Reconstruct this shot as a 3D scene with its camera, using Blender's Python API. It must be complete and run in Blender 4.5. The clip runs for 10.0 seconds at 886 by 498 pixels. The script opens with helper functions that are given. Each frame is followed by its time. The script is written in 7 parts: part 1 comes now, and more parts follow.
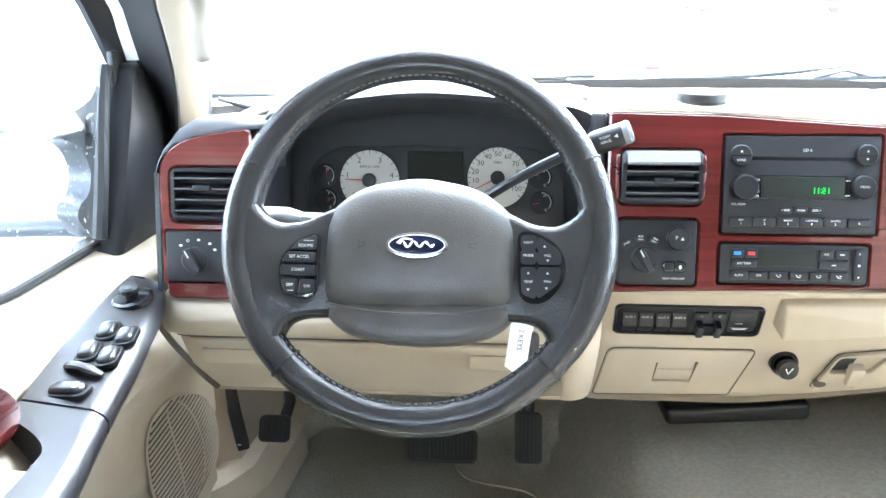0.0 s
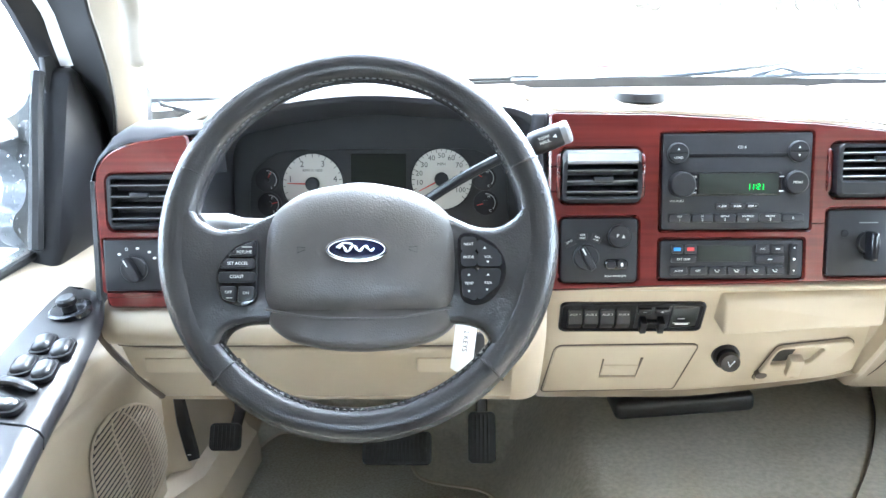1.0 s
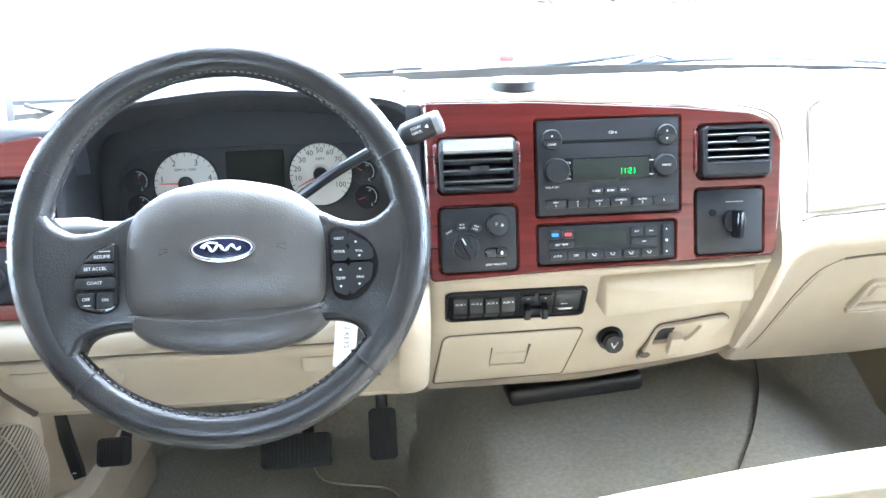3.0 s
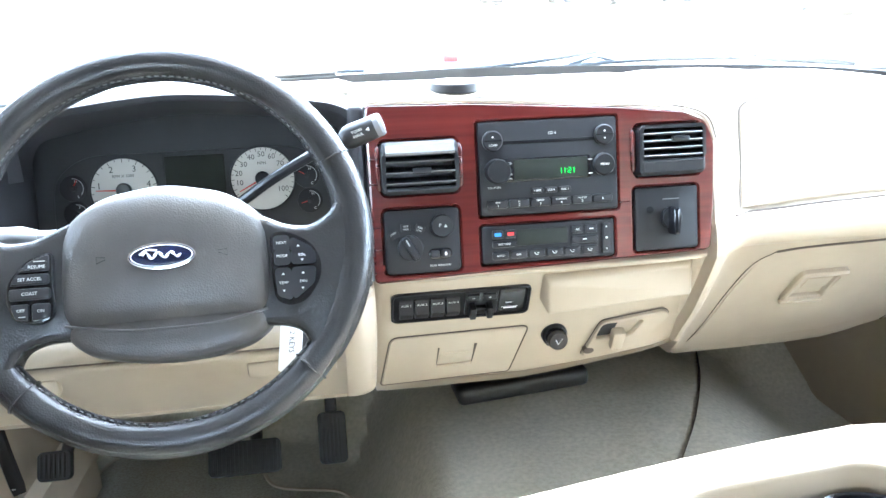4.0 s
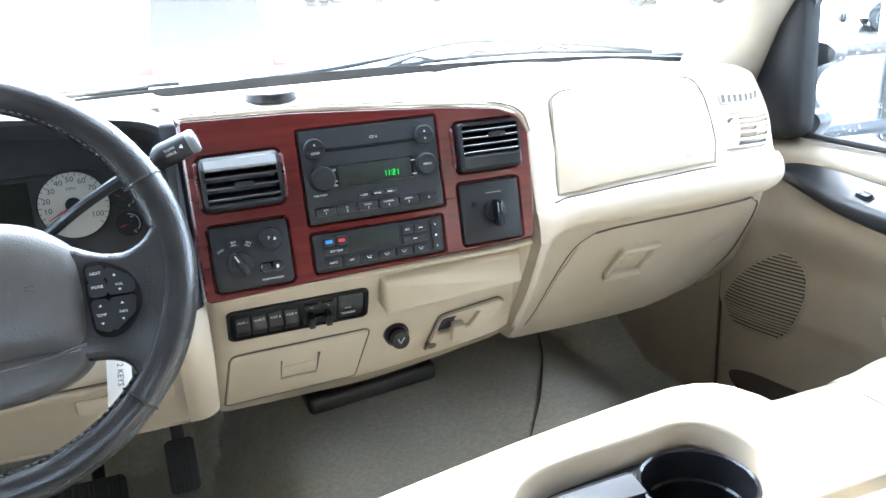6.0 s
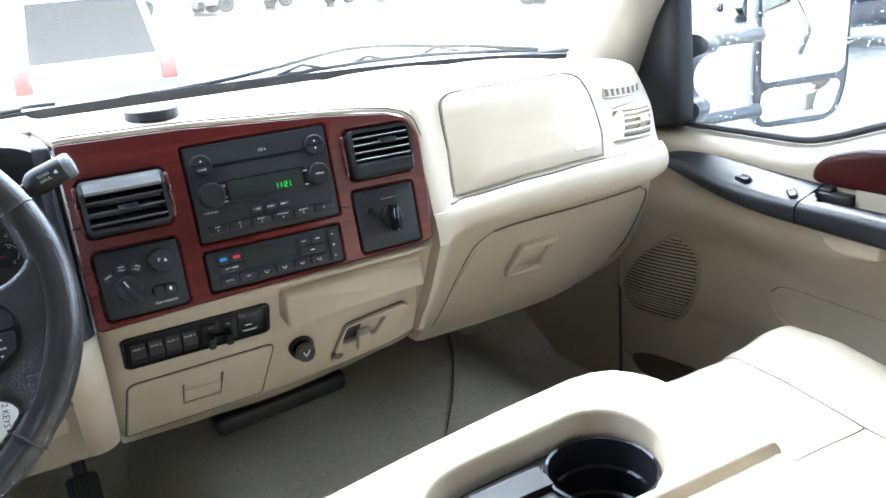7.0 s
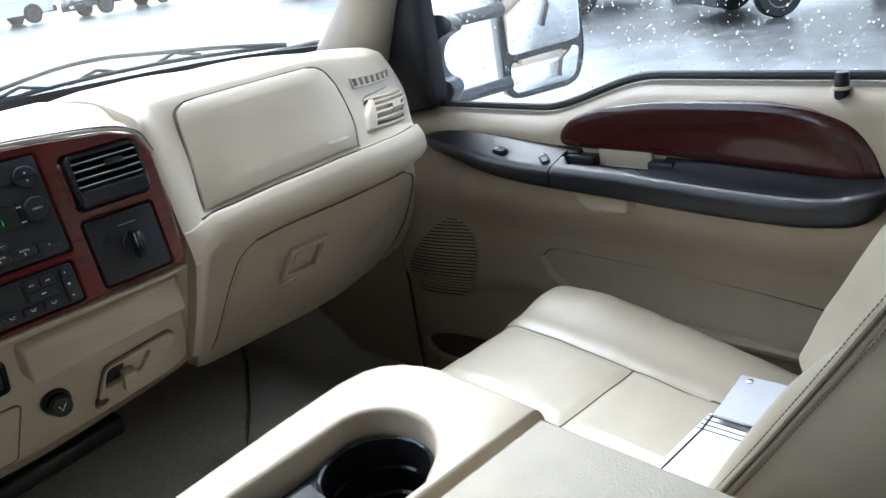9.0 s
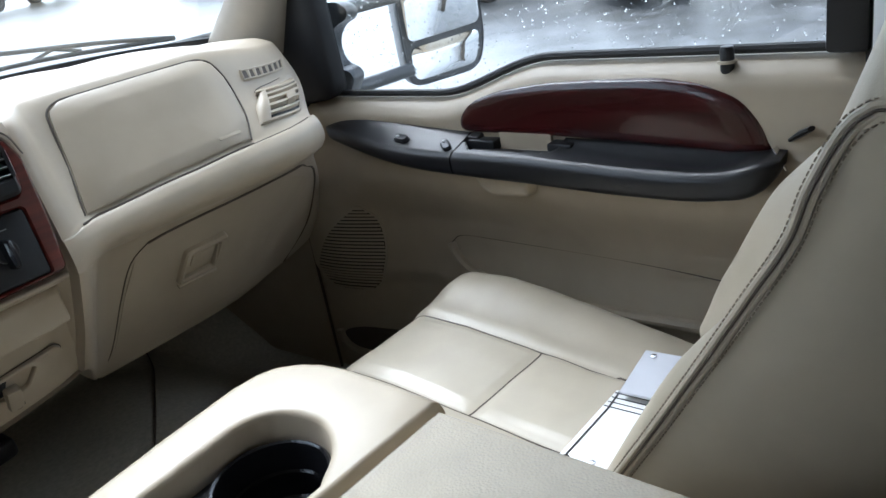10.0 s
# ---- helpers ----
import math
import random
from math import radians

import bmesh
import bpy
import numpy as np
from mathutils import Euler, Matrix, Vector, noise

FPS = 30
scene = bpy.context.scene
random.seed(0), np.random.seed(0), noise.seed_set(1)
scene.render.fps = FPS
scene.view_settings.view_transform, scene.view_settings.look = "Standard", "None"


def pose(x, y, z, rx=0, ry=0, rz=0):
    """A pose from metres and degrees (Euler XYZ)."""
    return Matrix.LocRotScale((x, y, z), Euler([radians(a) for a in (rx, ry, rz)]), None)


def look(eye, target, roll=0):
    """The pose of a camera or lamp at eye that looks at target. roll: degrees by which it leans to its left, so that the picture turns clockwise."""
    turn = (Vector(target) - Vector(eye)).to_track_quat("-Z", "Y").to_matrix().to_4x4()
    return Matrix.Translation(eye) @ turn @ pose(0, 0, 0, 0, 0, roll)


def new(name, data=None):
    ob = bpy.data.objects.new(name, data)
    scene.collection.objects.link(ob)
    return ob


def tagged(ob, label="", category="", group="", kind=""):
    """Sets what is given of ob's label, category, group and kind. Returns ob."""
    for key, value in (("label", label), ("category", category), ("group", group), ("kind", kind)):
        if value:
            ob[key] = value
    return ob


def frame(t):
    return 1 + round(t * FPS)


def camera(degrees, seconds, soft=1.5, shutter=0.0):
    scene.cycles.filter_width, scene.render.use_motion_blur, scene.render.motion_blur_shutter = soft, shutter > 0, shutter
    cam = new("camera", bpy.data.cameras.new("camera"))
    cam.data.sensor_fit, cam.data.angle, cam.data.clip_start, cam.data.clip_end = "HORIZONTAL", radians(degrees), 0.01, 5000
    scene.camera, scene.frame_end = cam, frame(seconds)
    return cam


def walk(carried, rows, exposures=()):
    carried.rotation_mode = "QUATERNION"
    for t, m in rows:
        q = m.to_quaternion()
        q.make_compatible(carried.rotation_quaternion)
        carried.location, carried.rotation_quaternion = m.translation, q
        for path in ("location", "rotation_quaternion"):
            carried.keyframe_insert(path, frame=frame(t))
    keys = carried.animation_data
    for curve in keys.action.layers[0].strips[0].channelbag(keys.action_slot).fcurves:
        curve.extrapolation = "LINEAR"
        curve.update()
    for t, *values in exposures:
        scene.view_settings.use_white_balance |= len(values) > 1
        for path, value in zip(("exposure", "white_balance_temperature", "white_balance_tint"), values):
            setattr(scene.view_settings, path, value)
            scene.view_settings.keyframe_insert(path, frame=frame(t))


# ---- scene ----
cam = camera(58.4, 10.0)
METRES, EYE, TILT, LEAN, TURN = 0.18, 1.05, -24.0, 0.0, 0.0
PATH = [
    (0, (0.049, -0.166, 0.985), (-0.108, 1.738, 0.394), -0.4),
    (0.5, (0.051, -0.164, 0.983), (-0.055, 1.743, 0.389), 0.1),
    (1, (0.067, -0.163, 0.987), (0.013, 1.747, 0.395), -0.8),
    (1.5, (0.078, -0.16, 0.983), (0.081, 1.749, 0.388), -0.4),
    (2, (0.082, -0.156, 0.979), (0.137, 1.751, 0.378), 0.3),
    (2.5, (0.098, -0.154, 0.979), (0.201, 1.749, 0.375), -0.8),
    (4, (0.114, -0.161, 0.982), (0.401, 1.723, 0.376), -1.5),
    (4.5, (0.118, -0.165, 0.981), (0.471, 1.705, 0.368), -2.0),
    (5, (0.121, -0.168, 0.982), (0.556, 1.684, 0.366), -2.4),
    (5.5, (0.123, -0.168, 0.983), (0.649, 1.659, 0.362), -2.9),
    (5.7, (0.128, -0.169, 0.986), (0.708, 1.641, 0.362), -3.1),
    (6.8, (0.145, -0.173, 0.993), (0.951, 1.545, 0.363), -4.8),
    (7, (0.149, -0.175, 0.993), (1.003, 1.517, 0.357), -5.3),
    (7.5, (0.164, -0.179, 0.992), (1.123, 1.452, 0.344), -6.3),
    (8, (0.178, -0.182, 0.99), (1.239, 1.38, 0.33), -7.5),
    (8.5, (0.193, -0.183, 0.99), (1.336, 1.31, 0.306), -8.7),
    (9, (0.221, -0.185, 0.983), (1.444, 1.229, 0.271), -9.6),
    (9.5, (0.239, -0.189, 0.979), (1.538, 1.135, 0.229), -10.4),
    (10, (0.256, -0.192, 0.97), (1.596, 1.08, 0.204), -10.7),
]
EXPOSURES = [(0.0, 5.40, 5550, 7), (2.5, 5.6, 5350, 7), (4.5, 5.42, 5350, 7), (5.5, 5.02, 5400, 7), (7.0, 4.10, 5500, 7), (8.5, 3.08, 5580, 8), (10.0, 2.48, 5620, 8)]
walk(cam, [(t, look(eye, target, roll)) for t, eye, target, roll in PATH], EXPOSURES)

# ---- light: bright overcast sky over a wet car park ----
world = bpy.data.worlds.new("sky")
scene.world = world
world.use_nodes = True
wn = world.node_tree.nodes
sky = wn.new("ShaderNodeTexSky")
sky.sky_type, sky.sun_disc = "NISHITA", False
sky.sun_elevation, sky.sun_rotation = radians(52), radians(20)
sky.dust_density, sky.air_density, sky.ozone_density = 1.5, 1.0, 1.0
soften = wn.new("ShaderNodeHueSaturation")
soften.inputs["Saturation"].default_value = 0.3
world.node_tree.links.new(sky.outputs[0], soften.inputs["Color"])
world.node_tree.links.new(soften.outputs[0], wn["Background"].inputs["Color"])
wn["Background"].inputs["Strength"].default_value = 0.15
sun_data = bpy.data.lights.new("sun", "SUN")
sun_data.energy, sun_data.angle, sun_data.color = 0.5, radians(25), (1.0, 0.98, 0.96)
sun_ob = new("sun", sun_data)
sun_ob.matrix_world = look((0, 0, 30), (-6, -20, 0))


# ---- materials ----
def surf(name, col, rough=0.5, metal=0.0, var=0.08, scale=25.0, bump=0.08, bscale=500.0, coat=0.0, stretch=(1, 1, 1), grain="NOISE", stain=0.05, emit=0.0, spec=0.5):
    """A procedural material: base colour with grain and stains, fine relief and uneven gloss."""
    m = bpy.data.materials.new(name)
    m.use_nodes = True
    nt = m.node_tree
    n, l = nt.nodes, nt.links
    p = n["Principled BSDF"]
    co = n.new("ShaderNodeTexCoord")
    mp = n.new("ShaderNodeMapping")
    mp.inputs["Scale"].default_value = stretch
    l.new(co.outputs["Object"], mp.inputs["Vector"])
    a = n.new("ShaderNodeTexNoise")
    a.inputs["Scale"].default_value, a.inputs["Detail"].default_value = scale, 6
    b = n.new("ShaderNodeTexNoise")
    b.inputs["Scale"].default_value, b.inputs["Detail"].default_value = 3.1, 3
    l.new(mp.outputs[0], a.inputs["Vector"])
    l.new(co.outputs["Object"], b.inputs["Vector"])
    ramp = n.new("ShaderNodeValToRGB")
    ramp.color_ramp.elements[0].position, ramp.color_ramp.elements[1].position = 0.3, 0.7
    ramp.color_ramp.elements[0].color = (*[c * (1 - var) for c in col], 1)
    ramp.color_ramp.elements[1].color = (*[min(1, c * (1 + var)) for c in col], 1)
    l.new(a.outputs["Fac"], ramp.inputs["Fac"])
    mix = n.new("ShaderNodeMixRGB")
    mix.blend_type = "MULTIPLY"
    mix.inputs["Fac"].default_value = 1.0
    r2 = n.new("ShaderNodeValToRGB")
    r2.color_ramp.elements[0].position, r2.color_ramp.elements[1].position = 0.35, 0.65
    r2.color_ramp.elements[0].color = (1 - 2 * stain, 1 - 2 * stain, 1 - 2.3 * stain, 1)
    r2.color_ramp.elements[1].color = (1, 1, 1, 1)
    l.new(b.outputs["Fac"], r2.inputs["Fac"])
    l.new(ramp.outputs[0], mix.inputs["Color1"])
    l.new(r2.outputs[0], mix.inputs["Color2"])
    l.new(mix.outputs[0], p.inputs["Base Color"])
    rr = n.new("ShaderNodeMapRange")
    rr.inputs["To Min"].default_value, rr.inputs["To Max"].default_value = rough * 0.88, min(1.0, rough * 1.12)
    l.new(b.outputs["Fac"], rr.inputs["Value"])
    l.new(rr.outputs[0], p.inputs["Roughness"])
    p.inputs["Metallic"].default_value = metal
    p.inputs["Coat Weight"].default_value = coat
    p.inputs["Coat Roughness"].default_value = 0.06
    p.inputs["Specular IOR Level"].default_value = spec
    if bump:
        g = n.new("ShaderNodeTexVoronoi" if grain == "CELL" else "ShaderNodeTexNoise")
        g.inputs["Scale"].default_value = bscale
        l.new(co.outputs["Object"], g.inputs["Vector"])
        bp = n.new("ShaderNodeBump")
        bp.inputs["Strength"].default_value, bp.inputs["Distance"].default_value = bump, 0.001
        l.new(g.outputs["Distance" if grain == "CELL" else "Fac"], bp.inputs["Height"])
        l.new(bp.outputs[0], p.inputs["Normal"])
    if emit:
        p.inputs["Emission Color"].default_value = (*col, 1)
        p.inputs["Emission Strength"].default_value = emit
    return m


TAN = surf("tan_plastic", (0.385, 0.324, 0.240), 0.44, bump=0.12, bscale=900, var=0.03, stain=0.03)
TAN_LEATHER = surf("tan_leather", (0.398, 0.349, 0.268), 0.40, bump=0.07, bscale=700, grain="CELL", var=0.04, stain=0.05)
LID_LEATHER = surf("grained_lid_leather", (0.398, 0.349, 0.268), 0.42, bump=0.30, bscale=420, grain="CELL", var=0.05, stain=0.05)
PILLAR = surf("beige_pillar_trim", (0.27, 0.236, 0.190), 0.55, bump=0.2, bscale=600, var=0.04, stain=0.05)
# dark tan for joints, and for shade painted into recesses and slots
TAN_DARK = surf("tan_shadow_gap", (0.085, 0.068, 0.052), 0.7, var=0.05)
CARPET = surf("grey_beige_carpet", (0.49, 0.468, 0.40), 0.95, bump=1.0, bscale=420, var=0.13, scale=120, stain=0.10, spec=0.1)
MAT_CARPET = surf("mat_carpet", (0.35, 0.336, 0.28), 0.95, bump=1.0, bscale=420, var=0.2, scale=210, stain=0.1, spec=0.1)
LEATHER = surf("black_leather", (0.021, 0.0203, 0.020), 0.25, bump=0.20, bscale=520, grain="CELL", var=0.2, stain=0.05)
HUB = surf("charcoal_vinyl", (0.072, 0.067, 0.064), 0.33, bump=0.22, bscale=620, grain="CELL", var=0.14, stain=0.16)
BLACK = surf("black_plastic", (0.009, 0.009, 0.010), 0.38, bump=0.1, bscale=800, var=0.12, spec=0.38)
GLOSS = surf("gloss_black", (0.008, 0.008, 0.009), 0.12, bump=0, var=0.1)
CHARCOAL = surf("charcoal_plastic", (0.0115, 0.0115, 0.0125), 0.46, bump=0.15, bscale=900, var=0.1, spec=0.3)
HOODGREY = surf("dark_grey_dash", (0.036, 0.0365, 0.041), 0.6, bump=0.15, bscale=900, var=0.08, spec=0.3)
BINNACLE = surf("black_dial_panel", (0.024, 0.0245, 0.026), 0.5, bump=0.1, bscale=900, var=0.08)
ARMREST = surf("black_armrest", (0.010, 0.010, 0.011), 0.37, bump=0.15, bscale=900, var=0.1, spec=0.5)
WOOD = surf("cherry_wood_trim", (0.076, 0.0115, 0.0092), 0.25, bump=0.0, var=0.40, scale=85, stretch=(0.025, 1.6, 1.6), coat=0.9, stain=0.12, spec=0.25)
# shaded copy of the cherry wood: the dim cab it mirrors darkens its colour
WOOD_DOOR = surf("cherry_wood_door_shaded", (0.027, 0.0040, 0.0038), 0.25, bump=0.0, var=0.5, scale=55, stretch=(1.0, 0.06, 1.0), coat=0.6, stain=0.1, spec=0.3)
CHROME = surf("chrome", (0.75, 0.75, 0.76), 0.15, metal=1.0, bump=0, var=0.03)
WHITE_INK = surf("white_ink", (0.62, 0.62, 0.60), 0.6, bump=0, var=0.04)
SWITCH_INK = surf("dim_ink", (0.20, 0.20, 0.20), 0.6, bump=0, var=0.04)
GREY_INK = surf("grey_ink", (0.035, 0.035, 0.035), 0.6, bump=0, var=0.04)
GAUGE = surf("gauge_white", (0.52, 0.51, 0.47), 0.5, bump=0, var=0.03)
RED = surf("needle_red", (0.5, 0.03, 0.02), 0.4, bump=0, var=0.05)
BLUE = surf("badge_blue", (0.004, 0.007, 0.034), 0.25, bump=0, var=0.08, coat=0.6)
BLUE_KEY = surf("blue_button", (0.03, 0.2, 0.55), 0.4, bump=0, var=0.05)
RED_KEY = surf("red_button", (0.5, 0.03, 0.03), 0.4, bump=0, var=0.05)
GREEN_LED = surf("green_display", (0.03, 1.0, 0.05), 0.5, bump=0, var=0.0, stain=0.0, emit=0.08)
SCREEN = surf("display_glass", (0.016, 0.018, 0.014), 0.4, spec=0.2, bump=0, var=0.05)
PAPER = surf("white_paper", (0.80, 0.80, 0.80), 0.7, bump=0.04, bscale=300, var=0.02)
PAPER_GREY = surf("grey_folder", (0.52, 0.53, 0.58), 0.6, bump=0.04, bscale=300, var=0.04)
SILVER = surf("silver_plastic", (0.28, 0.285, 0.29), 0.3, metal=0.4, bump=0, var=0.05)
RUBBER = surf("black_rubber", (0.012, 0.012, 0.012), 0.6, bump=0.2, bscale=600, var=0.15)
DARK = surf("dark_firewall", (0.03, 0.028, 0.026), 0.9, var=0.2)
REAR = surf("rear_cloth", (0.06, 0.053, 0.045), 0.9, bump=0.3, bscale=500, var=0.08)
LINING = surf("headliner", (0.27, 0.24, 0.20), 0.9, bump=0.3, bscale=700, var=0.05)
PAINT_WHITE = surf("white_body_paint", (0.78, 0.79, 0.80), 0.25, bump=0, var=0.02, coat=0.8)
ASPHALT = surf("wet_asphalt", (0.14, 0.141, 0.143), 0.32, bump=0.25, bscale=60, var=0.35, scale=0.9, stain=0.2)
STITCH = surf("beige_thread", (0.40, 0.35, 0.27), 0.7, bump=0, var=0.05)
STITCH_BROWN = surf("brown_thread", (0.20, 0.165, 0.12), 0.7, bump=0, var=0.05)
# grey for the black vent lip: its sheen is put into the colour
SHEEN = surf("grey_painted_sheen", (0.17, 0.175, 0.18), 0.22, bump=0, var=0.08)
# highlights on the black slat edges, put into pale colours, faint and bright
DIM_EDGE = surf("slat_edge_faint_glint", (0.13, 0.135, 0.14), 0.3, bump=0, var=0.15)
EDGE = surf("slat_edge_glint", (0.50, 0.53, 0.56), 0.25, metal=0.0, bump=0, var=0.15)
# black plastic lightened to grey-blue, glare through the wet glass put into its colour
GLARE_GREY = surf("glare_grey_plastic", (0.070, 0.076, 0.083), 0.3, bump=0.2, bscale=300, var=0.2)
DEEP = surf("deep_black_plastic", (0.006, 0.006, 0.007), 0.45, bump=0, var=0.1, spec=0.15)
STITCH_GREY = surf("grey_thread", (0.08, 0.08, 0.077), 0.7, bump=0, var=0.05)
SWITCH = surf("satin_switch", (0.012, 0.0125, 0.014), 0.28, bump=0, var=0.08, spec=0.35)
TAILRED = surf("red_lens", (0.45, 0.02, 0.02), 0.15, bump=0, var=0.05)
SILVER_PAINT = surf("silver_car_paint", (0.42, 0.44, 0.46), 0.3, metal=0.3, bump=0, var=0.03, coat=0.8)
WHITE_PAINT = surf("white_car_paint", (0.70, 0.71, 0.72), 0.3, bump=0, var=0.03, coat=0.8)
NAVY = surf("navy_car_paint", (0.012, 0.018, 0.035), 0.25, bump=0, var=0.05, coat=0.8)
DULL_GREY = surf("grey_car_paint", (0.30, 0.32, 0.33), 0.4, bump=0, var=0.05, coat=0.3)
CARBLACK = surf("black_car_paint", (0.010, 0.010, 0.012), 0.25, bump=0, var=0.05, coat=0.8)
DROPS = surf("rain_drop", (0.8, 0.82, 0.85), 0.05, bump=0, var=0.02)
DROPS.node_tree.nodes["Principled BSDF"].inputs["Transmission Weight"].default_value = 1.0
DROPS.node_tree.nodes["Principled BSDF"].inputs["IOR"].default_value = 1.33


def glass(name, col, ior=1.45):
    m = bpy.data.materials.new(name)
    m.use_nodes = True
    p = m.node_tree.nodes["Principled BSDF"]
    p.inputs["Base Color"].default_value = (*col, 1)
    p.inputs["Transmission Weight"].default_value, p.inputs["Roughness"].default_value, p.inputs["IOR"].default_value = 1.0, 0.0, ior
    return m


GLASS = glass("tinted_side_glass", (0.72, 0.74, 0.73))
REAR_GLASS = glass("rear_glass", (0.7, 0.72, 0.71))
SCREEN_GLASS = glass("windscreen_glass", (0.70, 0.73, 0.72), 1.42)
MIRROR = surf("mirror_glass", (0.85, 0.86, 0.87), 0.02, metal=1.0, bump=0, var=0.01, stain=0.0)


# ---- building tools ----
def thing(name, label, category, m=None, group="", kind=""):
    ob = new(name)
    ob.empty_display_size = 0.03
    if m is not None:
        ob.matrix_world = m
    return tagged(ob, label, category, group, kind)


def part(name, bm, material, parent, label="", sharp=35, m=None):
    """Links a bmesh as one mesh object under a thing or part."""
    bmesh.ops.recalc_face_normals(bm, faces=bm.faces)
    me = bpy.data.meshes.new(name)
    for f in bm.faces:
        f.smooth = True
    bm.to_mesh(me)
    bm.free()
    me.set_sharp_from_angle(angle=radians(sharp))
    me.materials.append(material)
    ob = new(name, me)
    if parent is not None:
        ob.parent = parent
    if m is not None:
        ob.matrix_basis = m
    return tagged(ob, label)


def moved(bm, m):
    bmesh.ops.transform(bm, matrix=m, verts=bm.verts)
    return bm


def join(*bms):
    out = bms[0]
    for b in bms[1:]:
        me = bpy.data.meshes.new("tmp")
        b.to_mesh(me)
        out.from_mesh(me)
        b.free()
        bpy.data.meshes.remove(me)
    return out


def rbox(x0, y0, z0, x1, y1, z1, r=0.004, seg=2):
    """A box with rounded edges between two corners."""
    bm = bmesh.new()
    bmesh.ops.create_cube(bm, size=1)
    bmesh.ops.transform(bm, matrix=Matrix.Translation(((x0 + x1) / 2, (y0 + y1) / 2, (z0 + z1) / 2)) @ Matrix.Diagonal((x1 - x0, y1 - y0, z1 - z0, 1)), verts=bm.verts)
    r = min(r, 0.49 * min(abs(x1 - x0), abs(y1 - y0), abs(z1 - z0)))
    if r > 0:
        bmesh.ops.bevel(bm, geom=bm.edges[:], offset=r, segments=seg, profile=0.5, affect="EDGES")
    return bm


def rrect(x0, y0, x1, y1, r, n=5):
    """The outline of a rectangle with round corners, counter-clockwise."""
    out = []
    for cx, cy, a0 in ((x1 - r, y1 - r, 0), (x0 + r, y1 - r, 90), (x0 + r, y0 + r, 180), (x1 - r, y0 + r, 270)):
        out += [(cx + r * math.cos(radians(a0 + 90 * k / n)), cy + r * math.sin(radians(a0 + 90 * k / n))) for k in range(n + 1)]
    return out


def oval(cx, cy, a, b, n=32):
    return [(cx + a * math.cos(2 * math.pi * k / n), cy + b * math.sin(2 * math.pi * k / n)) for k in range(n)]


def rounded(points, r, n=4):
    """Rounds the corners of an outline by arcs that start r from each corner."""
    out = []
    for k, b in enumerate(points):
        a, c = Vector(points[k - 1]), Vector(points[(k + 1) % len(points)])
        b = Vector(b)
        ra = min(r, (a - b).length * 0.45)
        rc = min(r, (c - b).length * 0.45)
        p, q = b + (a - b).normalized() * ra, b + (c - b).normalized() * rc
        out += [tuple(p * (1 - s) ** 2 + b * 2 * s * (1 - s) + q * s * s) for s in [i / n for i in range(n + 1)]]
    return out


def offset(points, d):
    """Moves a counter-clockwise outline inwards by d."""
    out = []
    for k, b in enumerate(points):
        a, c = Vector(points[k - 1]), Vector(points[(k + 1) % len(points)])
        b = Vector(b)
        u, v = (b - a), (c - b)
        u = u.normalized() if u.length > 1e-9 else v.normalized()
        v = v.normalized() if v.length > 1e-9 else u
        nrm = Vector((-u.y, u.x)) + Vector((-v.y, v.x))
        nrm = nrm.normalized() if nrm.length > 1e-9 else Vector((-u.y, u.x))
        out.append(tuple(b + nrm * d))
    return out


def loft(rings, closed=True, caps=False):
    """A skin over rings of equally many points."""
    bm = bmesh.new()
    rows = [[bm.verts.new(p) for p in ring] for ring in rings]
    n = len(rows[0])
    for a, b in zip(rows, rows[1:]):
        for k in range(n if closed else n - 1):
            q = [a[k], a[(k + 1) % n], b[(k + 1) % n], b[k]]
            bm.faces.new(q)
    if caps:
        bm.faces.new(rows[0][::-1])
        bm.faces.new(rows[-1])
    return bm


def plate(outline, z0, z1, bev=0.001, steps=2):
    """A flat plate from z0 to z1 over an outline, its upper rim rounded by bev."""
    rings = [[(x, y, z0) for x, y in outline]]
    for k in range(steps + 1):
        a = math.pi / 2 * k / steps
        o = offset(outline, bev * (1 - math.cos(a)))
        rings.append([(x, y, z1 - bev + bev * math.sin(a)) for x, y in o])
    return loft(rings, True, True)


def dome(outline, z0, levels):
    """Rings of the outline shrunk to its middle: levels of (scale, z)."""
    cx = sum(p[0] for p in outline) / len(outline)
    cy = sum(p[1] for p in outline) / len(outline)
    rings = [[(x, y, z0) for x, y in outline]]
    for s, z in levels:
        rings.append([(cx + (x - cx) * s, cy + (y - cy) * s, z) for x, y in outline])
    return loft(rings, True, True)


def holed(outer, holes, z0, z1, bev=0.001):
    """A plate with openings right through it."""
    bm = bmesh.new()
    edges = []
    for pts, sgn in [(outer, 1)] + [(h, -1) for h in holes]:
        top = [bm.verts.new((x, y, z1)) for x, y in offset(pts, bev * sgn)]
        mid = [bm.verts.new((x, y, z1 - bev)) for x, y in pts]
        low = [bm.verts.new((x, y, z0)) for x, y in pts]
        n = len(pts)
        for a, b in ((top, mid), (mid, low)):
            for k in range(n):
                bm.faces.new((a[k], a[(k + 1) % n], b[(k + 1) % n], b[k]))
        edges += [bm.edges.get((top[k], top[(k + 1) % n])) for k in range(n)]
    bmesh.ops.triangle_fill(bm, use_beauty=True, use_dissolve=False, edges=edges)
    return bm


def lathe(profile, n=32, caps=True):
    """A solid of revolution about z from (radius, z) pairs."""
    rings = [[(r * math.cos(2 * math.pi * k / n), r * math.sin(2 * math.pi * k / n), z) for k in range(n)] for r, z in profile]
    return loft(rings, True, caps)


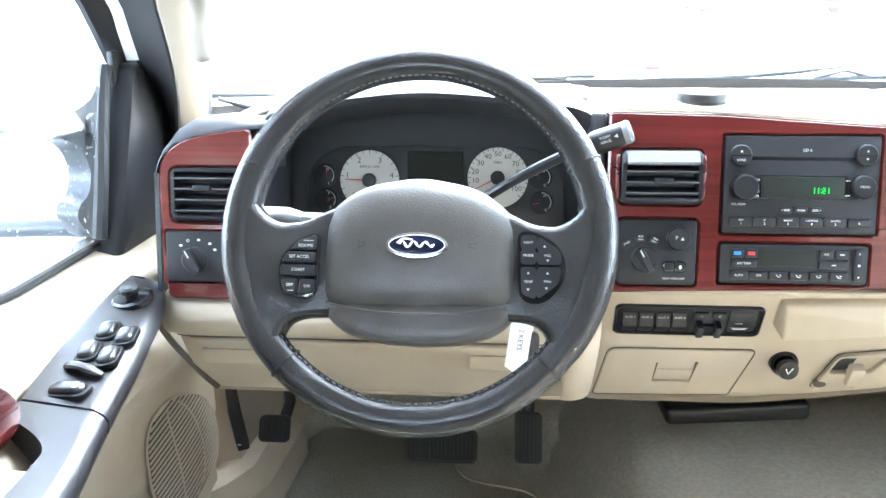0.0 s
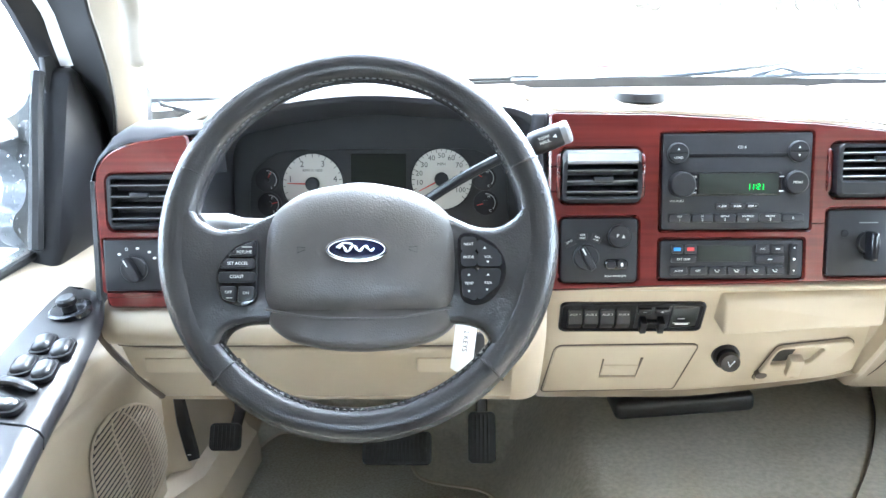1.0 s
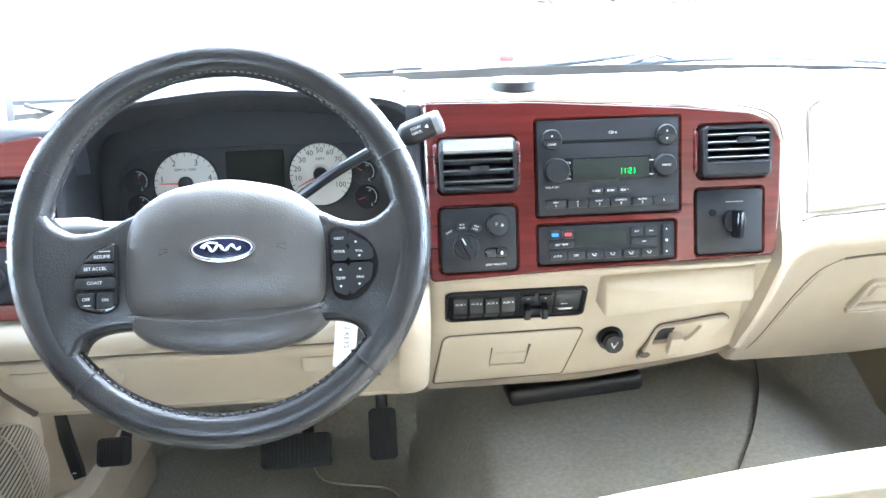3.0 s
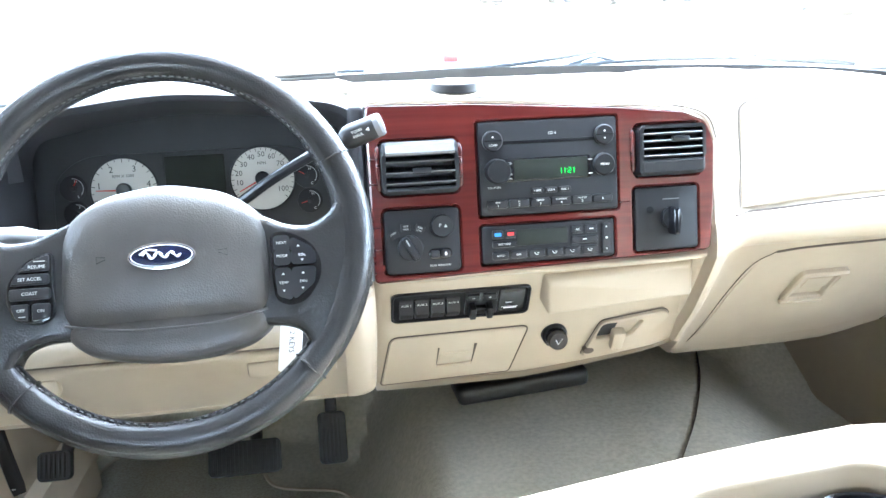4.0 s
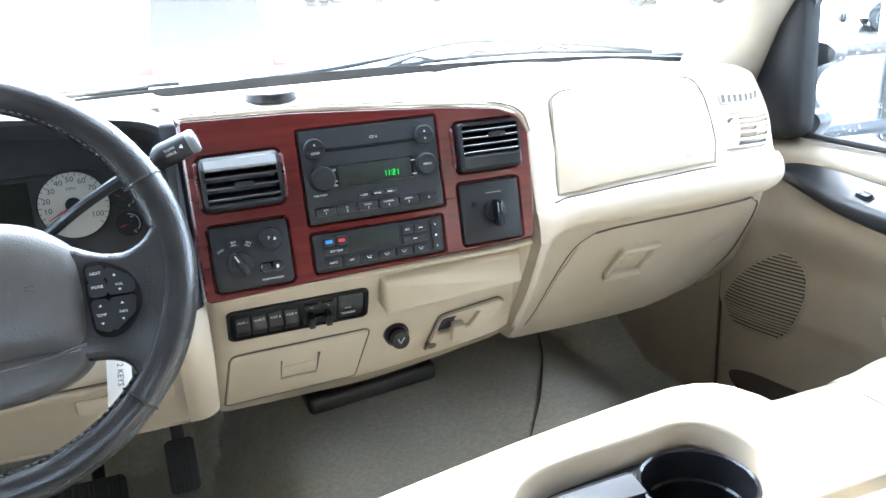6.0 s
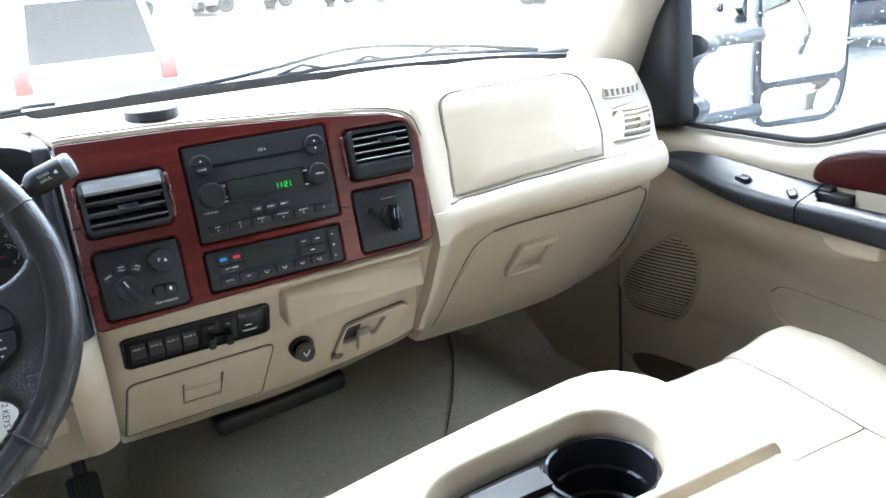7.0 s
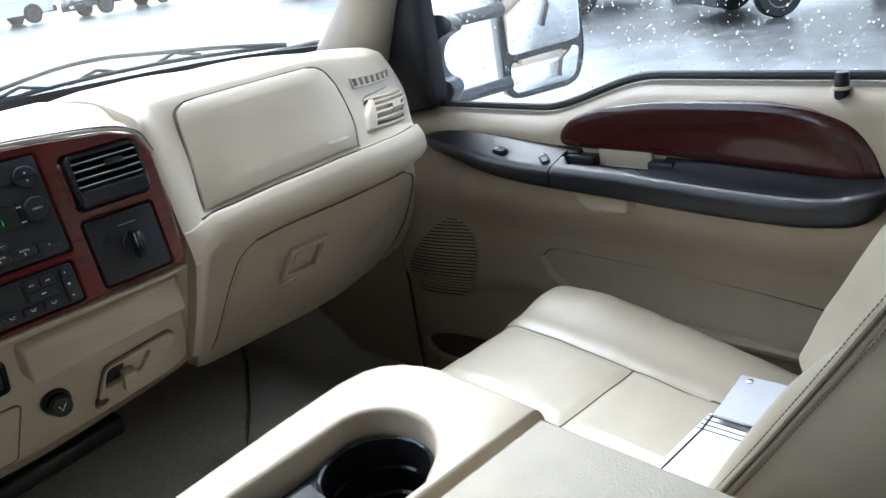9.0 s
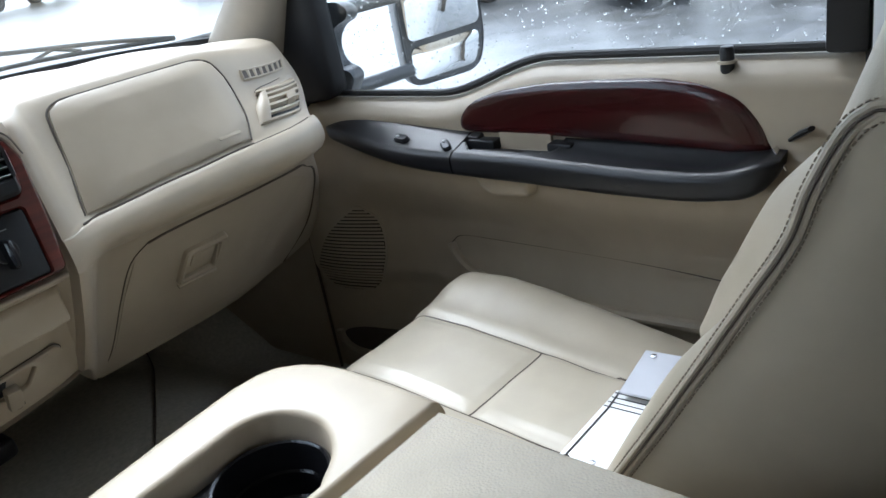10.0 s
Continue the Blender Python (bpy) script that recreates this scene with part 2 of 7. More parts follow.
def tube(path, radius, n=10, closed=False, flat=1.0):
    """A round bar along a path; radius a number or one for each point."""
    pts = [Vector(p) for p in path]
    rad = radius if isinstance(radius, (list, tuple)) else [radius] * len(pts)
    up = None
    rings = []
    for k, p in enumerate(pts):
        a = pts[k - 1] if (k or closed) else p
        b = pts[(k + 1) % len(pts)] if (k < len(pts) - 1 or closed) else p
        d = (b - a).normalized()
        if up is None:
            up = Vector((0, 0, 1)) if abs(d.z) < 0.9 else Vector((0, 1, 0))
        side = d.cross(up).normalized()
        up = side.cross(d).normalized()
        rings.append([tuple(p + side * math.cos(2 * math.pi * j / n) * rad[k] + up * math.sin(2 * math.pi * j / n) * rad[k] * flat) for j in range(n)])
    if closed:
        rings.append(rings[0])
        bm = loft(rings, True, False)
        bmesh.ops.remove_doubles(bm, verts=bm.verts, dist=1e-6)
        return bm
    return loft(rings, True, True)


def spline(pts, n=8):
    """A smooth curve through points (Catmull-Rom)."""
    p = [Vector(q) for q in pts]
    p = [p[0] * 2 - p[1]] + p + [p[-1] * 2 - p[-2]]
    out = []
    for k in range(1, len(p) - 2):
        for i in range(n):
            s = i / n
            a, b, c, d = p[k - 1:k + 3]
            out.append(0.5 * (2 * b + (c - a) * s + (2 * a - 5 * b + 4 * c - d) * s * s + (3 * b - a - 3 * c + d) * s ** 3))
    out.append(p[-2])
    return [tuple(v) for v in out]


def curve(keys, x):
    """A smooth curve y(x) through (x, y) keys, with no flats at the keys."""
    if x <= keys[0][0]:
        return keys[0][1]
    if x >= keys[-1][0]:
        return keys[-1][1]
    sl = [(b[1] - a[1]) / (b[0] - a[0]) for a, b in zip(keys, keys[1:])]
    for k in range(len(sl)):
        (a, va), (b, vb) = keys[k], keys[k + 1]
        if x <= b:
            ma = (sl[k - 1] + sl[k]) / 2 if k else sl[0]
            mb = (sl[k] + sl[k + 1]) / 2 if k + 1 < len(sl) else sl[-1]
            s, d = (x - a) / (b - a), b - a
            return va * (1 + 2 * s) * (1 - s) ** 2 + vb * s * s * (3 - 2 * s) + d * ma * s * (1 - s) ** 2 - d * mb * s * s * (1 - s)


def table(keys, x):
    """A smooth value between (x, value) keys."""
    if x <= keys[0][0]:
        return keys[0][1]
    for (a, va), (b, vb) in zip(keys, keys[1:]):
        if x <= b:
            s = (x - a) / (b - a)
            s = s * s * (3 - 2 * s)
            return va + (vb - va) * s
    return keys[-1][1]


def lettering(text, size, x, y, z, parent, material=None, turn=0, name="lettering", m=None, wide=1.0):
    """Flat raised writing, centred at x, y on the face z of its parent."""
    cu = bpy.data.curves.new("text", "FONT")
    cu.body, cu.size, cu.align_x, cu.align_y, cu.extrude = text, size, "CENTER", "CENTER", 0.0001
    cu.resolution_u = 2
    tmp = bpy.data.objects.new("text", cu)
    me = bpy.data.meshes.new_from_object(tmp)
    bpy.data.objects.remove(tmp)
    bpy.data.curves.remove(cu)
    me.materials.clear()
    me.materials.append(material or WHITE_INK)
    me.transform((m or Matrix()) @ pose(x, y, z, 0, 0, turn) @ Matrix.Diagonal((wide, 1, 1, 1)))
    ob = new(name, me)
    ob.parent = parent
    return ob


def bar(x0, y0, x1, y1, z, parent, material=None, name="marking"):
    return part(name, rbox(x0, y0, z, x1, y1, z + 0.0003, 0), material or WHITE_INK, parent)


def mirrored(bm, side):
    """The passenger's side is built; for the driver's side it is mirrored about the cab's middle."""
    if side < 0:
        bmesh.ops.transform(bm, matrix=Matrix.Translation((0.78, 0, 0)) @ Matrix.Diagonal((-1, 1, 1, 1)), verts=bm.verts)
        bmesh.ops.reverse_faces(bm, faces=bm.faces)
    return bm


MID = 0.39
DASH = pose(0, 0.745, 0.664, 79.24, 0, 0)


def dz(z):
    """Height along the raked dash face for a height in the cab."""
    return (z - 0.664) / 0.9824


# ---- the setting: ground, cab floor, walls, roof, windscreen ----
def structure(name, bm, material, label, category, sharp=35):
    return tagged(part(name, bm, material, None, sharp=sharp), label, category, "", "structure")


def ground_height(x, y):
    return -0.85 + 0.055 * min(60.0, max(0.0, y - 10))


bm = bmesh.new()
bmesh.ops.create_grid(bm, x_segments=120, y_segments=120, size=300)
for v in bm.verts:
    v.co.z = ground_height(v.co.x, v.co.y)
structure("ground", bm, ASPHALT, "wet grey asphalt of the car park", "ground")


def floor_height(x, y):
    hump = table([(0.13, 0.0), (0.27, 1.0), (0.74, 1.0), (1.14, 0.12)], x) * table([(0.1, 0.6), (0.6, 1.0)], y)
    toe = max(0.0, y - 1.30 - 0.13 * table([(0.05, 1.0), (0.14, 0.0)], x)) * 0.8
    pleat = 0.004 * noise.noise((x * 9, y * 7, 0.3))
    return max(0.05 + 0.21 * hump + 0.45 * toe * hump, 0.05 + toe) + pleat


xs = [-0.55 + 0.02 * k for k in range(95)]
ys = [-1.2 + 0.05 * k for k in range(44)] + [1.0 + 0.02 * k for k in range(1, 40)]
structure("floor", loft([[(x, y, floor_height(x, y)) for x in xs] for y in ys], False), CARPET, "worn grey-beige cut-pile carpet over the cab floor", "floor")

# inner closing walls: firewall, rear, sides behind the doors, roof
structure("wall_front", rbox(-0.7, 1.58, -0.1, 1.48, 1.64, 0.80, 0.01), DARK, "dark insulated firewall under the dashboard", "wall")
structure("wall_rear", join(rbox(-0.7, -1.25, -0.1, 1.48, -1.20, 0.86, 0.01), rbox(-0.7, -1.25, 1.18, 1.48, -1.20, 1.42, 0.01), rbox(-0.7, -1.25, 0.86, -0.54, -1.20, 1.18, 0.01), rbox(0.12, -1.25, 0.86, 1.48, -1.20, 1.18, 0.01)), REAR, "plain brown cloth rear wall of the cab", "wall")
# unseen opening added to brighten dash and wheel, kept left to avoid glare
rear_window = thing("window_rear", "unseen rear window, added off-centre to light the dash", "window", kind="structure")
rear_pane = part("pane", rbox(-0.55, -1.228, 0.85, 0.13, -1.222, 1.19, 0.001), REAR_GLASS, rear_window)
rear_pane.visible_shadow = False
structure("ceiling", rbox(-0.66, -1.2, 1.36, 1.44, 0.56, 1.42, 0.02), LINING, "beige cloth roof lining", "ceiling")
for side in (1, -1):
    tag = "right" if side > 0 else "left"
    back = 0.08 if side > 0 else -0.02
    # unseen panels added over the side windows to keep light off the seat
    light_blocks = [rbox(1.301, -1.06, 0.72, 1.358, 0.54 if side < 0 else back - 0.10, 1.27, 0.01)]
    structure("wall_" + tag, mirrored(join(rbox(1.30, -1.2, -0.1, 1.36, back, 0.74, 0.01), rbox(1.30, -1.2, 0.74, 1.36, -1.05, 1.36, 0.01), rbox(1.30, back - 0.14, 0.74, 1.36, back, 1.36, 0.01), rbox(1.30, -1.05, 1.25, 1.36, back - 0.14, 1.36, 0.01), rbox(1.295, back - 0.02, 1.27, 1.35, 1.0, 1.40, 0.01),
                                           rbox(1.315, 0.0, -0.1, 1.36, 1.6, 0.60, 0.01), *light_blocks), side), TAN, "plain tan side wall of the cab with unseen light-blocking panels", "wall")
    structure("wall_outer_" + tag, mirrored(rbox(1.364, -1.9, -0.35, 1.395, 1.02, 0.645, 0.02), side), PAINT_WHITE, "white painted outer side of the truck", "wall")
# kick panels in front of the doors
for side, front in ((1, 1.06), (-1, 1.05)):
    pts = [(1.235, front + 0.04), (1.216, front + 0.05), (1.212, front + 0.12), (1.20, front + 0.30), (1.16, 1.60), (1.31, 1.60), (1.31, front)]
    bm = loft([[(x + (0.03 if z > 0.3 else 0.0) * (y < 1.4), y, z) for x, y in pts] for z in (0.03, 0.2, 0.38, 0.62)], True, True)
    structure("trim_kick_" + ("right" if side > 0 else "left"), mirrored(bm, side), TAN, "tan plastic kick panel beside the footwell", "trim")

# windscreen: glass sheet, dark border, pillars
def rake(z):
    """Rear face of the driver's pillar, leaning back."""
    return 1.020 - 0.60 * (z - 0.79) - 0.3 * max(0.0, z - 1.0)


def PILLAR_X(z):
    return curve([(0.58, -0.450), (0.80, -0.443), (0.85, -0.439), (0.90, -0.441), (0.95, -0.449), (0.99, -0.457), (1.10, -0.463), (1.38, -0.43)], z)


WS_SLOPE = 1.5
ring = []
for side in (1, -1):
    off = 0.0 if side > 0 else -0.05
    rows = []
    for k in range(13):
        s = k / 12
        z = 0.78 + 0.60 * s
        front = 1.325 - WS_SLOPE * (z - 0.78) + 0.13 * s * s + off
        door = 1.055 - 0.50 * (min(z, 1.0) - 0.80) - 1.35 * max(0.0, z - 1.0) + off
        inx = 1.185 - 0.06 * s
        if door > front - 0.05:
            door = front - 0.05
        rows.append([(inx + 0.035, front, z), (inx + 0.006, (front * 0.75 + door * 0.25), z), (inx, front * 0.4 + door * 0.6, z), (inx + 0.012, door + 0.012, z),
                     (inx + 0.03, door, z), (inx + 0.13, door + 0.0, z), (inx + 0.13, front, z)])
    if side < 0:
        rows = []
        for k in range(25):
            z = 0.74 + 0.64 * k / 24
            yl, yr = rake(z), rake(z) + 0.015
            xl = PILLAR_X(z) + 0.44 * (0.98 - yl)
            xr = curve([(0.74, -0.410), (0.81, -0.405), (0.873, -0.400), (0.914, -0.404), (0.954, -0.411), (0.993, -0.412), (1.10, -0.406), (1.38, -0.36)], z) + 0.40 * (1.0 - yr)
            rows.append([(xr, yr + 0.004, z), (xr - 0.006, yr - 0.003, z), ((xl + xr) / 2, (yl + yr) / 2 - 0.004, z), (xl + 0.006, yl - 0.001, z), (xl, yl + 0.005, z), (xl - 0.002, yl + 0.03, z), (xl - 0.002, yr + 0.07, z), (xr - 0.012, yr + 0.04, z)])
        bm = loft(rows, True, True)
    else:
        bm = loft(rows, True, True)
    structure("trim_pillar_" + ("right" if side > 0 else "left"), bm, PILLAR, "beige textured windscreen pillar trim", "trim", 50)


def screen_point(x, s):
    """A place on the windscreen: s from the cowl up."""
    bow = 0.07 * ((x - MID) / 0.9) ** 2
    z = 0.79 + 0.60 * s
    return (x, 1.345 - WS_SLOPE * (z - 0.79) + 0.13 * s * s - bow, z)


xs = [MID - 1.0 + 0.0775 * k for k in range(25)]
sheet = [[screen_point(x, s / 10) for x in xs] for s in range(11)]
back = [[(x, y + 0.004, z + 0.002) for x, y, z in row] for row in sheet]
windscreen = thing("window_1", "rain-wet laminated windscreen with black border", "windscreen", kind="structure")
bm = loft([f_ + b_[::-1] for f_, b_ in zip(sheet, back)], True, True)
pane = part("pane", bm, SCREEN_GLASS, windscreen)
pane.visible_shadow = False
def seal_line(x):
    far = [(0.58, 0.846), (0.77, 0.831), (0.86, 0.822)] if x > MID else [(0.50, 0.845), (0.58, 0.836), (0.70, 0.816), (0.80, 0.793), (0.95, 0.780)]
    return 1.24, curve([(0.0, 0.862), (0.40, 0.853)] + far, abs(x - MID))


low = [(x, *seal_line(x)) for x in xs]
bm = loft([[(x, y + 0.004, z - 0.035) for x, y, z in low], [(x, y, z - 0.012) for x, y, z in low], [(x, y + 0.001, z) for x, y, z in low], [(x, y + 0.010, z + 0.001) for x, y, z in low], [(x, y + 0.012, z - 0.03) for x, y, z in low]], False)
part("lower_border", bm, RUBBER, windscreen, "black rubber windscreen border")
rows = []
for k in range(11):
    x, y, z = screen_point(MID + 0.83, k / 10)
    rows.append([(x - 0.004, y - 0.015, z - 0.008), (x + 0.05, y - 0.012, z - 0.008), (x + 0.05, y - 0.004, z), (x - 0.004, y - 0.006, z)])
part("side_border", loft(rows, True, True), BLACK, windscreen)
part("upper_border", tube([screen_point(x, 0.93) for x in xs], 0.02, 8), BLACK, windscreen)

# bonnet and cowl ahead of the glass
bm = loft([[(x, y, 0.79 + 0.02 * math.cos((x - MID) * 1.6) - (0.0 if y < 1.6 else 0.06 * ((y - 1.6) / 1.0) ** 2)) for x in [MID - 1.10 + 0.0975 * k for k in range(21)]]
           for y in (1.42, 1.5, 1.7, 1.9, 2.1, 2.3, 2.5, 2.6)], False)
bmesh.ops.solidify(bm, geom=bm.faces[:], thickness=0.02)
bonnet = thing("truck_bonnet", "rain-wet white painted bonnet ahead of the windscreen", "bonnet", kind="structure")
part("panel", bm, PAINT_WHITE, bonnet)
part("cowl", rbox(MID - 1.10, 1.335, 0.70, MID + 0.85, 1.44, 0.765, 0.012), BLACK, bonnet)


# ---- wipers ----
near_wiper = thing("windscreen_wiper", "wet windscreen wiper resting at the cowl, greyed for glare", "wiper", None, "wipers")
part("arm", tube(spline([(0.30, 1.27, 0.858), (0.448, 1.265, 0.864), (0.566, 1.264, 0.875), (0.688, 1.262, 0.891), (0.772, 1.262, 0.891), (0.837, 1.262, 0.884), (0.99, 1.258, 0.866), (1.134, 1.25, 0.844)], 4), 0.0045, 8), GLARE_GREY, near_wiper, "grey wiper arm")
part("blade", tube(spline([(0.42, 1.262, 0.856), (0.55, 1.262, 0.858), (0.70, 1.260, 0.864), (0.865, 1.258, 0.862), (1.012, 1.254, 0.852), (1.134, 1.25, 0.842)], 4), 0.0042, 8), GLARE_GREY, near_wiper, "rubber wiper blade")
for x in (0.62, 0.75, 0.90):
    part("bridge", tube([(x - 0.05, 1.261, 0.861), (x, 1.262, 0.874), (x + 0.05, 1.260, 0.861)], 0.0035, 6), GLARE_GREY, near_wiper)
far_wiper = thing("windscreen_wiper", "black windscreen wiper blade resting low on the glass", "wiper", None, "wipers")
part("blade", tube(spline([(-0.472, 1.245, 0.826), (-0.450, 1.248, 0.817), (-0.430, 1.25, 0.811), (-0.413, 1.25, 0.8075), (-0.388, 1.25, 0.813), (-0.340, 1.252, 0.826), (-0.22, 1.255, 0.846), (-0.05, 1.258, 0.858), (0.15, 1.258, 0.862)], 4), 0.0045, 8), RUBBER, far_wiper, "rubber wiper blade")
part("arm", tube(spline([(-0.413, 1.256, 0.8105), (-0.34, 1.262, 0.834), (-0.20, 1.266, 0.858), (-0.02, 1.268, 0.866), (0.20, 1.27, 0.864)], 4), 0.004, 8), GLARE_GREY, far_wiper, "grey wiper arm")


# ---- doors ----
def sill(y):
    return table([(0.48, 0.741), (0.72, 0.684)], y)


def door_skin(y, z, inb=0.0):
    top = sill(y)
    s = 0.882
    s -= 0.062 * table([(0.44, 0.0), (0.565, 1.0)], z) * table([(0.58, 1.0), (0.63, 0.0)], z) * table([(0.86, 1.0), (1.02, 0.15)], y)
    s -= (0.030 - inb) * table([(0.585, 0.0), (0.64, 1.0)], z) - inb * 0.9 * table([(0.44, 0.0), (0.565, 1.0)], z) * table([(0.58, 1.0), (0.63, 0.0)], z)
    s += (0.050 - inb) * max(0.0, (z - top + 0.035) / 0.035) ** 2
    s -= 0.055 * table([(0.78, 0.0), (1.06, 1.0)], y) * table([(0.50, 1.0), (0.60, 0.0)], z)
    s += 0.010 * table([(0.30, 1.0), (0.34, 0.0)], z) - 0.025 * table([(0.10, 0.0), (0.30, 1.0)], z) * table([(0.33, 1.0), (0.42, 0.0)], z) * table([(0.55, 1.0), (0.82, 0.0)], y)
    return MID + s


def arm_top(y):
    return curve([(0.30, 0.600), (0.50, 0.606), (0.66, 0.642), (0.80, 0.662), (0.94, 0.660)], y)


def arm_in(y, inb=0.0):
    return MID + inb + curve([(0.10, 0.800), (0.22, 0.786), (0.50, 0.788), (0.70, 0.778), (0.80, 0.788), (0.88, 0.822), (0.945, 0.868)], y)


def rest_line(y):
    """Right armrest at y: inner edge, back height, crease height, lower height."""
    i = curve([(0.127, 1.212), (0.138, 1.197), (0.16, 1.186), (0.20, 1.178), (0.30, 1.175), (0.65, 1.175), (0.76, 1.179), (0.86, 1.194), (0.93, 1.209), (0.965, 1.220), (0.986, 1.236)], y)
    b = curve([(0.127, 0.628), (0.306, 0.634), (0.49, 0.636), (0.66, 0.640), (0.77, 0.649), (0.83, 0.6535), (0.895, 0.655), (0.95, 0.650), (0.986, 0.640)], y)
    c = curve([(0.127, 0.622), (0.15, 0.620), (0.183, 0.612), (0.253, 0.6075), (0.338, 0.609), (0.428, 0.614), (0.527, 0.618), (0.652, 0.616), (0.73, 0.616), (0.806, 0.620), (0.87, 0.628), (0.93, 0.634), (0.986, 0.635)], y)
    l = curve([(0.127, 0.612), (0.132, 0.600), (0.149, 0.583), (0.195, 0.573), (0.31, 0.570), (0.495, 0.577), (0.626, 0.581), (0.702, 0.584), (0.803, 0.595), (0.864, 0.604), (0.93, 0.613), (0.965, 0.620), (0.986, 0.630)], y)
    return i, b, c, l


REST_OUT = 1.252


def rest_surface(x, y):
    i, b, c, _ = rest_line(y)
    u = max(0.0, min(1.0, (REST_OUT - x) / (REST_OUT - i)))
    sag = 0.010 * math.sin(math.pi * min(1.0, u * 1.15)) * table([(0.14, 0.0), (0.22, 1.0), (0.42, 0.6), (0.50, 0.0)], y)
    return b + (c - b) * u - sag


def wide_rest(y0, y1, cap0, cap1, n=26):
    rows = []
    for k in range(n + 1):
        y = y0 + (y1 - y0) * k / n
        i, b, c, l = rest_line(y)
        g = min(1.0, (c - l) / 0.03)
        row = []
        for j in range(15):
            x = REST_OUT + (i + 0.010 * g - REST_OUT) * j / 14
            inside = table([(0.452, 0.0), (0.462, 1.0)], y) * table([(0.622, 1.0), (0.628, 0.0)], y)
            edge_x = 1.200 - 0.004 * table([(0.46, 0.0), (0.54, 1.0)], y) + 0.020 * table([(0.600, 0.0), (0.626, 1.0)], y) + 0.014 * table([(0.452, 1.0), (0.475, 0.0)], y)
            inside *= table([(edge_x - 0.0005, 0.0), (edge_x + 0.004, 1.0)], x)
            if y > 0.606:
                inside *= table([(1.222, 1.0), (1.226, 0.0)], x)
            row.append((x, y, rest_surface(x, y) - 0.034 * inside))
        row += [(i + 0.004 * g, y, c - 0.0015 * g), (i + 0.001, y, c - 0.005 * g), (i, y, c - 0.011 * g), (i + 0.001, y, l + 0.010 * g), (i + 0.004 * g, y, l + 0.003 * g), (i + 0.010 * g, y, l), (REST_OUT, y, l + 0.001)]
        rows.append(row)
    return loft(rows, True, True)


def door(side, m, label, inb=0.0, split=0.628, cant=0.0):
    d = thing("driver_door" if side < 0 else "passenger_door", label, "car door", m)
    f = lambda bm: mirrored(bm, side)  # noqa: E731
    rows = []
    for k in range(123):
        y = -0.12 + 0.01 * k
        top = sill(y)
        rows.append([(door_skin(y, z, inb), y, z) for z in [0.02 + (top - 0.02) * j / 90 for j in range(91)]] + [(MID + 0.915, y, top + 0.0), (MID + 0.915, y, 0.02)])
    part("panel", f(loft(rows, True, True)), TAN, d, "tan moulded door panel", 40)
    # window: seal, glass, frame, mirror corner
    line = [(MID + 0.894, y, sill(y) + 0.006) for y in [0.08 + 0.02 * k for k in range(46)]]
    part("lower_seal", f(tube(line, 0.0065, 8)), RUBBER, d, "black rubber window seal")
    edge = lambda z: 0.968 + 0.02 * (z - 0.68)  # noqa: E731
    out = [(0.075, sill(0.075) - 0.01), (0.075, 1.27)] + [(0.60, 1.27), (0.80, 1.14), (0.945, 1.0), (edge(0.95), 0.93), (edge(0.7), sill(0.96) - 0.01)] + [(y, sill(y) - 0.01) for y in [0.9 - 0.05 * k for k in range(16)]]
    bm = loft([[(MID + 0.893, y, z) for y, z in out], [(MID + 0.897, y, z) for y, z in out]], True, True)
    g = part("pane", f(bm), GLASS, d, "rain-spotted side window glass")
    g.visible_shadow = False
    # drops on the pane
    rnd = random.Random(5 + side)
    bm = bmesh.new()
    for k in range(2600):
        y, z = rnd.uniform(0.09, 0.95), 0.68 + 0.36 * rnd.random() ** 1.3
        if z < sill(y) + 0.012:
            continue
        r = rnd.choice((0.0006, 0.0007, 0.0008, 0.0009, 0.0010, 0.0012, 0.0014, 0.0019))
        bmesh.ops.create_icosphere(bm, subdivisions=1, radius=r, matrix=Matrix.Translation((MID + 0.8975, y, z)) @ Matrix.Diagonal((0.5, 1, 1.1, 1)))
    tagged(part("rain_drops", f(bm), DROPS, d, "rain drops on the glass"), kind="stuff")
    part("rear_frame", f(rbox(MID + 0.862, 0.04, sill(0.05) + 0.003, MID + 0.905, 0.088, 1.28, 0.006)), BLACK, d, "black window frame")
    part("rear_jamb", f(rbox(MID + 0.858, 0.008, 0.5, MID + 0.90, 0.037, 1.28, 0.004)), PAINT_WHITE, d, "white painted door edge")
    here = lambda x, y, z: (0.77 - x, y + 0.07, z + 0.02)  # noqa: E731
    if side < 0:
        rows = []
        for k in range(13):
            z = 0.885 + 0.033 * k
            ya = curve([(0.885, 0.985), (0.916, 0.967), (0.993, 0.922), (1.28, 0.62)], z)
            yb = curve([(0.885, 0.972), (0.921, 0.948), (0.993, 0.895), (1.28, 0.58)], z)
            rows.append([here(-0.498, ya, z), here(-0.503, ya - 0.010, z), here(-0.520, yb, z), here(-0.530, yb + 0.004, z), here(-0.530, ya + 0.02, z)])
        part("front_frame", f(loft(rows, True, True)), CHARCOAL, d, "black window frame")
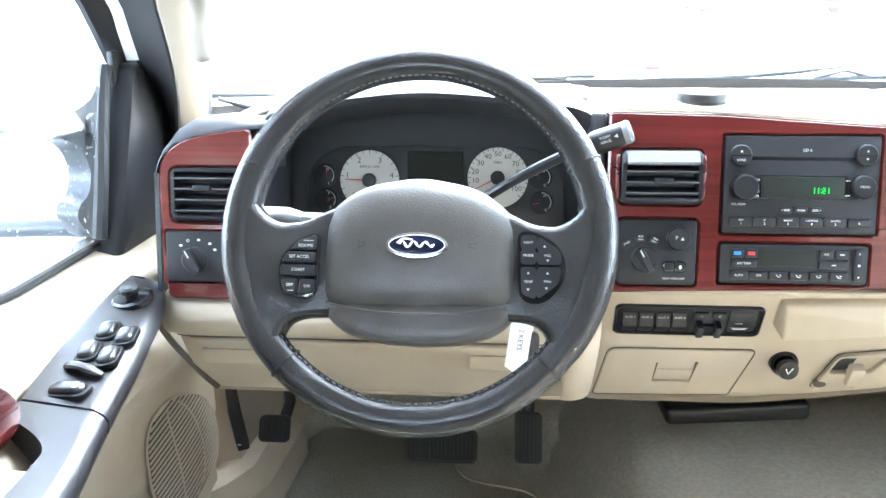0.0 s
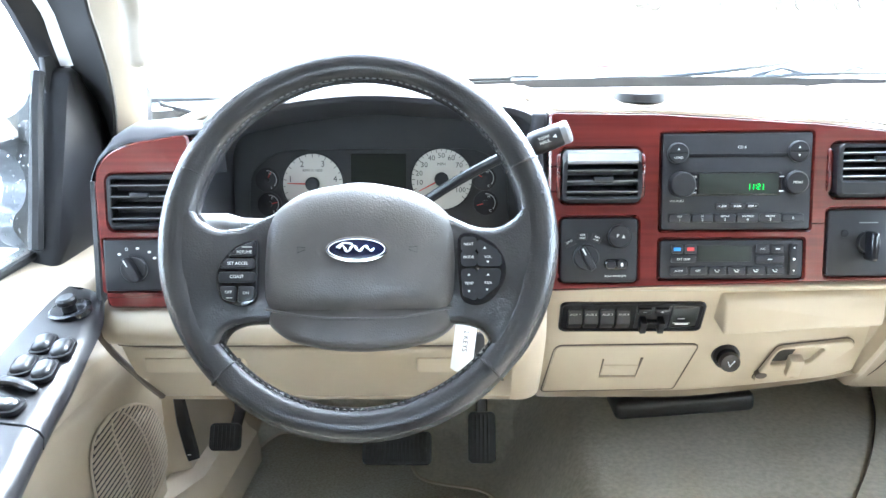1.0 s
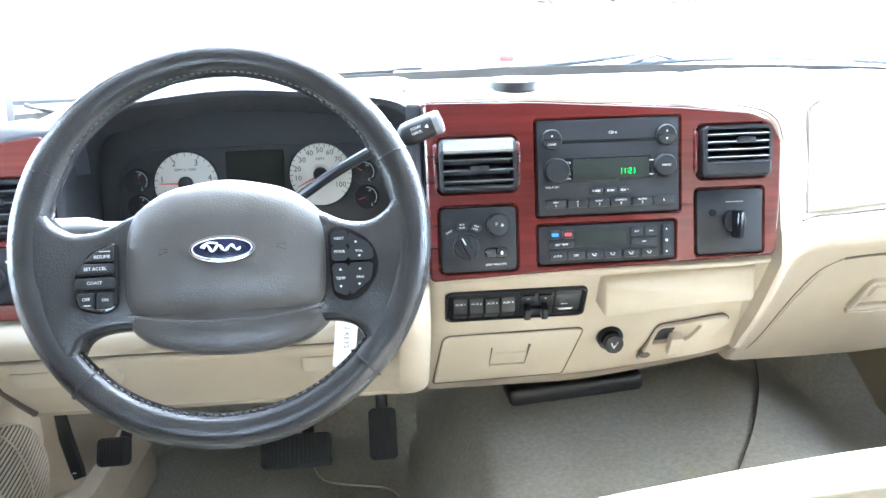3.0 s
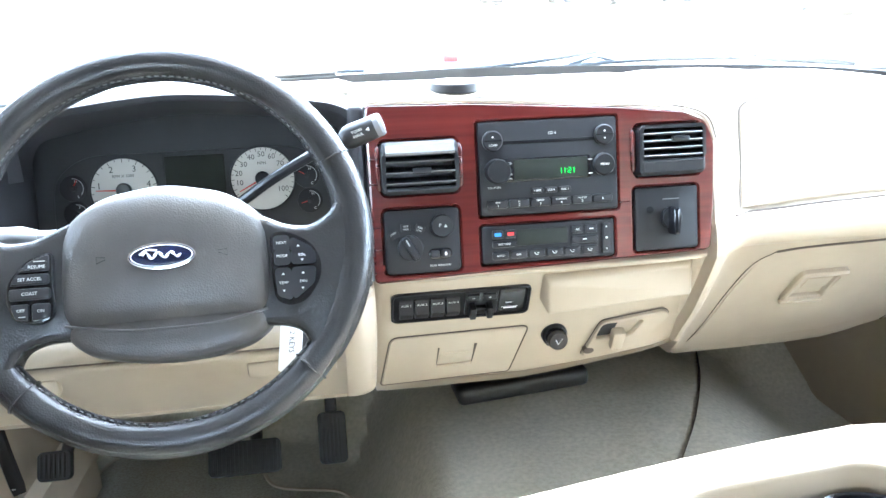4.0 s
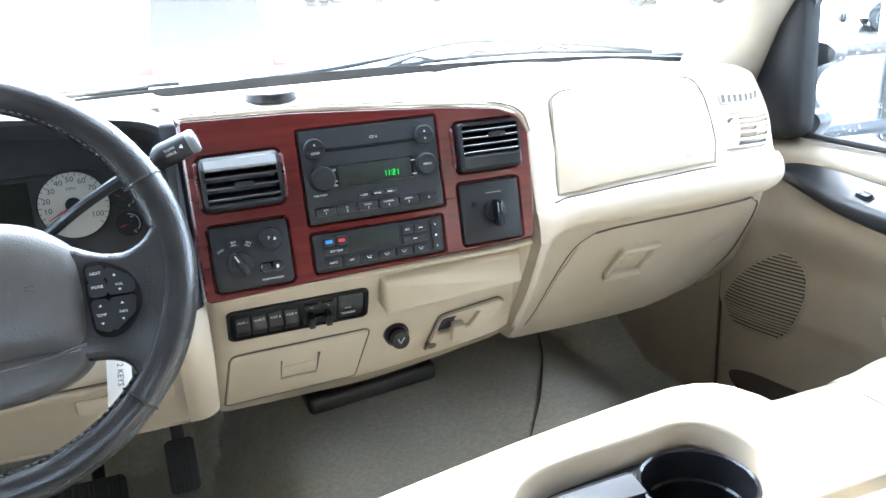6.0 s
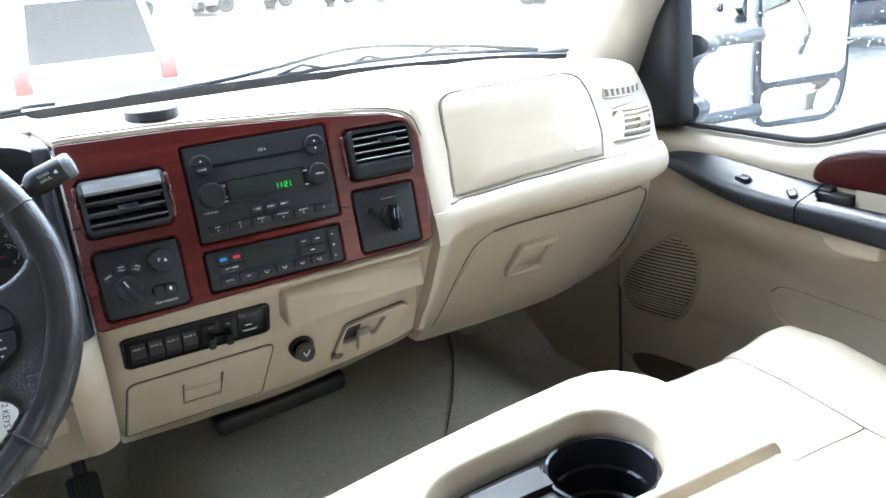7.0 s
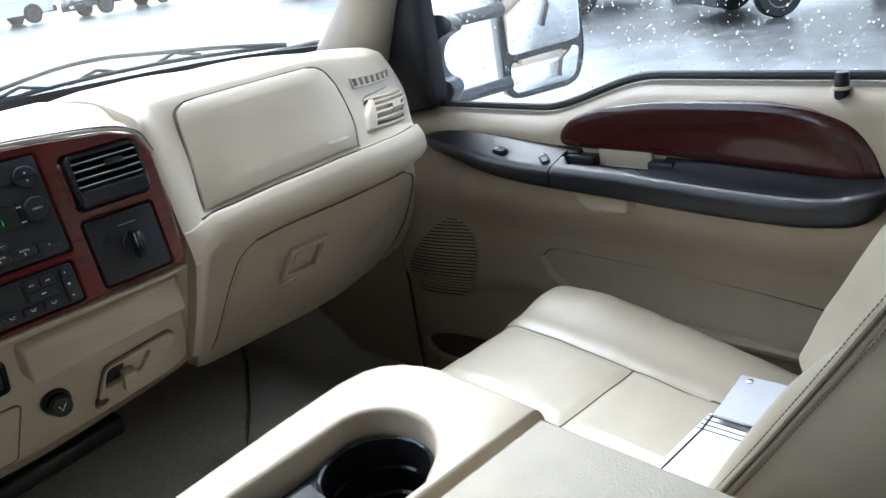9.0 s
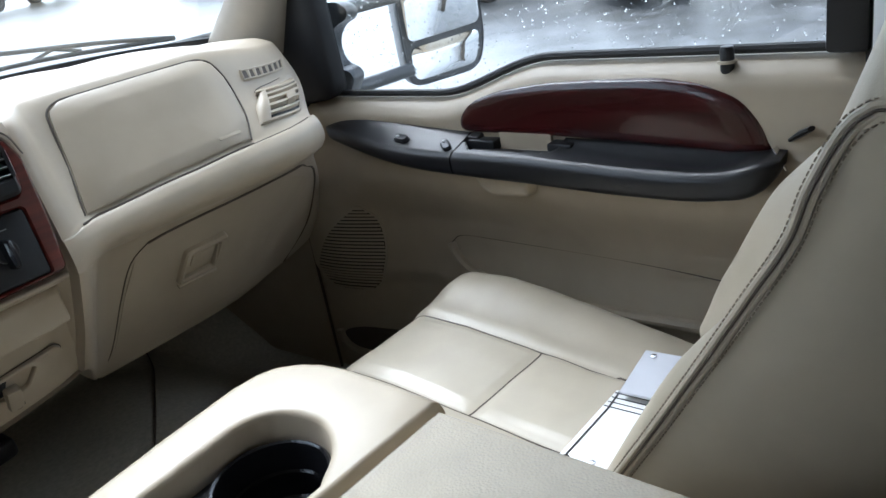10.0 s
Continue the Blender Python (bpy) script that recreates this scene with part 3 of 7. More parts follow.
        part("glass_run", f(tube(spline([here(-0.512, 0.925, 0.905), here(-0.512, 0.908, 0.870), here(-0.510, 0.888, 0.82), here(-0.506, 0.863, 0.76), here(-0.504, 0.832, 0.68)], 4), 0.010, 8)), RUBBER, d, "black rubber glass run")
    else:
        part("front_frame", f(tube(spline([(MID + 0.885, edge(0.8) + 0.012, sill(0.96) + 0.01), (MID + 0.885, edge(0.93) + 0.006, 0.92), (MID + 0.88, 0.955, 1.0), (MID + 0.875, 0.81, 1.14), (MID + 0.865, 0.60, 1.27)], 6), 0.015, 8)), BLACK, d, "black window frame")
    tri = [(0.955, sill(0.96) + 0.004), (1.115, sill(0.96) - 0.02), (1.10, 0.80), (1.06, 0.885), (1.01, 0.93), (0.965, 0.945)]
    if side < 0:
        tri = [(0.900, 0.670), (1.070, 0.650), (1.088, 0.808), (1.098, 0.849), (1.095, 0.876), (1.066, 0.905), (1.043, 0.928), (1.018, 0.926), (1.003, 0.903), (0.979, 0.848), (0.952, 0.788)]
    tri = [(-y, z) for y, z in rounded([(-y, z) for y, z in tri], 0.03 if side > 0 else 0.008)]
    bm = loft([[(MID + 0.90, y, z) for y, z in tri], [(MID + 0.868, y, z) for y, z in tri], [(MID + 0.860, 1.025 + (y - 1.025) * 0.93, 0.80 + (z - 0.80) * 0.95) for y, z in tri], [(MID + (0.852 if side > 0 else 0.857), 1.03 + (y - 1.03) * 0.6, 0.79 + (z - 0.79) * 0.7) for y, z in tri]], True, True)
    if side < 0:
        part("corner_backing", f(rbox(1.273, 1.00, 0.62, 1.282, 1.20, 0.945, 0.003)), RUBBER, d, "black rubber behind the corner cover")
    part("mirror_corner", f(bm), CHARCOAL, d, "black plastic mirror corner cover", 50)
    # pillar-side rubber and white painted strip
    rows = []
    for k in range(18):
        z = 0.60 + 0.04 * k
        y = 1.105 - 0.42 * max(0.0, min(z, 1.0) - 0.80) - 1.25 * max(0.0, z - 1.0)
        if side < 0:
            z -= 0.02
            yl = rake(z)
            xl = PILLAR_X(z) + 0.44 * (0.98 - yl)
            xo = table([(0.85, -0.496), (0.90, -0.480)], z)
            yo = curve([(0.58, 1.062), (0.85, 1.060), (0.875, 1.025), (0.90, 0.976), (0.948, 0.953), (0.993, 0.928), (1.30, 0.58)], z)
            rows.append([here(xl + 0.012, yl + 0.012, z), here(xl - 0.002, yl + 0.002, z), here((xl + xo) / 2, min((yl + yo) / 2, yl + 0.03), z), here(xo, yo, z), here(xo - 0.012, yo + 0.006, z), here(xo - 0.012, max(yo, yl) + 0.05, z), here(xl + 0.01, max(yo, yl) + 0.05, z)])
            continue
        rows.append([(MID + 0.84, y, z), (MID + 0.86, y - 0.055, z), (MID + 0.93, y - 0.06, z), (MID + 0.93, y + 0.02, z)])
    part("pillar_seal", f(loft(rows, True, True)), RUBBER, d, "black rubber door seal")
    rows = []
    for k in range(6):
        z = 0.93 + 0.07 * k
        y = 1.035 - 0.42 * (min(z, 1.0) - 0.93) - 1.25 * max(0.0, z - 1.0)
        if side < 0:
            z -= 0.02
            yo = curve([(0.88, 0.992), (0.91, 0.970), (0.948, 0.951), (0.993, 0.926), (1.30, 0.575)], z)
            rows.append([here(-0.484, yo + 0.004, z), here(-0.500, yo - 0.004, z), here(-0.508, yo + 0.004, z), here(-0.49, yo + 0.03, z)])
            continue
        rows.append([(MID + 0.872, y + 0.02, z), (MID + 0.872, y - 0.018, z), (MID + 0.90, y - 0.02, z), (MID + 0.90, y + 0.02, z)])
    part("painted_edge", f(loft(rows, True, True)), PAINT_WHITE, d, "white painted frame edge")
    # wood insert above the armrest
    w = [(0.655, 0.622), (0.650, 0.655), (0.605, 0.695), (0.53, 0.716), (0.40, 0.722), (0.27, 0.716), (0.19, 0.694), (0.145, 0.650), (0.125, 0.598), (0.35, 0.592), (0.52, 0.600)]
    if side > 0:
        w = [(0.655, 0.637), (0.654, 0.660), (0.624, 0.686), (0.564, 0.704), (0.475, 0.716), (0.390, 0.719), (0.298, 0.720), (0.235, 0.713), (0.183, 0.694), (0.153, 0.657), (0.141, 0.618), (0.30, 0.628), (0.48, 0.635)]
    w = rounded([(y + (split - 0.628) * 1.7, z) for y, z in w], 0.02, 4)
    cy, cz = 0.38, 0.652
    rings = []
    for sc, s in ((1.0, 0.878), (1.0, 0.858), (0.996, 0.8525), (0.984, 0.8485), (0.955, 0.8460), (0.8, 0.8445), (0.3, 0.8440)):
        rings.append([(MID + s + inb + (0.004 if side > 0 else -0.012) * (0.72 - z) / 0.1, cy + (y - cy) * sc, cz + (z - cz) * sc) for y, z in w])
    part("wood_insert", f(loft(rings, True, True)), WOOD_DOOR, d, "glossy cherry wood insert in a shaded copy of the wood", 60)
    # black armrest: front switch plate and rear rest
    def rest(y0, y1, cap0, cap1, n=26):
        rows = []
        for k in range(n + 1):
            y = y0 + (y1 - y0) * k / n
            i, t = arm_in(y, inb), arm_top(y) + 0.004
            if inb:
                i = MID + curve([(0.10, 0.692), (0.442, 0.702), (0.56, 0.717), (0.70, 0.727), (0.76, 0.738), (0.80, 0.753), (0.825, 0.764), (0.838, 0.774), (0.843, 0.784)], y)
            h = 0.030 * table([(0.10, 0.9), (0.3, 1.0), (0.62, 0.85), (0.76, 0.40), (0.843, 0.10)], y)
            o = MID + (0.806 if inb else 0.872)
            c = cant * table([(0.15, 0.5), (0.45, 0.6), (0.62, 1.0), (0.85, 1.0), (0.94, 0.5)], y)
            top_ = []
            slant = table([(0.74, 0.0), (0.843, 1.0)], y) if inb else 0.0
            edge_x = min(o, MID + 0.750 + 0.055 * max(0.0, (y - 0.505) / 0.043) ** 2 + 0.05 * max(0.0, (0.41 - y) / 0.05) ** 2)
            for j in range(18):
                q = j / 17
                deep = 0.045 if j < 7 and edge_x < o - 1e-5 else 0.0
                x = o + (edge_x - o) * j / 6 if j < 7 else edge_x + (i + 0.014 - edge_x) * (j - 7) / 11
                q = (o - x) / (o - i - 0.014)
                top_.append((x, y + slant * (0.006 - 0.024 * (x - i) / (o - i)), t + 0.010 - 0.009 * q - c * 0.85 * q ** 1.4 - deep))
            rows.append(top_ + [(i + 0.014, y, t + 0.001 - c * 0.85), (i + 0.004, y, t - 0.005 - c), (i, y, t - 0.012 - c), (i + 0.003, y, t - h - c), (i + 0.014, y, t - h - 0.008 - c), (o, y, t - h - 0.004 - c)])
        return loft(rows, True, True)
    long_rest = rest if side < 0 else wide_rest
    part("armrest", f(long_rest(0.11 if side < 0 else 0.127, split, 1, 1, 140 if side < 0 else 150)), ARMREST, d, "black soft armrest", 50)
    plate_ob = part("switch_plate", f(long_rest(split + 0.003, 0.843 if side < 0 else 0.986, 1, 1, 40)), ARMREST, d, "black plastic window switch plate", 50)
    # handle cup
    z = arm_top(0.56) + 0.0085 - cant * 0.42
    cup = [(MID + 0.80 + inb, 0.43), (MID + 0.86 + inb, 0.43), (MID + 0.864 + inb, split - 0.025), (MID + 0.815 + inb, split - 0.015)]
    if side < 0:
        part("cup_floor", f(rbox(MID + 0.752, 0.38, z - 0.050, MID + 0.806, 0.512, z - 0.030, 0.006)), TAN, d, "tan floor of the pull cup")
        part("door_grip", f(tube([(MID + 0.800, 0.36, z + 0.006), (MID + 0.801, 0.45, z + 0.004), (MID + 0.806, 0.53, z - 0.004)], [0.011, 0.011, 0.009], 10)), BLACK, d, "black grip over the pull cup")
    else:
        part("cup_wall", rbox(1.2385, 0.474, 0.600, 1.252, 0.572, 0.6400, 0.002), TAN, d, "tan inner face of the pull cup")
        part("cup_bar", rbox(1.208, 0.445, 0.598, 1.230, 0.618, 0.6145, 0.003), DEEP, d, "black bar across the pull cup")
        part("cup_end", rbox(1.222, 0.430, 0.596, 1.248, 0.4735, 0.628, 0.004), BLACK, d)
        part("cup_post", rbox(1.222, 0.5725, 0.600, 1.248, 0.632, 0.628, 0.004), BLACK, d)
    if side > 0:
        face_ = rounded([(0.602, 0.588), (0.590, 0.560), (0.566, 0.5455), (0.494, 0.5500), (0.490, 0.588)], 0.010, 4)
        face_ = [(-y, z) for y, z in face_]
        rings = [[(x, -y_ * 1.0, z_) for y_, z_ in offset(face_, d)] for x, d in ((1.235, -0.004), (1.200, 0.0), (1.192, 0.0015), (1.189, 0.004), (1.188, 0.010))]
        part("door_pull", loft(rings, True, True), TAN, d, "tan moulded pull under the armrest", 50)
    # lower panel: insert line, pocket lip, small pocket
    ins = [(0.744, 0.408), (0.732, 0.384), (0.700, 0.362), (0.63, 0.347), (0.50, 0.338), (0.10, 0.345), (0.10, 0.402), (0.357, 0.420), (0.62, 0.4255), (0.715, 0.425)]
    lip = spline([(door_skin(y, z) - 0.002, y, z) for y, z in ins[:6]], 6)
    part("pocket_lip", f(tube(lip, 0.0095, 8)), TAN, d, "raised tan pocket lip")
    seam = spline([(door_skin(y, z) + 0.001, y, z) for y, z in ins[6:]] + [(door_skin(0.745, 0.408), 0.745, 0.408)], 6)
    part("insert_seam", f(tube(seam, 0.0013, 6)), TAN_DARK, d)
    # no hollow here: a dark sheet on the skin paints the pocket's shade
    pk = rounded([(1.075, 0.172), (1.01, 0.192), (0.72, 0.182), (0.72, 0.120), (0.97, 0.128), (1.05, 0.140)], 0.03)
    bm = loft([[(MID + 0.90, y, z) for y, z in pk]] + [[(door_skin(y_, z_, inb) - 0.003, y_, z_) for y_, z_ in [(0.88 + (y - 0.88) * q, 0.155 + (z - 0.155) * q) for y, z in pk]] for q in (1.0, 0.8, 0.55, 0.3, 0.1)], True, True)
    part("lower_pocket", f(bm), TAN_DARK, d, "dark sheet painting the shade of the lower door pocket")
    part("lower_lip", f(tube(spline([(door_skin(y, z, inb) - 0.003, y, z) for y, z in ((1.080, 0.172), (1.075, 0.152), (1.045, 0.132), (0.97, 0.122), (0.85, 0.115), (0.72, 0.112))], 5), 0.009, 8)), TAN, d, "rounded tan lip of the lower pocket")
    # speaker grille
    on = lambda y, z, lift: (door_skin(y, z if side > 0 else max(z, 0.345), inb) - lift, y, z)  # noqa: E731
    if side > 0:
        z0, z1 = 0.284, 0.476
        front = [(0.284, 1.055), (0.300, 1.078), (0.332, 1.084), (0.370, 1.068), (0.425, 1.020), (0.460, 0.972), (0.476, 0.945)]
        rear = [(0.284, 0.958), (0.300, 0.938), (0.340, 0.914), (0.377, 0.902), (0.430, 0.900), (0.460, 0.912), (0.476, 0.932)]
        lean, count = 0.0, 25
    else:
        z0, z1 = 0.226, 0.428
        front = [(0.226, 0.995), (0.245, 1.055), (0.290, 1.088), (0.340, 1.080), (0.390, 1.045), (0.418, 1.000), (0.428, 0.970)]
        rear = [(0.226, 0.955), (0.245, 0.925), (0.290, 0.905), (0.340, 0.900), (0.390, 0.905), (0.418, 0.925), (0.428, 0.950)]
        lean, count = 0.42, 30
    rows = []
    for k in range(33):
        z = z0 + (z1 - z0) * k / 32
        ya, yb = curve(front, z), curve(rear, z)
        rows.append([on(ya + (yb - ya) * j / 8, z, 0.0035) for j in range(9)])
    part("speaker_recess", f(loft(rows, False)), RUBBER, d, "dark speaker opening")
    bm = bmesh.new()
    low_, high = z0 - 0.5 * lean * 0.19, z1 + 0.5 * lean * 0.19
    for k in range(count):
        z = low_ + (high - low_) * (k + 0.5) / count
        rings = []
        for j in range(49):
            y = 0.89 + 0.21 * j / 48
            zz = z + lean * (y - 0.995)
            if z0 < zz < z1 and curve(rear, zz) < y < curve(front, zz):
                x, y, zz = on(y, zz, 0.004)
                rings.append([(x, y, zz - 0.0023), (x - 0.0018, y, zz - 0.0018), (x - 0.0018, y, zz + 0.0018), (x, y, zz + 0.0023)])
        if len(rings) > 2:
            bm = join(bm, loft(rings, True, True))
    for q in ((0.33, 0.67) if side < 0 else ()):
        bm = join(bm, tube([on(curve(front, z) * (1 - q) + curve(rear, z) * q, z, 0.005) for z in [z0 + (z1 - z0) * (j + 0.5) / 12 for j in range(12)]], 0.0013, 5))
    loop_ = [on(curve(front, z), z, 0.0035) for z in [z0 + (z1 - z0) * j / 24 for j in range(25)]] + [on(curve(rear, z), z, 0.0035) for z in [z1 - (z1 - z0) * j / 24 for j in range(25)]]
    bm = join(bm, tube(loop_, 0.0022, 6, True))
    tagged(part("speaker_grille", f(bm), TAN, d, "tan slatted speaker grille"), kind="stuff")
    return d, plate_ob, f


right_door, right_plate, fr = door(1, Matrix(), "tan passenger door, closed, with black armrest and cherry wood insert", cant=0.030)
left_door, left_plate, fl = door(-1, pose(-0.01, -0.07, -0.02), "tan driver door, closed, with black window switch plate", -0.045, 0.570)
part("front_gap", tube([(1.216, 1.098, 0.06), (1.219, 1.101, 0.20), (1.223, 1.104, 0.40), (1.228, 1.10, 0.60)], 0.0035, 6), TAN_DARK, right_door, "dark gap beside the kick panel")
# lock pin on the passenger's sill
pin = lathe([(0.009, 0.0), (0.009, 0.034), (0.0075, 0.038), (0.002, 0.039)], 16)
lock = part("lock_pin", moved(pin, pose(MID + 0.872, 0.207, 0.718)), BLACK, right_door, "black lock pin")
part("ferrule", moved(lathe([(0.013, 0), (0.012, 0.003), (0.009, 0.0035)], 20), pose(MID + 0.872, 0.207, 0.735)), TAN, right_door)
# passenger switches
for y, x, a in ((0.759, 1.207, 80), (0.654, 1.200, 48)):
    z = rest_surface(x, y)
    mm = Matrix.Translation((x, y, z)) @ pose(0, 0, 0, 0, -20, 0) @ pose(0, 0, 0, 0, 0, a)
    # deep black plate paints the dark outline of a recessed well
    bez = part("switch_bezel", moved(plate(rrect(-0.019, -0.0085, 0.019, 0.0085, 0.008), -0.004, 0.0008), mm), DEEP, right_plate, "deep black plate painting the shaded switch well")
    part("switch", moved(dome(rrect(-0.0165, -0.0065, 0.0165, 0.0065, 0.006), 0, [(1, 0.003), (0.9, 0.0062), (0.6, 0.0056), (0.2, 0.0052)]), mm), SWITCH, bez, "satin black window switch")
    part("pip", moved(dome(oval(0.008, 0, 0.0045, 0.003, 16), 0.004, [(1, 0.0062), (0.6, 0.0070)]), mm), SILVER, bez, "small light pip")


# ---- dashboard ----
dash = thing("dashboard", "two-tone tan dashboard with dark instrument hood and cherry wood trim", "dashboard")


def fall_away(x, z):
    return 0.030 * table([(0.90, 0.0), (1.14, 1.0)], x) * table([(0.68, 0.0), (0.82, 1.0)], z)


def bend(x):
    return curve([(0.87, 0.0), (0.90, 0.002), (0.96, 0.0115), (1.02, 0.030), (1.10, 0.070), (1.16, 0.115), (1.19, 0.16)], x)


def roll(z):
    return table([(0.50, 0.0), (0.565, 0.35), (0.64, 1.0), (0.705, 1.0), (0.772, 0.0)], z)


def sweep(x, z):
    return bend(x) * (1 - 0.50 * roll(z))


def reach(x, z):
    return x + 0.060 * table([(1.02, 0.0), (1.166, 1.0)], x) * table([(0.56, 1.0), (0.72, 0.2)], z) * (1 - roll(z)) - 0.42 * max(0.0, x - 1.0) * roll(z)


def lift_(x, z):
    return table([(0.67, 0.003), (0.80, 0.009), (0.90, 0.013)], x) * table([(0.645, -0.35), (0.67, 0.3), (0.698, 1.0), (0.703, 1.0), (0.772, 0.0)], z) * (z > 0.6)


FAR = [(1.31, 0.828), (1.12, 0.850), (0.95, 0.857), (0.892, 0.851), (0.868, 0.838), (0.828, 0.772), (0.784, 0.703), (0.772, 0.698), (0.759, 0.686), (0.757, 0.670), (0.772, 0.656), (0.797, 0.647),
       (0.862, 0.565), (0.925, 0.470), (0.968, 0.413), (0.998, 0.400), (1.06, 0.405), (1.28, 0.45)]
NEAR = [(1.31, 0.832), (1.10, 0.852), (0.95, 0.860), (0.83, 0.847), (0.790, 0.833), (0.776, 0.775), (0.757, 0.700), (0.752, 0.690), (0.748, 0.680), (0.745, 0.668), (0.744, 0.656), (0.748, 0.644),
        (0.792, 0.565), (0.830, 0.514), (0.848, 0.491), (0.872, 0.482), (0.95, 0.478), (1.28, 0.48)]
rows = []
xs = [0.572, 0.585, 0.596, 0.602, 0.6065, 0.609, 0.613, 0.62, 0.63, 0.645, 0.66, 0.68, 0.70] + [0.73 + 0.03 * k for k in range(14)] + [1.135, 1.148, 1.157, 1.163, 1.166]
for x in xs:
    w = table([(0.613, 0.0), (0.67, 1.0)], x)
    sink = 0.0 if x > 0.608 else (0.022 if x > 0.6 else 0.030)
    tip = max(0.0, (x - 1.13) / 0.036) ** 3
    ctl = []
    for (ya, za), (yb, zb) in zip(NEAR, FAR):
        y, z = ya + (yb - ya) * w + sweep(x, zb) * (yb < 1.2) + sink, za + (zb - za) * w
        y += 0.03 * tip * (yb < 1.0)
        z -= 0.45 * sink * (zb > 0.76)
        z += (0.62 - z) * (0.05 + 0.25 * roll(zb)) * tip - fall_away(x, zb) + lift_(x, zb)
        z += 0.007 * (yb > 1.0 and zb > 0.7) * table([(0.62, 0.0), (0.68, 1.0)], x) * table([(0.76, 1.0), (0.86, 0.0)], x)
        ctl.append((reach(x, zb), y, z))
    rows.append(spline(ctl, 4))
part("passenger_dash", loft(rows, False), TAN, dash, "tan moulded passenger dashboard", 60)
part("dash_end", loft([rows[-1], [(x + 0.012, y + 0.03, z) for x, y, z in rows[-1]], [(x + 0.012, 1.28, z) for x, y, z in rows[-1]]], False), TAN, dash)


def dash_face(x, s, out=0.0):
    """A place on the passenger dash: s runs along the profile's keys."""
    w = table([(0.613, 0.0), (0.67, 1.0)], x)
    k = min(int(s), len(FAR) - 2)
    q = s - k
    def at(i):
        (ya, za), (yb, zb) = NEAR[i], FAR[i]
        return Vector((ya + (yb - ya) * w + sweep(x, zb) * (yb < 1.2), za + (zb - za) * w - fall_away(x, zb) + lift_(x, zb)))
    p0, p1, p2, p3 = at(max(k - 1, 0)), at(k), at(k + 1), at(min(k + 2, len(FAR) - 1))
    p = 0.5 * (2 * p1 + (p2 - p0) * q + (2 * p0 - 5 * p1 + 4 * p2 - p3) * q * q + (3 * p1 - p0 - 3 * p2 + p3) * q ** 3)
    d = (p2 - p1).normalized()
    zb = FAR[k][1] + (FAR[k + 1][1] - FAR[k][1]) * q
    return (reach(x, zb), p.x - abs(d.y) * out, p.y + abs(d.x) * out)


def face_frame(x, s, out=0.0):
    """A matrix on the passenger dash: x along it, y up it, z out of it."""
    p = Vector(dash_face(x, s))
    u = (Vector(dash_face(x + 0.03, s)) - Vector(dash_face(x - 0.03, s))).normalized()
    v = Vector(dash_face(x, s - 0.25)) - Vector(dash_face(x, s + 0.25))
    n = u.cross(v).normalized()
    v = n.cross(u)
    p = p + n * out
    return Matrix(((u.x, v.x, n.x, p.x), (u.y, v.y, n.y, p.y), (u.z, v.z, n.z, p.z), (0, 0, 0, 1)))


def groove(path, r=0.0016, name="seam", mat=None):
    part(name, tube(path, r, 6), mat or TAN_DARK, dash)


# air bag cover: raised plate on the face with a dark gap round it
edge = [(0.655, 6.0), (0.672, 5.2), (0.682, 4.5), (0.688, 4.22), (0.705, 4.06), (0.73, 4.02), (0.84, 4.0), (0.915, 4.0), (0.938, 4.06), (0.951, 4.2), (0.960, 4.5), (0.960, 4.9), (0.950, 5.4), (0.928, 5.98)]
groove(spline([dash_face(x, s, 0.0005) for x, s in edge], 4), 0.0014)
groove([dash_face(0.645 + 0.0255 * k, 6.25, 0.001) for k in range(12)], 0.0016, "lower_seam")
groove([dash_face(0.925 + 0.0255 * k, 6.25, 0.0) for k in range(8)], 0.0012, "lower_seam")


def inner(q, lift):
    cx, cs = 0.835, 5.0
    return [dash_face(cx + (x - cx) * q, cs + (s - cs) * q, lift) for x, s in edge + [(0.9, 5.98), (0.78, 5.98)]]
part("airbag_cover", loft([inner(0.985, -0.002), inner(0.98, 0.002), inner(0.95, 0.004), inner(0.6, 0.006), inner(0.2, 0.007)], True, True), TAN, dash, "tan passenger air bag cover", 50)
lab = plate(rrect(-0.022, -0.0035, 0.018, 0.0030, 0.0028), -0.0006, 0.0005, 0.0004)
part("airbag_label", moved(lab, face_frame(0.900, 5.68, 0.0050)), TAN, dash, "small embossed label")
# glove box lid
gl = [(0.665, 14.3), (0.685, 13.2), (0.70, 12.2), (0.712, 11.55), (0.735, 11.25), (0.78, 11.15), (0.90, 11.05), (1.00, 11.03), (1.06, 11.1), (1.10, 11.3), (1.125, 11.6), (1.122, 12.2), (1.105, 13.0), (1.07, 14.1)]
groove(spline([dash_face(x, s, 0.0005) for x, s in gl[4:]], 4), 0.0024)
groove(spline([dash_face(x, s, 0.0003) for x, s in gl[:5]], 4), 0.0011)
glove = part("glove_box_lid", loft([[dash_face(0.88 + (x - 0.88) * q, 12.7 + (s - 12.7) * q, o) for x, s in gl + [(0.95, 14.25), (0.8, 14.3)]] for q, o in ((0.975, -0.002), (0.97, 0.003), (0.94, 0.005), (0.5, 0.006), (0.15, 0.006))], True, True), TAN, dash, "closed tan glove box lid", 50)
x, y, z = dash_face(0.833, 12.12, 0.0060)
lm = Matrix.Translation((x, y, z)) @ pose(0, 0, 0, 126, 0, 0) @ Matrix.Diagonal((0.80, 1.02, 1, 1))
out_ = rounded([(-0.052, -0.036), (0.046, -0.036), (0.056, 0.034), (-0.040, 0.034)], 0.010)
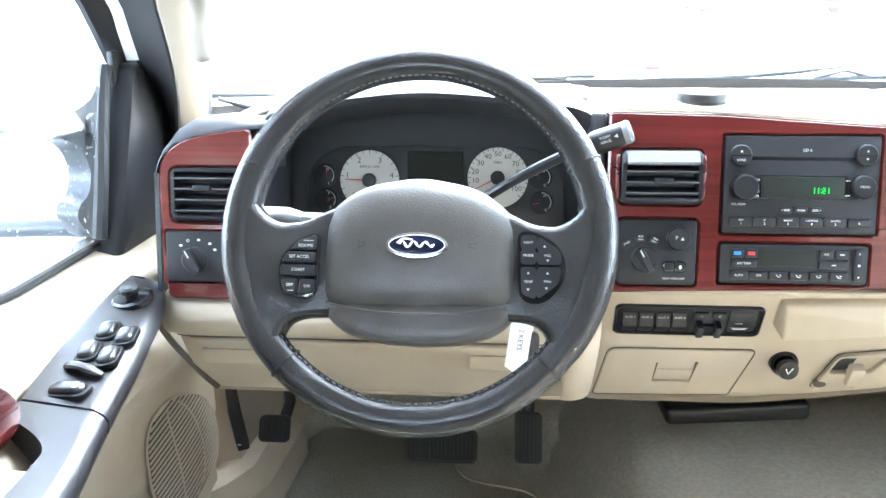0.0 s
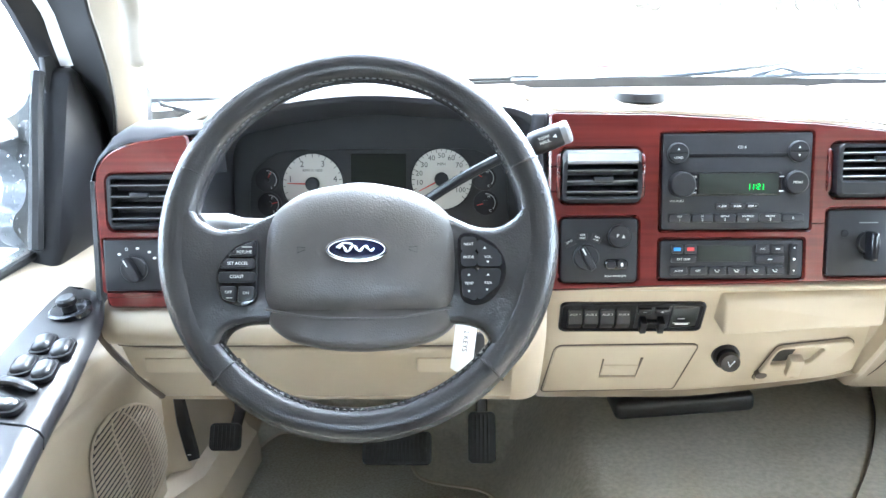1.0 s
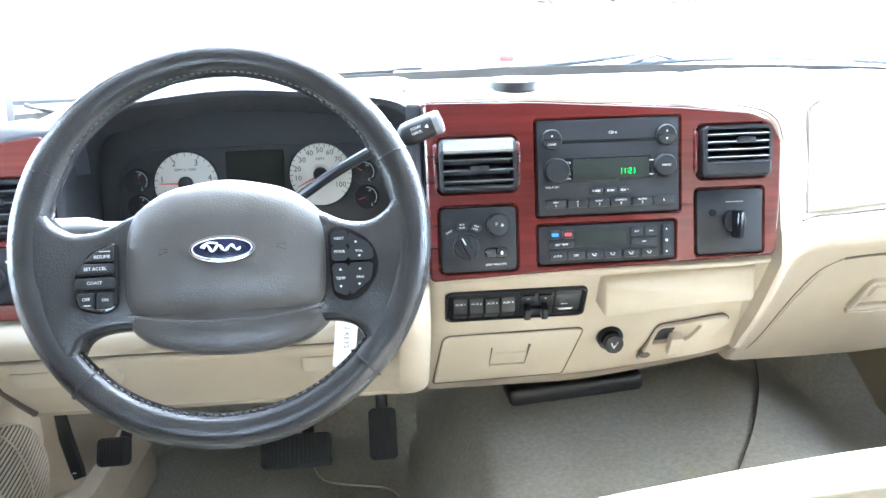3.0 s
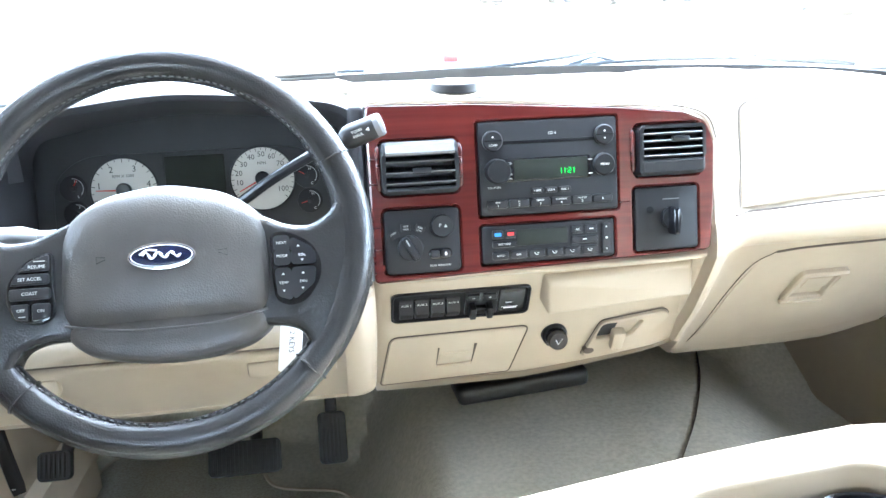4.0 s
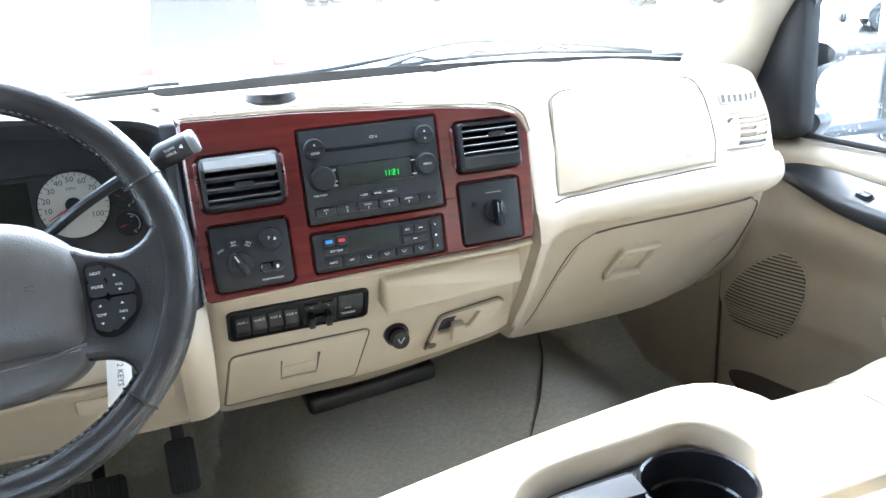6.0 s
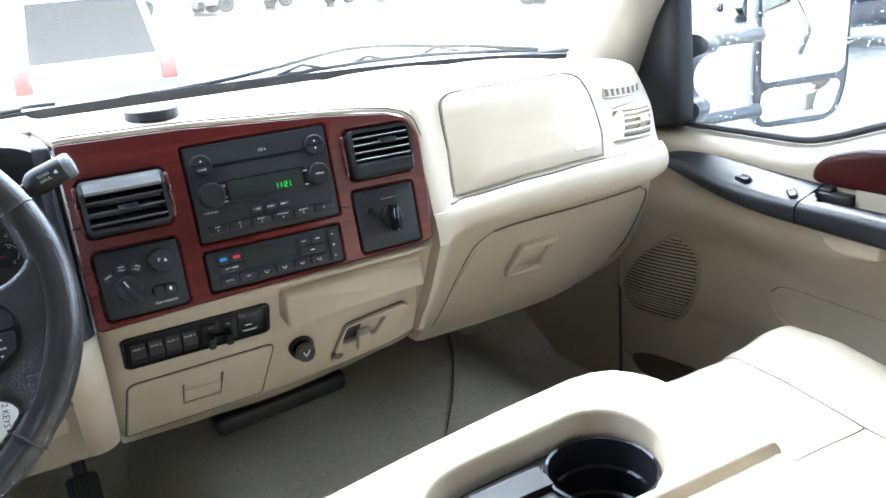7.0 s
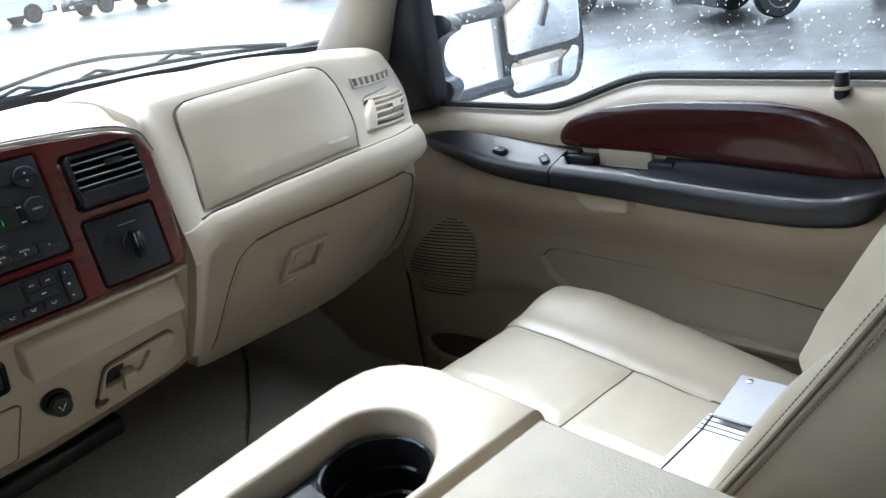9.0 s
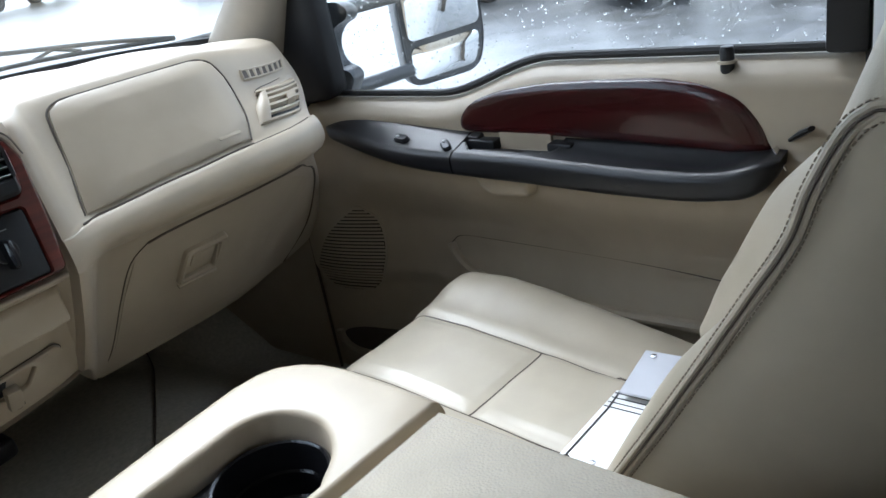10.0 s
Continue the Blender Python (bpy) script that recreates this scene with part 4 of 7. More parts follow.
well = rounded([(-0.040, -0.026), (0.028, -0.026), (0.037, 0.024), (-0.027, 0.024)], 0.003)
part("latch_frame", moved(holed(out_, [well], -0.006, 0.010, 0.003), lm), TAN, glove, "raised latch surround")
part("latch_recess", moved(plate(offset(well, -0.001), -0.006, 0.0005, 0.0002), lm), TAN, glove, "sunk finger recess")
part("latch", moved(loft([[(-0.030, 0.000, 0.007), (0.022, 0.000, 0.007), (0.0265, 0.0225, 0.0065), (-0.0255, 0.0225, 0.0065)], [(-0.029, 0.001, 0.0088), (0.021, 0.001, 0.0088), (0.0255, 0.0215, 0.0082), (-0.0245, 0.0215, 0.0082)]], True, True), lm), TAN, glove, "tan latch paddle")
part("latch_ledge", moved(rbox(-0.052, -0.0385, 0.004, 0.036, -0.0335, 0.0125, 0.0015), lm), TAN, glove, "raised lower ledge")
part("latch_rib", moved(rbox(0.0300, -0.024, 0.001, 0.0335, 0.022, 0.0095, 0.001), pose(0, 0, 0) @ lm), TAN, glove, "upright rib beside the paddle")

# dash top over the centre and driver's side
rows = []
for k in range(59):
    x = -0.405 + 0.01745 * k
    fall = max(0.0, (-0.17 - x) / 0.15) ** 2
    corner = max(0.0, (x - 0.565) / 0.042) ** 2
    crown = 0.004 * math.cos((x - 0.1) * 3)
    zf = table([(0.20, 0.864), (0.30, 0.862), (0.48, 0.850), (0.56, 0.840), (0.60, 0.829)], x) - 0.03 * fall
    tail = table([(0.45, 0.0), (0.62, 1.0)], x)
    if x < 0.168:
        rows.append(spline([(x, 0.905, 0.862 - 0.03 * fall), (x, 0.908, 0.868 - 0.03 * fall), (x, 0.93, 0.872 - 0.03 * fall), (x, 0.96, 0.873 - 0.03 * fall), (x, 1.0, 0.872 - 0.03 * fall), (x, 1.12, min(0.860, seal_line(x)[1] + 0.004)), (x, 1.25, seal_line(x)[1] + 0.001 - 0.008 * table([(-0.15, 0.0), (0.10, 1.0)], x))], 4))
        continue
    rows.append(spline([(x, 0.788 + 0.02 * corner, zf - 0.006), (x, 0.794 + 0.02 * corner, zf - 0.004 * corner), (x, 0.83 + 0.01 * corner, zf + 0.005 + 0.008 * tail - 0.012 * corner), (x, 0.90, 0.8695 + crown - 0.008 * tail - 0.008 * corner), (x, 1.0, 0.866 - 0.005 * tail - 0.006 * corner), (x, 1.15, 0.853), (x, 1.25, 0.838)], 4))
part("dash_top", loft(rows, False), TAN, dash, "tan dash top under the windscreen", 60)
# light sensor lens in the dash top
part("sensor_ring", moved(plate(oval(0, 0, 0.032, 0.036, 32), -0.006, 0.0052, 0.0015), pose(0.288, 0.852, 0.8735)), CHARCOAL, dash, "dark round sensor cover")
part("sensor_top", moved(plate(oval(0, 0, 0.0310, 0.0350, 32), 0.0045, 0.0062, 0.001), pose(0.288, 0.8525, 0.8738)), TAN, dash, "pale sensor lens")

# central wood bezel with its openings
OUT = rounded([(0.168, dz(0.6525)), (0.306, dz(0.6570)), (0.599, dz(0.665)), (0.604, dz(0.73)), (0.6055, dz(0.800)), (0.594, dz(0.826)), (0.562, dz(0.839)), (0.48, dz(0.848)), (0.30, dz(0.860)), (0.168, dz(0.863))], 0.008)
HOLES = [rrect(0.1812, dz(0.7562), 0.2766, dz(0.8203), 0.008), rrect(0.2997, dz(0.7236), 0.4767, dz(0.8376), 0.003), rrect(0.2993, dz(0.6655), 0.4709, dz(0.7140), 0.004),
         rrect(0.1810, dz(0.6615), 0.2750, dz(0.7405), 0.007), rrect(0.4982, dz(0.7607), 0.5868, dz(0.8243), 0.008), rrect(0.4960, dz(0.6680), 0.5820, dz(0.7485), 0.005)]
part("wood_bezel", holed(OUT, HOLES, -0.012, 0.004, 0.0025), WOOD, dash, "glossy dark cherry wood centre bezel", m=DASH)
part("bezel_backing", plate(offset(OUT, 0.001), -0.05, -0.013, 0.001), BLACK, dash, m=DASH)
part("bezel_gap", tube(spline([(0.176, dz(0.8692), 0.0012), (0.30, dz(0.8662), 0.0012), (0.40, dz(0.8598), 0.0012), (0.48, dz(0.8542), 0.0012), (0.562, dz(0.8447), 0.0010), (0.598, dz(0.8300), 0.0008), (0.6095, dz(0.803), 0.0)], 5), 0.0011, 6), TAN_DARK, dash, "dark gap round the light rim", m=DASH)
part("bezel_rim", tube(spline([(0.170, dz(0.8655), 0.001), (0.30, dz(0.8625), 0.001), (0.40, dz(0.8561), 0.001), (0.48, dz(0.8505), 0.001), (0.562, dz(0.8414), 0.001), (0.595, dz(0.8280), 0.001), (0.607, dz(0.801), 0.0)], 5), 0.0022, 6), TAN, dash, "thin light rim over the wood", m=DASH)
# lower centre panel in tan
LOWER = Matrix(((1, 0, 0, 0), (0, -0.4104, -0.9119, 0.800), (0, 0.9119, -0.4104, 0.587), (0, 0, 0, 1)))


def lv(z):
    return (z - 0.587) / 0.9119


rows = []
for x in [0.168, 0.172, 0.18] + [0.20 + 0.03 * k for k in range(13)] + [0.575, 0.588, 0.598, 0.604]:
    w = max(0.0, (x - 0.555) / 0.05) ** 2
    l = max(0.0, (0.18 - x) / 0.012) ** 2
    cut = 0.021 * max(0.0, (x - 0.36) / 0.17) ** 1.3
    back_ = 0.010 * w + 0.010 * l
    rows.append(spline([(x, 0.775, 0.662), (x, 0.752 + back_, 0.6560), (x, 0.751 + back_, 0.6500), (x, 0.762 + back_, 0.6450), (x, 0.777 + back_, 0.6370), (x, 0.800 + back_, 0.587), (x, 0.826 + back_, 0.53),
                        (x, 0.853 - cut * 0.4 + back_, 0.468 + cut), (x, 0.859 - cut * 0.4 + back_, 0.4585 + cut), (x, 0.872, 0.456 + cut), (x, 1.2, 0.47)], 4))
part("lower_panel", loft(rows, False), TAN, dash, "tan lower centre panel", 60)

# instrument hood
LIP = [(-0.262, 0.62), (-0.264, 0.74), (-0.262, 0.82), (-0.248, 0.857), (-0.21, 0.868), (-0.157, 0.877), (-0.06, 0.886), (0.036, 0.881), (0.10, 0.874), (0.140, 0.866), (0.158, 0.852), (0.165, 0.82), (0.166, 0.74), (0.166, 0.62)]
def lip(sx, dzz, y):
    return [(-0.048 + (x + 0.048) * sx, y + 0.18 * (z - 0.8), z + dzz) for x, z in LIP]
hood_rows = [lip(1.0, 0.0, 0.84), lip(1.0, 0.001, 0.80), lip(0.995, 0.0, 0.785), lip(0.985, -0.003, 0.779), lip(0.965, -0.009, 0.782), lip(0.955, -0.013, 0.80), lip(0.93, -0.035, 0.87), lip(0.92, -0.045, 0.90)]
part("instrument_hood", loft([spline(r, 4) for r in hood_rows], False), HOODGREY, dash, "dark grey instrument hood", 60)
top = spline(hood_rows[0], 4)
part("hood_back", loft([top, [(x, y + 0.05, z + 0.001) for x, y, z in top], [(x, y + 0.14, z - 0.012) for x, y, z in top]], False), HOODGREY, dash, "dark grey top of the instrument hood", 60)

part("hood_flank", rbox(0.1480, 0.784, 0.66, 0.1668, 0.93, 0.8620, 0.006, 3), HOODGREY, dash, "dark grey flank beside the wood bezel", 60)

# driver's outer bezel: wood round the vent, dark cap above
LB = rounded([(-0.3715, dz(0.634)), (-0.262, dz(0.634)), (-0.262, dz(0.842)), (-0.33, dz(0.833)), (-0.360, dz(0.822)), (-0.377, dz(0.803)), (-0.3800, dz(0.78)), (-0.378, dz(0.72))], 0.01)
part("outer_bezel", holed(LB, [rrect(-0.3650, dz(0.7275), -0.272, dz(0.7955), 0.010), rrect(-0.3735, dz(0.6545), -0.266, dz(0.7175), 0.003)], -0.012, 0.004, 0.0025), WOOD, dash, "glossy cherry wood outer bezel", m=DASH)
part("outer_backing", plate(offset(LB, 0.001), -0.05, -0.013, 0.001), BLACK, dash, m=DASH)
rows = []
for x in (-0.235, -0.250, -0.262, -0.275, -0.29, -0.305, -0.32, -0.335, -0.35, -0.36, -0.368, -0.375, -0.380, -0.384, -0.3865):
    z0 = table([(-0.3865, 0.765), (-0.384, 0.787), (-0.380, 0.800), (-0.375, 0.810), (-0.36, 0.825), (-0.33, 0.835), (-0.262, 0.843), (-0.235, 0.846)], x)
    y0 = 0.745 + 0.19 * (z0 - 0.664)
    up = table([(-0.3865, 0.003), (-0.375, 0.009), (-0.345, 0.017), (-0.30, 0.016), (-0.262, 0.009), (-0.235, 0.007)], x)
    rows.append(spline([(x, y0 - 0.003, z0 - 0.002), (x, y0, z0 + 0.003), (x, y0 + 0.010, z0 + up * 0.75), (x, y0 + 0.026, z0 + up), (x, y0 + 0.040, z0 + up - 0.006), (x, y0 + 0.045, z0 - 0.06)], 3))
part("outer_cap", loft(rows, False), HOODGREY, dash, "dark grey cap above the outer vent", 60)
rows = []
for z in (0.618, 0.634, 0.68, 0.74, 0.765, 0.787):
    y0 = 0.745 + 0.19 * (z - 0.664)
    rows.append([(-0.380, y0 - 0.002, z), (-0.386, y0 - 0.001, z), (-0.390, y0 + 0.012, z), (-0.394, y0 + 0.05, z), (-0.394, y0 + 0.3, z)])
part("outer_side", loft(rows, False), CHARCOAL, dash, "dark dash end beside the door", 60)
# knee bolster under the wheel
rows = []
for k in range(40):
    x = -0.384 + 0.0138 * k
    w = max(0.0, (-0.345 - x) / 0.04) ** 2 + max(0.0, (x - 0.125) / 0.03) ** 2 * 0.6
    rows.append(spline([(x, 0.770, 0.637), (x, 0.742 + 0.01 * w, 0.632), (x, 0.726 + 0.012 * w, 0.615), (x, 0.726 + 0.012 * w, 0.597), (x, 0.735 + 0.012 * w, 0.585), (x, 0.75, 0.581)], 3))
part("knee_bolster_upper", loft(rows, False), TAN, dash, "tan upper knee panel", 60)
rows = []
for k in range(38):
    x = -0.372 + 0.0138 * k
    w = max(0.0, (-0.33 - x) / 0.04) ** 2
    rows.append(spline([(x, 0.756 + 0.01 * w, 0.579), (x, 0.746 + 0.012 * w, 0.575), (x, 0.752 + 0.012 * w, 0.562), (x, 0.79, 0.520), (x, 0.835, 0.468), (x, 0.85, 0.455), (x, 0.87, 0.452), (x, 1.1, 0.47)], 3))
part("knee_bolster_lower", loft(rows, False), TAN, dash, "tan lower knee panel", 60)
groove([(-0.372, 0.7535, 0.5805), (-0.35, 0.7485, 0.5805), (0.10, 0.7485, 0.5805), (0.115, 0.7485, 0.5805)], 0.0036)
groove(spline([(-0.389, 0.752, 0.632), (-0.390, 0.742, 0.600), (-0.388, 0.755, 0.575), (-0.384, 0.770, 0.552), (-0.376, 0.792, 0.520), (-0.368, 0.818, 0.485), (-0.362, 0.84, 0.460)], 4), 0.0045)
for x0, x1 in ((-0.345, -0.215), (0.005, 0.115)):
    part("knee_rib", moved(rbox(x0, -0.013, -0.003, x1, 0.013, 0.012, 0.005), pose(0, 0.767, 0.549, 104, 0, 0)), TAN, dash, "raised tan rib")
rows = []
for k in range(9):
    a = radians(-20 + 125 * k / 8)
    x, y = 0.137 + 0.030 * math.sin(a), 0.745 - 0.030 * math.cos(a)
    rows.append(spline([(x, y + 0.02, 0.648), (x, y, 0.64), (x, y - 0.006, 0.60), (x, y + 0.03, 0.54), (x, y + 0.075, 0.485), (x, y + 0.095, 0.470)], 3))
part("column_corner", loft(rows, False), TAN, dash, "tan rounded panel corner beside the column", 60)
# near-black sheets added to deepen the shade under the dashboard
part("underside", join(rbox(-0.40, 0.92, 0.464, 0.57, 1.58, 0.50, 0.01), rbox(0.56, 1.12, 0.455, 1.16, 1.58, 0.50, 0.01)), DARK, dash, "dark sheet deepening the shade under the dashboard")

# ---- steering wheel ----
WHEEL = pose(-0.039, 0.587, 0.7648, 63.8, 0, 0)
wheel = thing("steering_wheel", "black leather steering wheel with worn glossy rim", "steering wheel", WHEEL)
n = 120
rim_rows = []
for k in range(n + 1):
    a = 2 * math.pi * k / n
    bulge = 1.0 + 0.10 * max(0.0, math.cos(2 * (a - radians(-12))) if -0.6 < math.sin(a) < 0.5 else 0.0)
    grip = 0.0168 * bulge
    rim_rows.append([((0.180 + grip * math.cos(b)) * math.cos(a), (0.180 + grip * math.cos(b)) * math.sin(a), grip * 0.98 * math.sin(b)) for b in [2 * math.pi * j / 20 for j in range(20)]])
bm = loft(rim_rows, True)
bmesh.ops.remove_doubles(bm, verts=bm.verts, dist=1e-6)
rim_ob = part("rim", bm, LEATHER, wheel, "black leather rim", 60)
for a in (157.5, 24.5, 226, 316):
    a = radians(a)
    path = [((0.180 + 0.0173 * math.cos(b)) * math.cos(a), (0.180 + 0.0173 * math.cos(b)) * math.sin(a), 0.0173 * math.sin(b)) for b in [2 * math.pi * j / 18 for j in range(18)]]
    part("rim_seam", tube(path, 0.0013, 6, True), LEATHER, rim_ob, "raised leather seam")
# stitching along the inner edge of the rim
bm = bmesh.new()
for k in range(150):
    a0 = 2 * math.pi * k / 150
    if 160 < math.degrees(a0) < 212 or math.degrees(a0) > 328 or math.degrees(a0) < 20:
        continue
    a1 = a0 + 0.022
    z = 0.007
    r = 0.1652
    c = [(r * math.cos(a0), r * math.sin(a0), z), ((r - 0.0006) * math.cos((a0 + a1) / 2), (r - 0.0006) * math.sin((a0 + a1) / 2), z + 0.001), (r * math.cos(a1), r * math.sin(a1), z + 0.0004)]
    bm = join(bm, tube(c, 0.0007, 4))
tagged(part("stitching", bm, STITCH_GREY, rim_ob, "grey thread stitching"), kind="stuff")


def spoke(sx):
    pts = [(-0.060, 0.036), (-0.088, 0.026), (-0.115, 0.013), (-0.138, 0.010), (-0.156, 0.020), (-0.165, 0.036), (-0.172, 0.048), (-0.182, 0.030), (-0.187, -0.005), (-0.183, -0.050), (-0.168, -0.085),
           (-0.150, -0.112), (-0.137, -0.128), (-0.128, -0.124), (-0.131, -0.104), (-0.124, -0.090), (-0.108, -0.084), (-0.090, -0.083), (-0.060, -0.084)]
    pts = [(x * (-sx), y) for x, y in pts]
    if sx < 0:
        pts = pts[::1]
    else:
        pts = pts[::-1]
    if sum((pts[k - 1][0] * p[1] - p[0] * pts[k - 1][1]) for k, p in enumerate(pts)) < 0:
        pts = pts[::-1]
    pts = rounded(pts, 0.008, 3)
    def hump(x, y, z):
        r = math.hypot(x, y)
        return z + 0.010 * table([(0.10, 0.0), (0.17, 1.0)], r) * (1 if z > 0 else 0) - 0.004 * (1 if z > 0 else 0)
    rings = [[(x, y, -0.012) for x, y in pts]]
    for ins, z in ((0.0, -0.004), (0.001, 0.003), (0.004, 0.007), (0.009, 0.009)):
        rings.append([(x, y, hump(x, y, z)) for x, y in offset(pts, ins)])
    bm = loft(rings, True, False)
    edges = [e for e in bm.edges if len(e.link_faces) == 1]
    top = [e for e in edges if all(v.co.z > 0 for v in e.verts)]
    bmesh.ops.triangle_fill(bm, use_beauty=True, edges=top)
    return part("spoke", bm, LEATHER, wheel, "black leather spoke", 50)


spoke_l, spoke_r = spoke(1), spoke(-1)
pad = rounded([(-0.094, 0.022), (-0.097, -0.036), (-0.094, -0.077), (0.004, -0.081), (0.102, -0.075), (0.104, -0.034), (0.101, 0.019), (0.063, 0.050), (0.003, 0.0615), (-0.058, 0.051)], 0.02, 5)
hub = part("horn_pad", dome(pad, -0.02, [(1.0, -0.013), (0.992, -0.006), (0.975, -0.0005), (0.945, 0.0040), (0.90, 0.0082), (0.84, 0.0118), (0.76, 0.0150), (0.66, 0.0175), (0.54, 0.0192), (0.4, 0.0201), (0.2, 0.0206)]), HUB, wheel, "charcoal grained horn pad", 50)
lobe = rounded([(-0.092, -0.070), (-0.088, -0.084), (-0.068, -0.100), (-0.030, -0.108), (0.006, -0.110), (0.045, -0.107), (0.078, -0.098), (0.097, -0.083), (0.100, -0.068), (0.003, -0.060)], 0.012, 4)
part("hub_lower", dome(lobe, -0.03, [(1.0, -0.012), (0.985, -0.004), (0.96, 0.002), (0.92, 0.006), (0.85, 0.009), (0.7, 0.011), (0.4, 0.012)]), HUB, wheel, "charcoal lower hub cover", 50)
part("pad_crease", tube(spline([(-0.086, -0.070, 0.0115), (-0.04, -0.0775, 0.0145), (0.004, -0.079, 0.0150), (0.05, -0.077, 0.0145), (0.094, -0.068, 0.0115)], 6), 0.0012, 6), HUB, hub, "moulded crease")
# oval badge drawn as a plain blue oval with a chrome rim
B = (0.0025, -0.013)
part("badge_recess", plate(oval(*B, 0.042, 0.0185, 40), 0.012, 0.0202, 0.003), HUB, hub, "moulded oval surround")
part("badge_rim", plate(oval(*B, 0.0305, 0.0130, 40), 0.015, 0.0218, 0.0012), CHROME, hub, "chrome badge rim")
badge = part("badge", plate(oval(*B, 0.0288, 0.0114, 40), 0.018, 0.0223, 0.0006), BLUE, hub, "blue oval badge")
part("badge_ring", tube([(B[0] + 0.0272 * math.cos(t), B[1] + 0.0098 * math.sin(t), 0.0224) for t in [2 * math.pi * k / 40 for k in range(40)]], 0.0005, 5, True), PAPER, badge, "thin white border line")
wave = [(B[0] - 0.017 + 0.034 * q, B[1] + 0.0035 * math.sin(q * 19.0) * (1 - 0.45 * q) + 0.0006, 0.0225) for q in [k / 60 for k in range(61)]]
part("badge_stroke", tube(wave, [0.0010 + 0.0004 * math.sin(k * 0.7) for k in range(61)], 6), PAPER, badge, "plain white wavy stroke")
part("badge_stroke", tube(spline([(B[0] - 0.0195, B[1] + 0.0015, 0.0225), (B[0] - 0.013, B[1] + 0.0058, 0.0225), (B[0] - 0.004, B[1] + 0.0050, 0.0225)], 6), 0.0009, 6), PAPER, badge, "plain white wavy stroke")
for sx in (-1, 1):
    part("horn_mark", tube([(B[0] + sx * 0.050, B[1] + 0.002, 0.0192), (B[0] + sx * 0.058, B[1] + 0.003, 0.0185), (B[0] + sx * 0.058, B[1] - 0.003, 0.0185), (B[0] + sx * 0.050, B[1], 0.0192)], 0.0005, 5), CHARCOAL, hub, "embossed horn sign")


def wheel_keys(parent, outline, keys):
    bez = part("key_bezel", plate(rounded(outline, 0.008), -0.004, 0.0135, 0.002), GLOSS, parent, "gloss black key surround")
    for pts, words in keys:
        k = part("key", plate(rounded(pts, 0.003), 0.008, 0.0165, 0.0015), BLACK, bez, "black wheel key")
        for text, x, y, size in words:
            if text == "-":
                bar(x - size, y - 0.0003, x + size, y + 0.0003, 0.0166, bez)
            elif text in "^v":
                s = 1 if text == "^" else -1
                part("arrow", plate([(x - 0.0014, y - 0.0009 * s), (x + 0.0014, y - 0.0009 * s), (x, y + 0.0012 * s)][::s], 0.0164, 0.0167, 0.00005), WHITE_INK, bez)
            else:
                lettering(text, size, x, y, 0.0167, bez)


wheel_keys(spoke_l, [(-0.0955, 0.001), (-0.118, -0.007), (-0.134, -0.026), (-0.1365, -0.042), (-0.130, -0.062), (-0.108, -0.068), (-0.0945, -0.062)], [
    ([(-0.0975, -0.003), (-0.114, -0.009), (-0.1245, -0.0185), (-0.0975, -0.0185)], [("RESUME", -0.1075, -0.0145, 0.0042), ("-", -0.105, -0.0095, 0.005)]),
    ([(-0.0975, -0.0205), (-0.126, -0.0205), (-0.1315, -0.0305), (-0.0975, -0.0305)], [("SET ACCEL", -0.1135, -0.0255, 0.0042)]),
    ([(-0.0965, -0.0335), (-0.132, -0.0335), (-0.132, -0.044), (-0.0965, -0.044)], [("COAST", -0.114, -0.0385, 0.0042)]),
    ([(-0.1145, -0.0475), (-0.131, -0.0475), (-0.127, -0.0605), (-0.1145, -0.063)], [("OFF", -0.1215, -0.0535, 0.0040), ("-", -0.1205, -0.0590, 0.003)]),
    ([(-0.0968, -0.0475), (-0.1125, -0.0475), (-0.1125, -0.0635), (-0.0975, -0.061)], [("ON", -0.1045, -0.0545, 0.0040)])])
wheel_keys(spoke_r, [(0.1015, 0.002), (0.117, 0.001), (0.136, -0.010), (0.1445, -0.026), (0.143, -0.043), (0.131, -0.060), (0.117, -0.066), (0.104, -0.061), (0.1015, -0.03)], [
    ([(0.1040, -0.002), (0.1165, -0.002), (0.1165, -0.014), (0.1040, -0.014)], [("NEXT", 0.1100, -0.0080, 0.0036)]),
    ([(0.1040, -0.0155), (0.1165, -0.0155), (0.1165, -0.028), (0.1040, -0.028)], [("MODE", 0.1100, -0.0205, 0.0036)]),
    ([(0.1195, -0.004), (0.132, -0.0115), (0.1385, -0.0155), (0.1195, -0.0155)], [("^", 0.1255, -0.0115, 1)]),
    ([(0.1195, -0.017), (0.1395, -0.017), (0.1405, -0.028), (0.1195, -0.028)], [("VOL", 0.1285, -0.0205, 0.0036), ("v", 0.1285, -0.0252, 1)]),
    ([(0.1040, -0.033), (0.1165, -0.033), (0.1165, -0.0615), (0.1055, -0.057)], [("^", 0.1102, -0.0375, 1), ("TEMP", 0.1102, -0.0460, 0.0036), ("v", 0.1102, -0.0535, 1)]),
    ([(0.1195, -0.033), (0.1400, -0.033), (0.1375, -0.047), (0.1195, -0.061)], [("^", 0.1285, -0.0375, 1), ("FAN", 0.1285, -0.0455, 0.0036), ("v", 0.1275, -0.0520, 1)])])
part("column", tube([(0.0, -0.01, -0.012), (0.0, -0.012, -0.06), (0.0, -0.02, -0.12), (0, -0.03, -0.22)], [0.055, 0.062, 0.06, 0.06], 24), BLACK, wheel, "black steering column shroud")

# ---- column levers, key and tag ----
lever = thing("gear_lever", "black column gear lever with a chrome-capped knob", "gear lever")
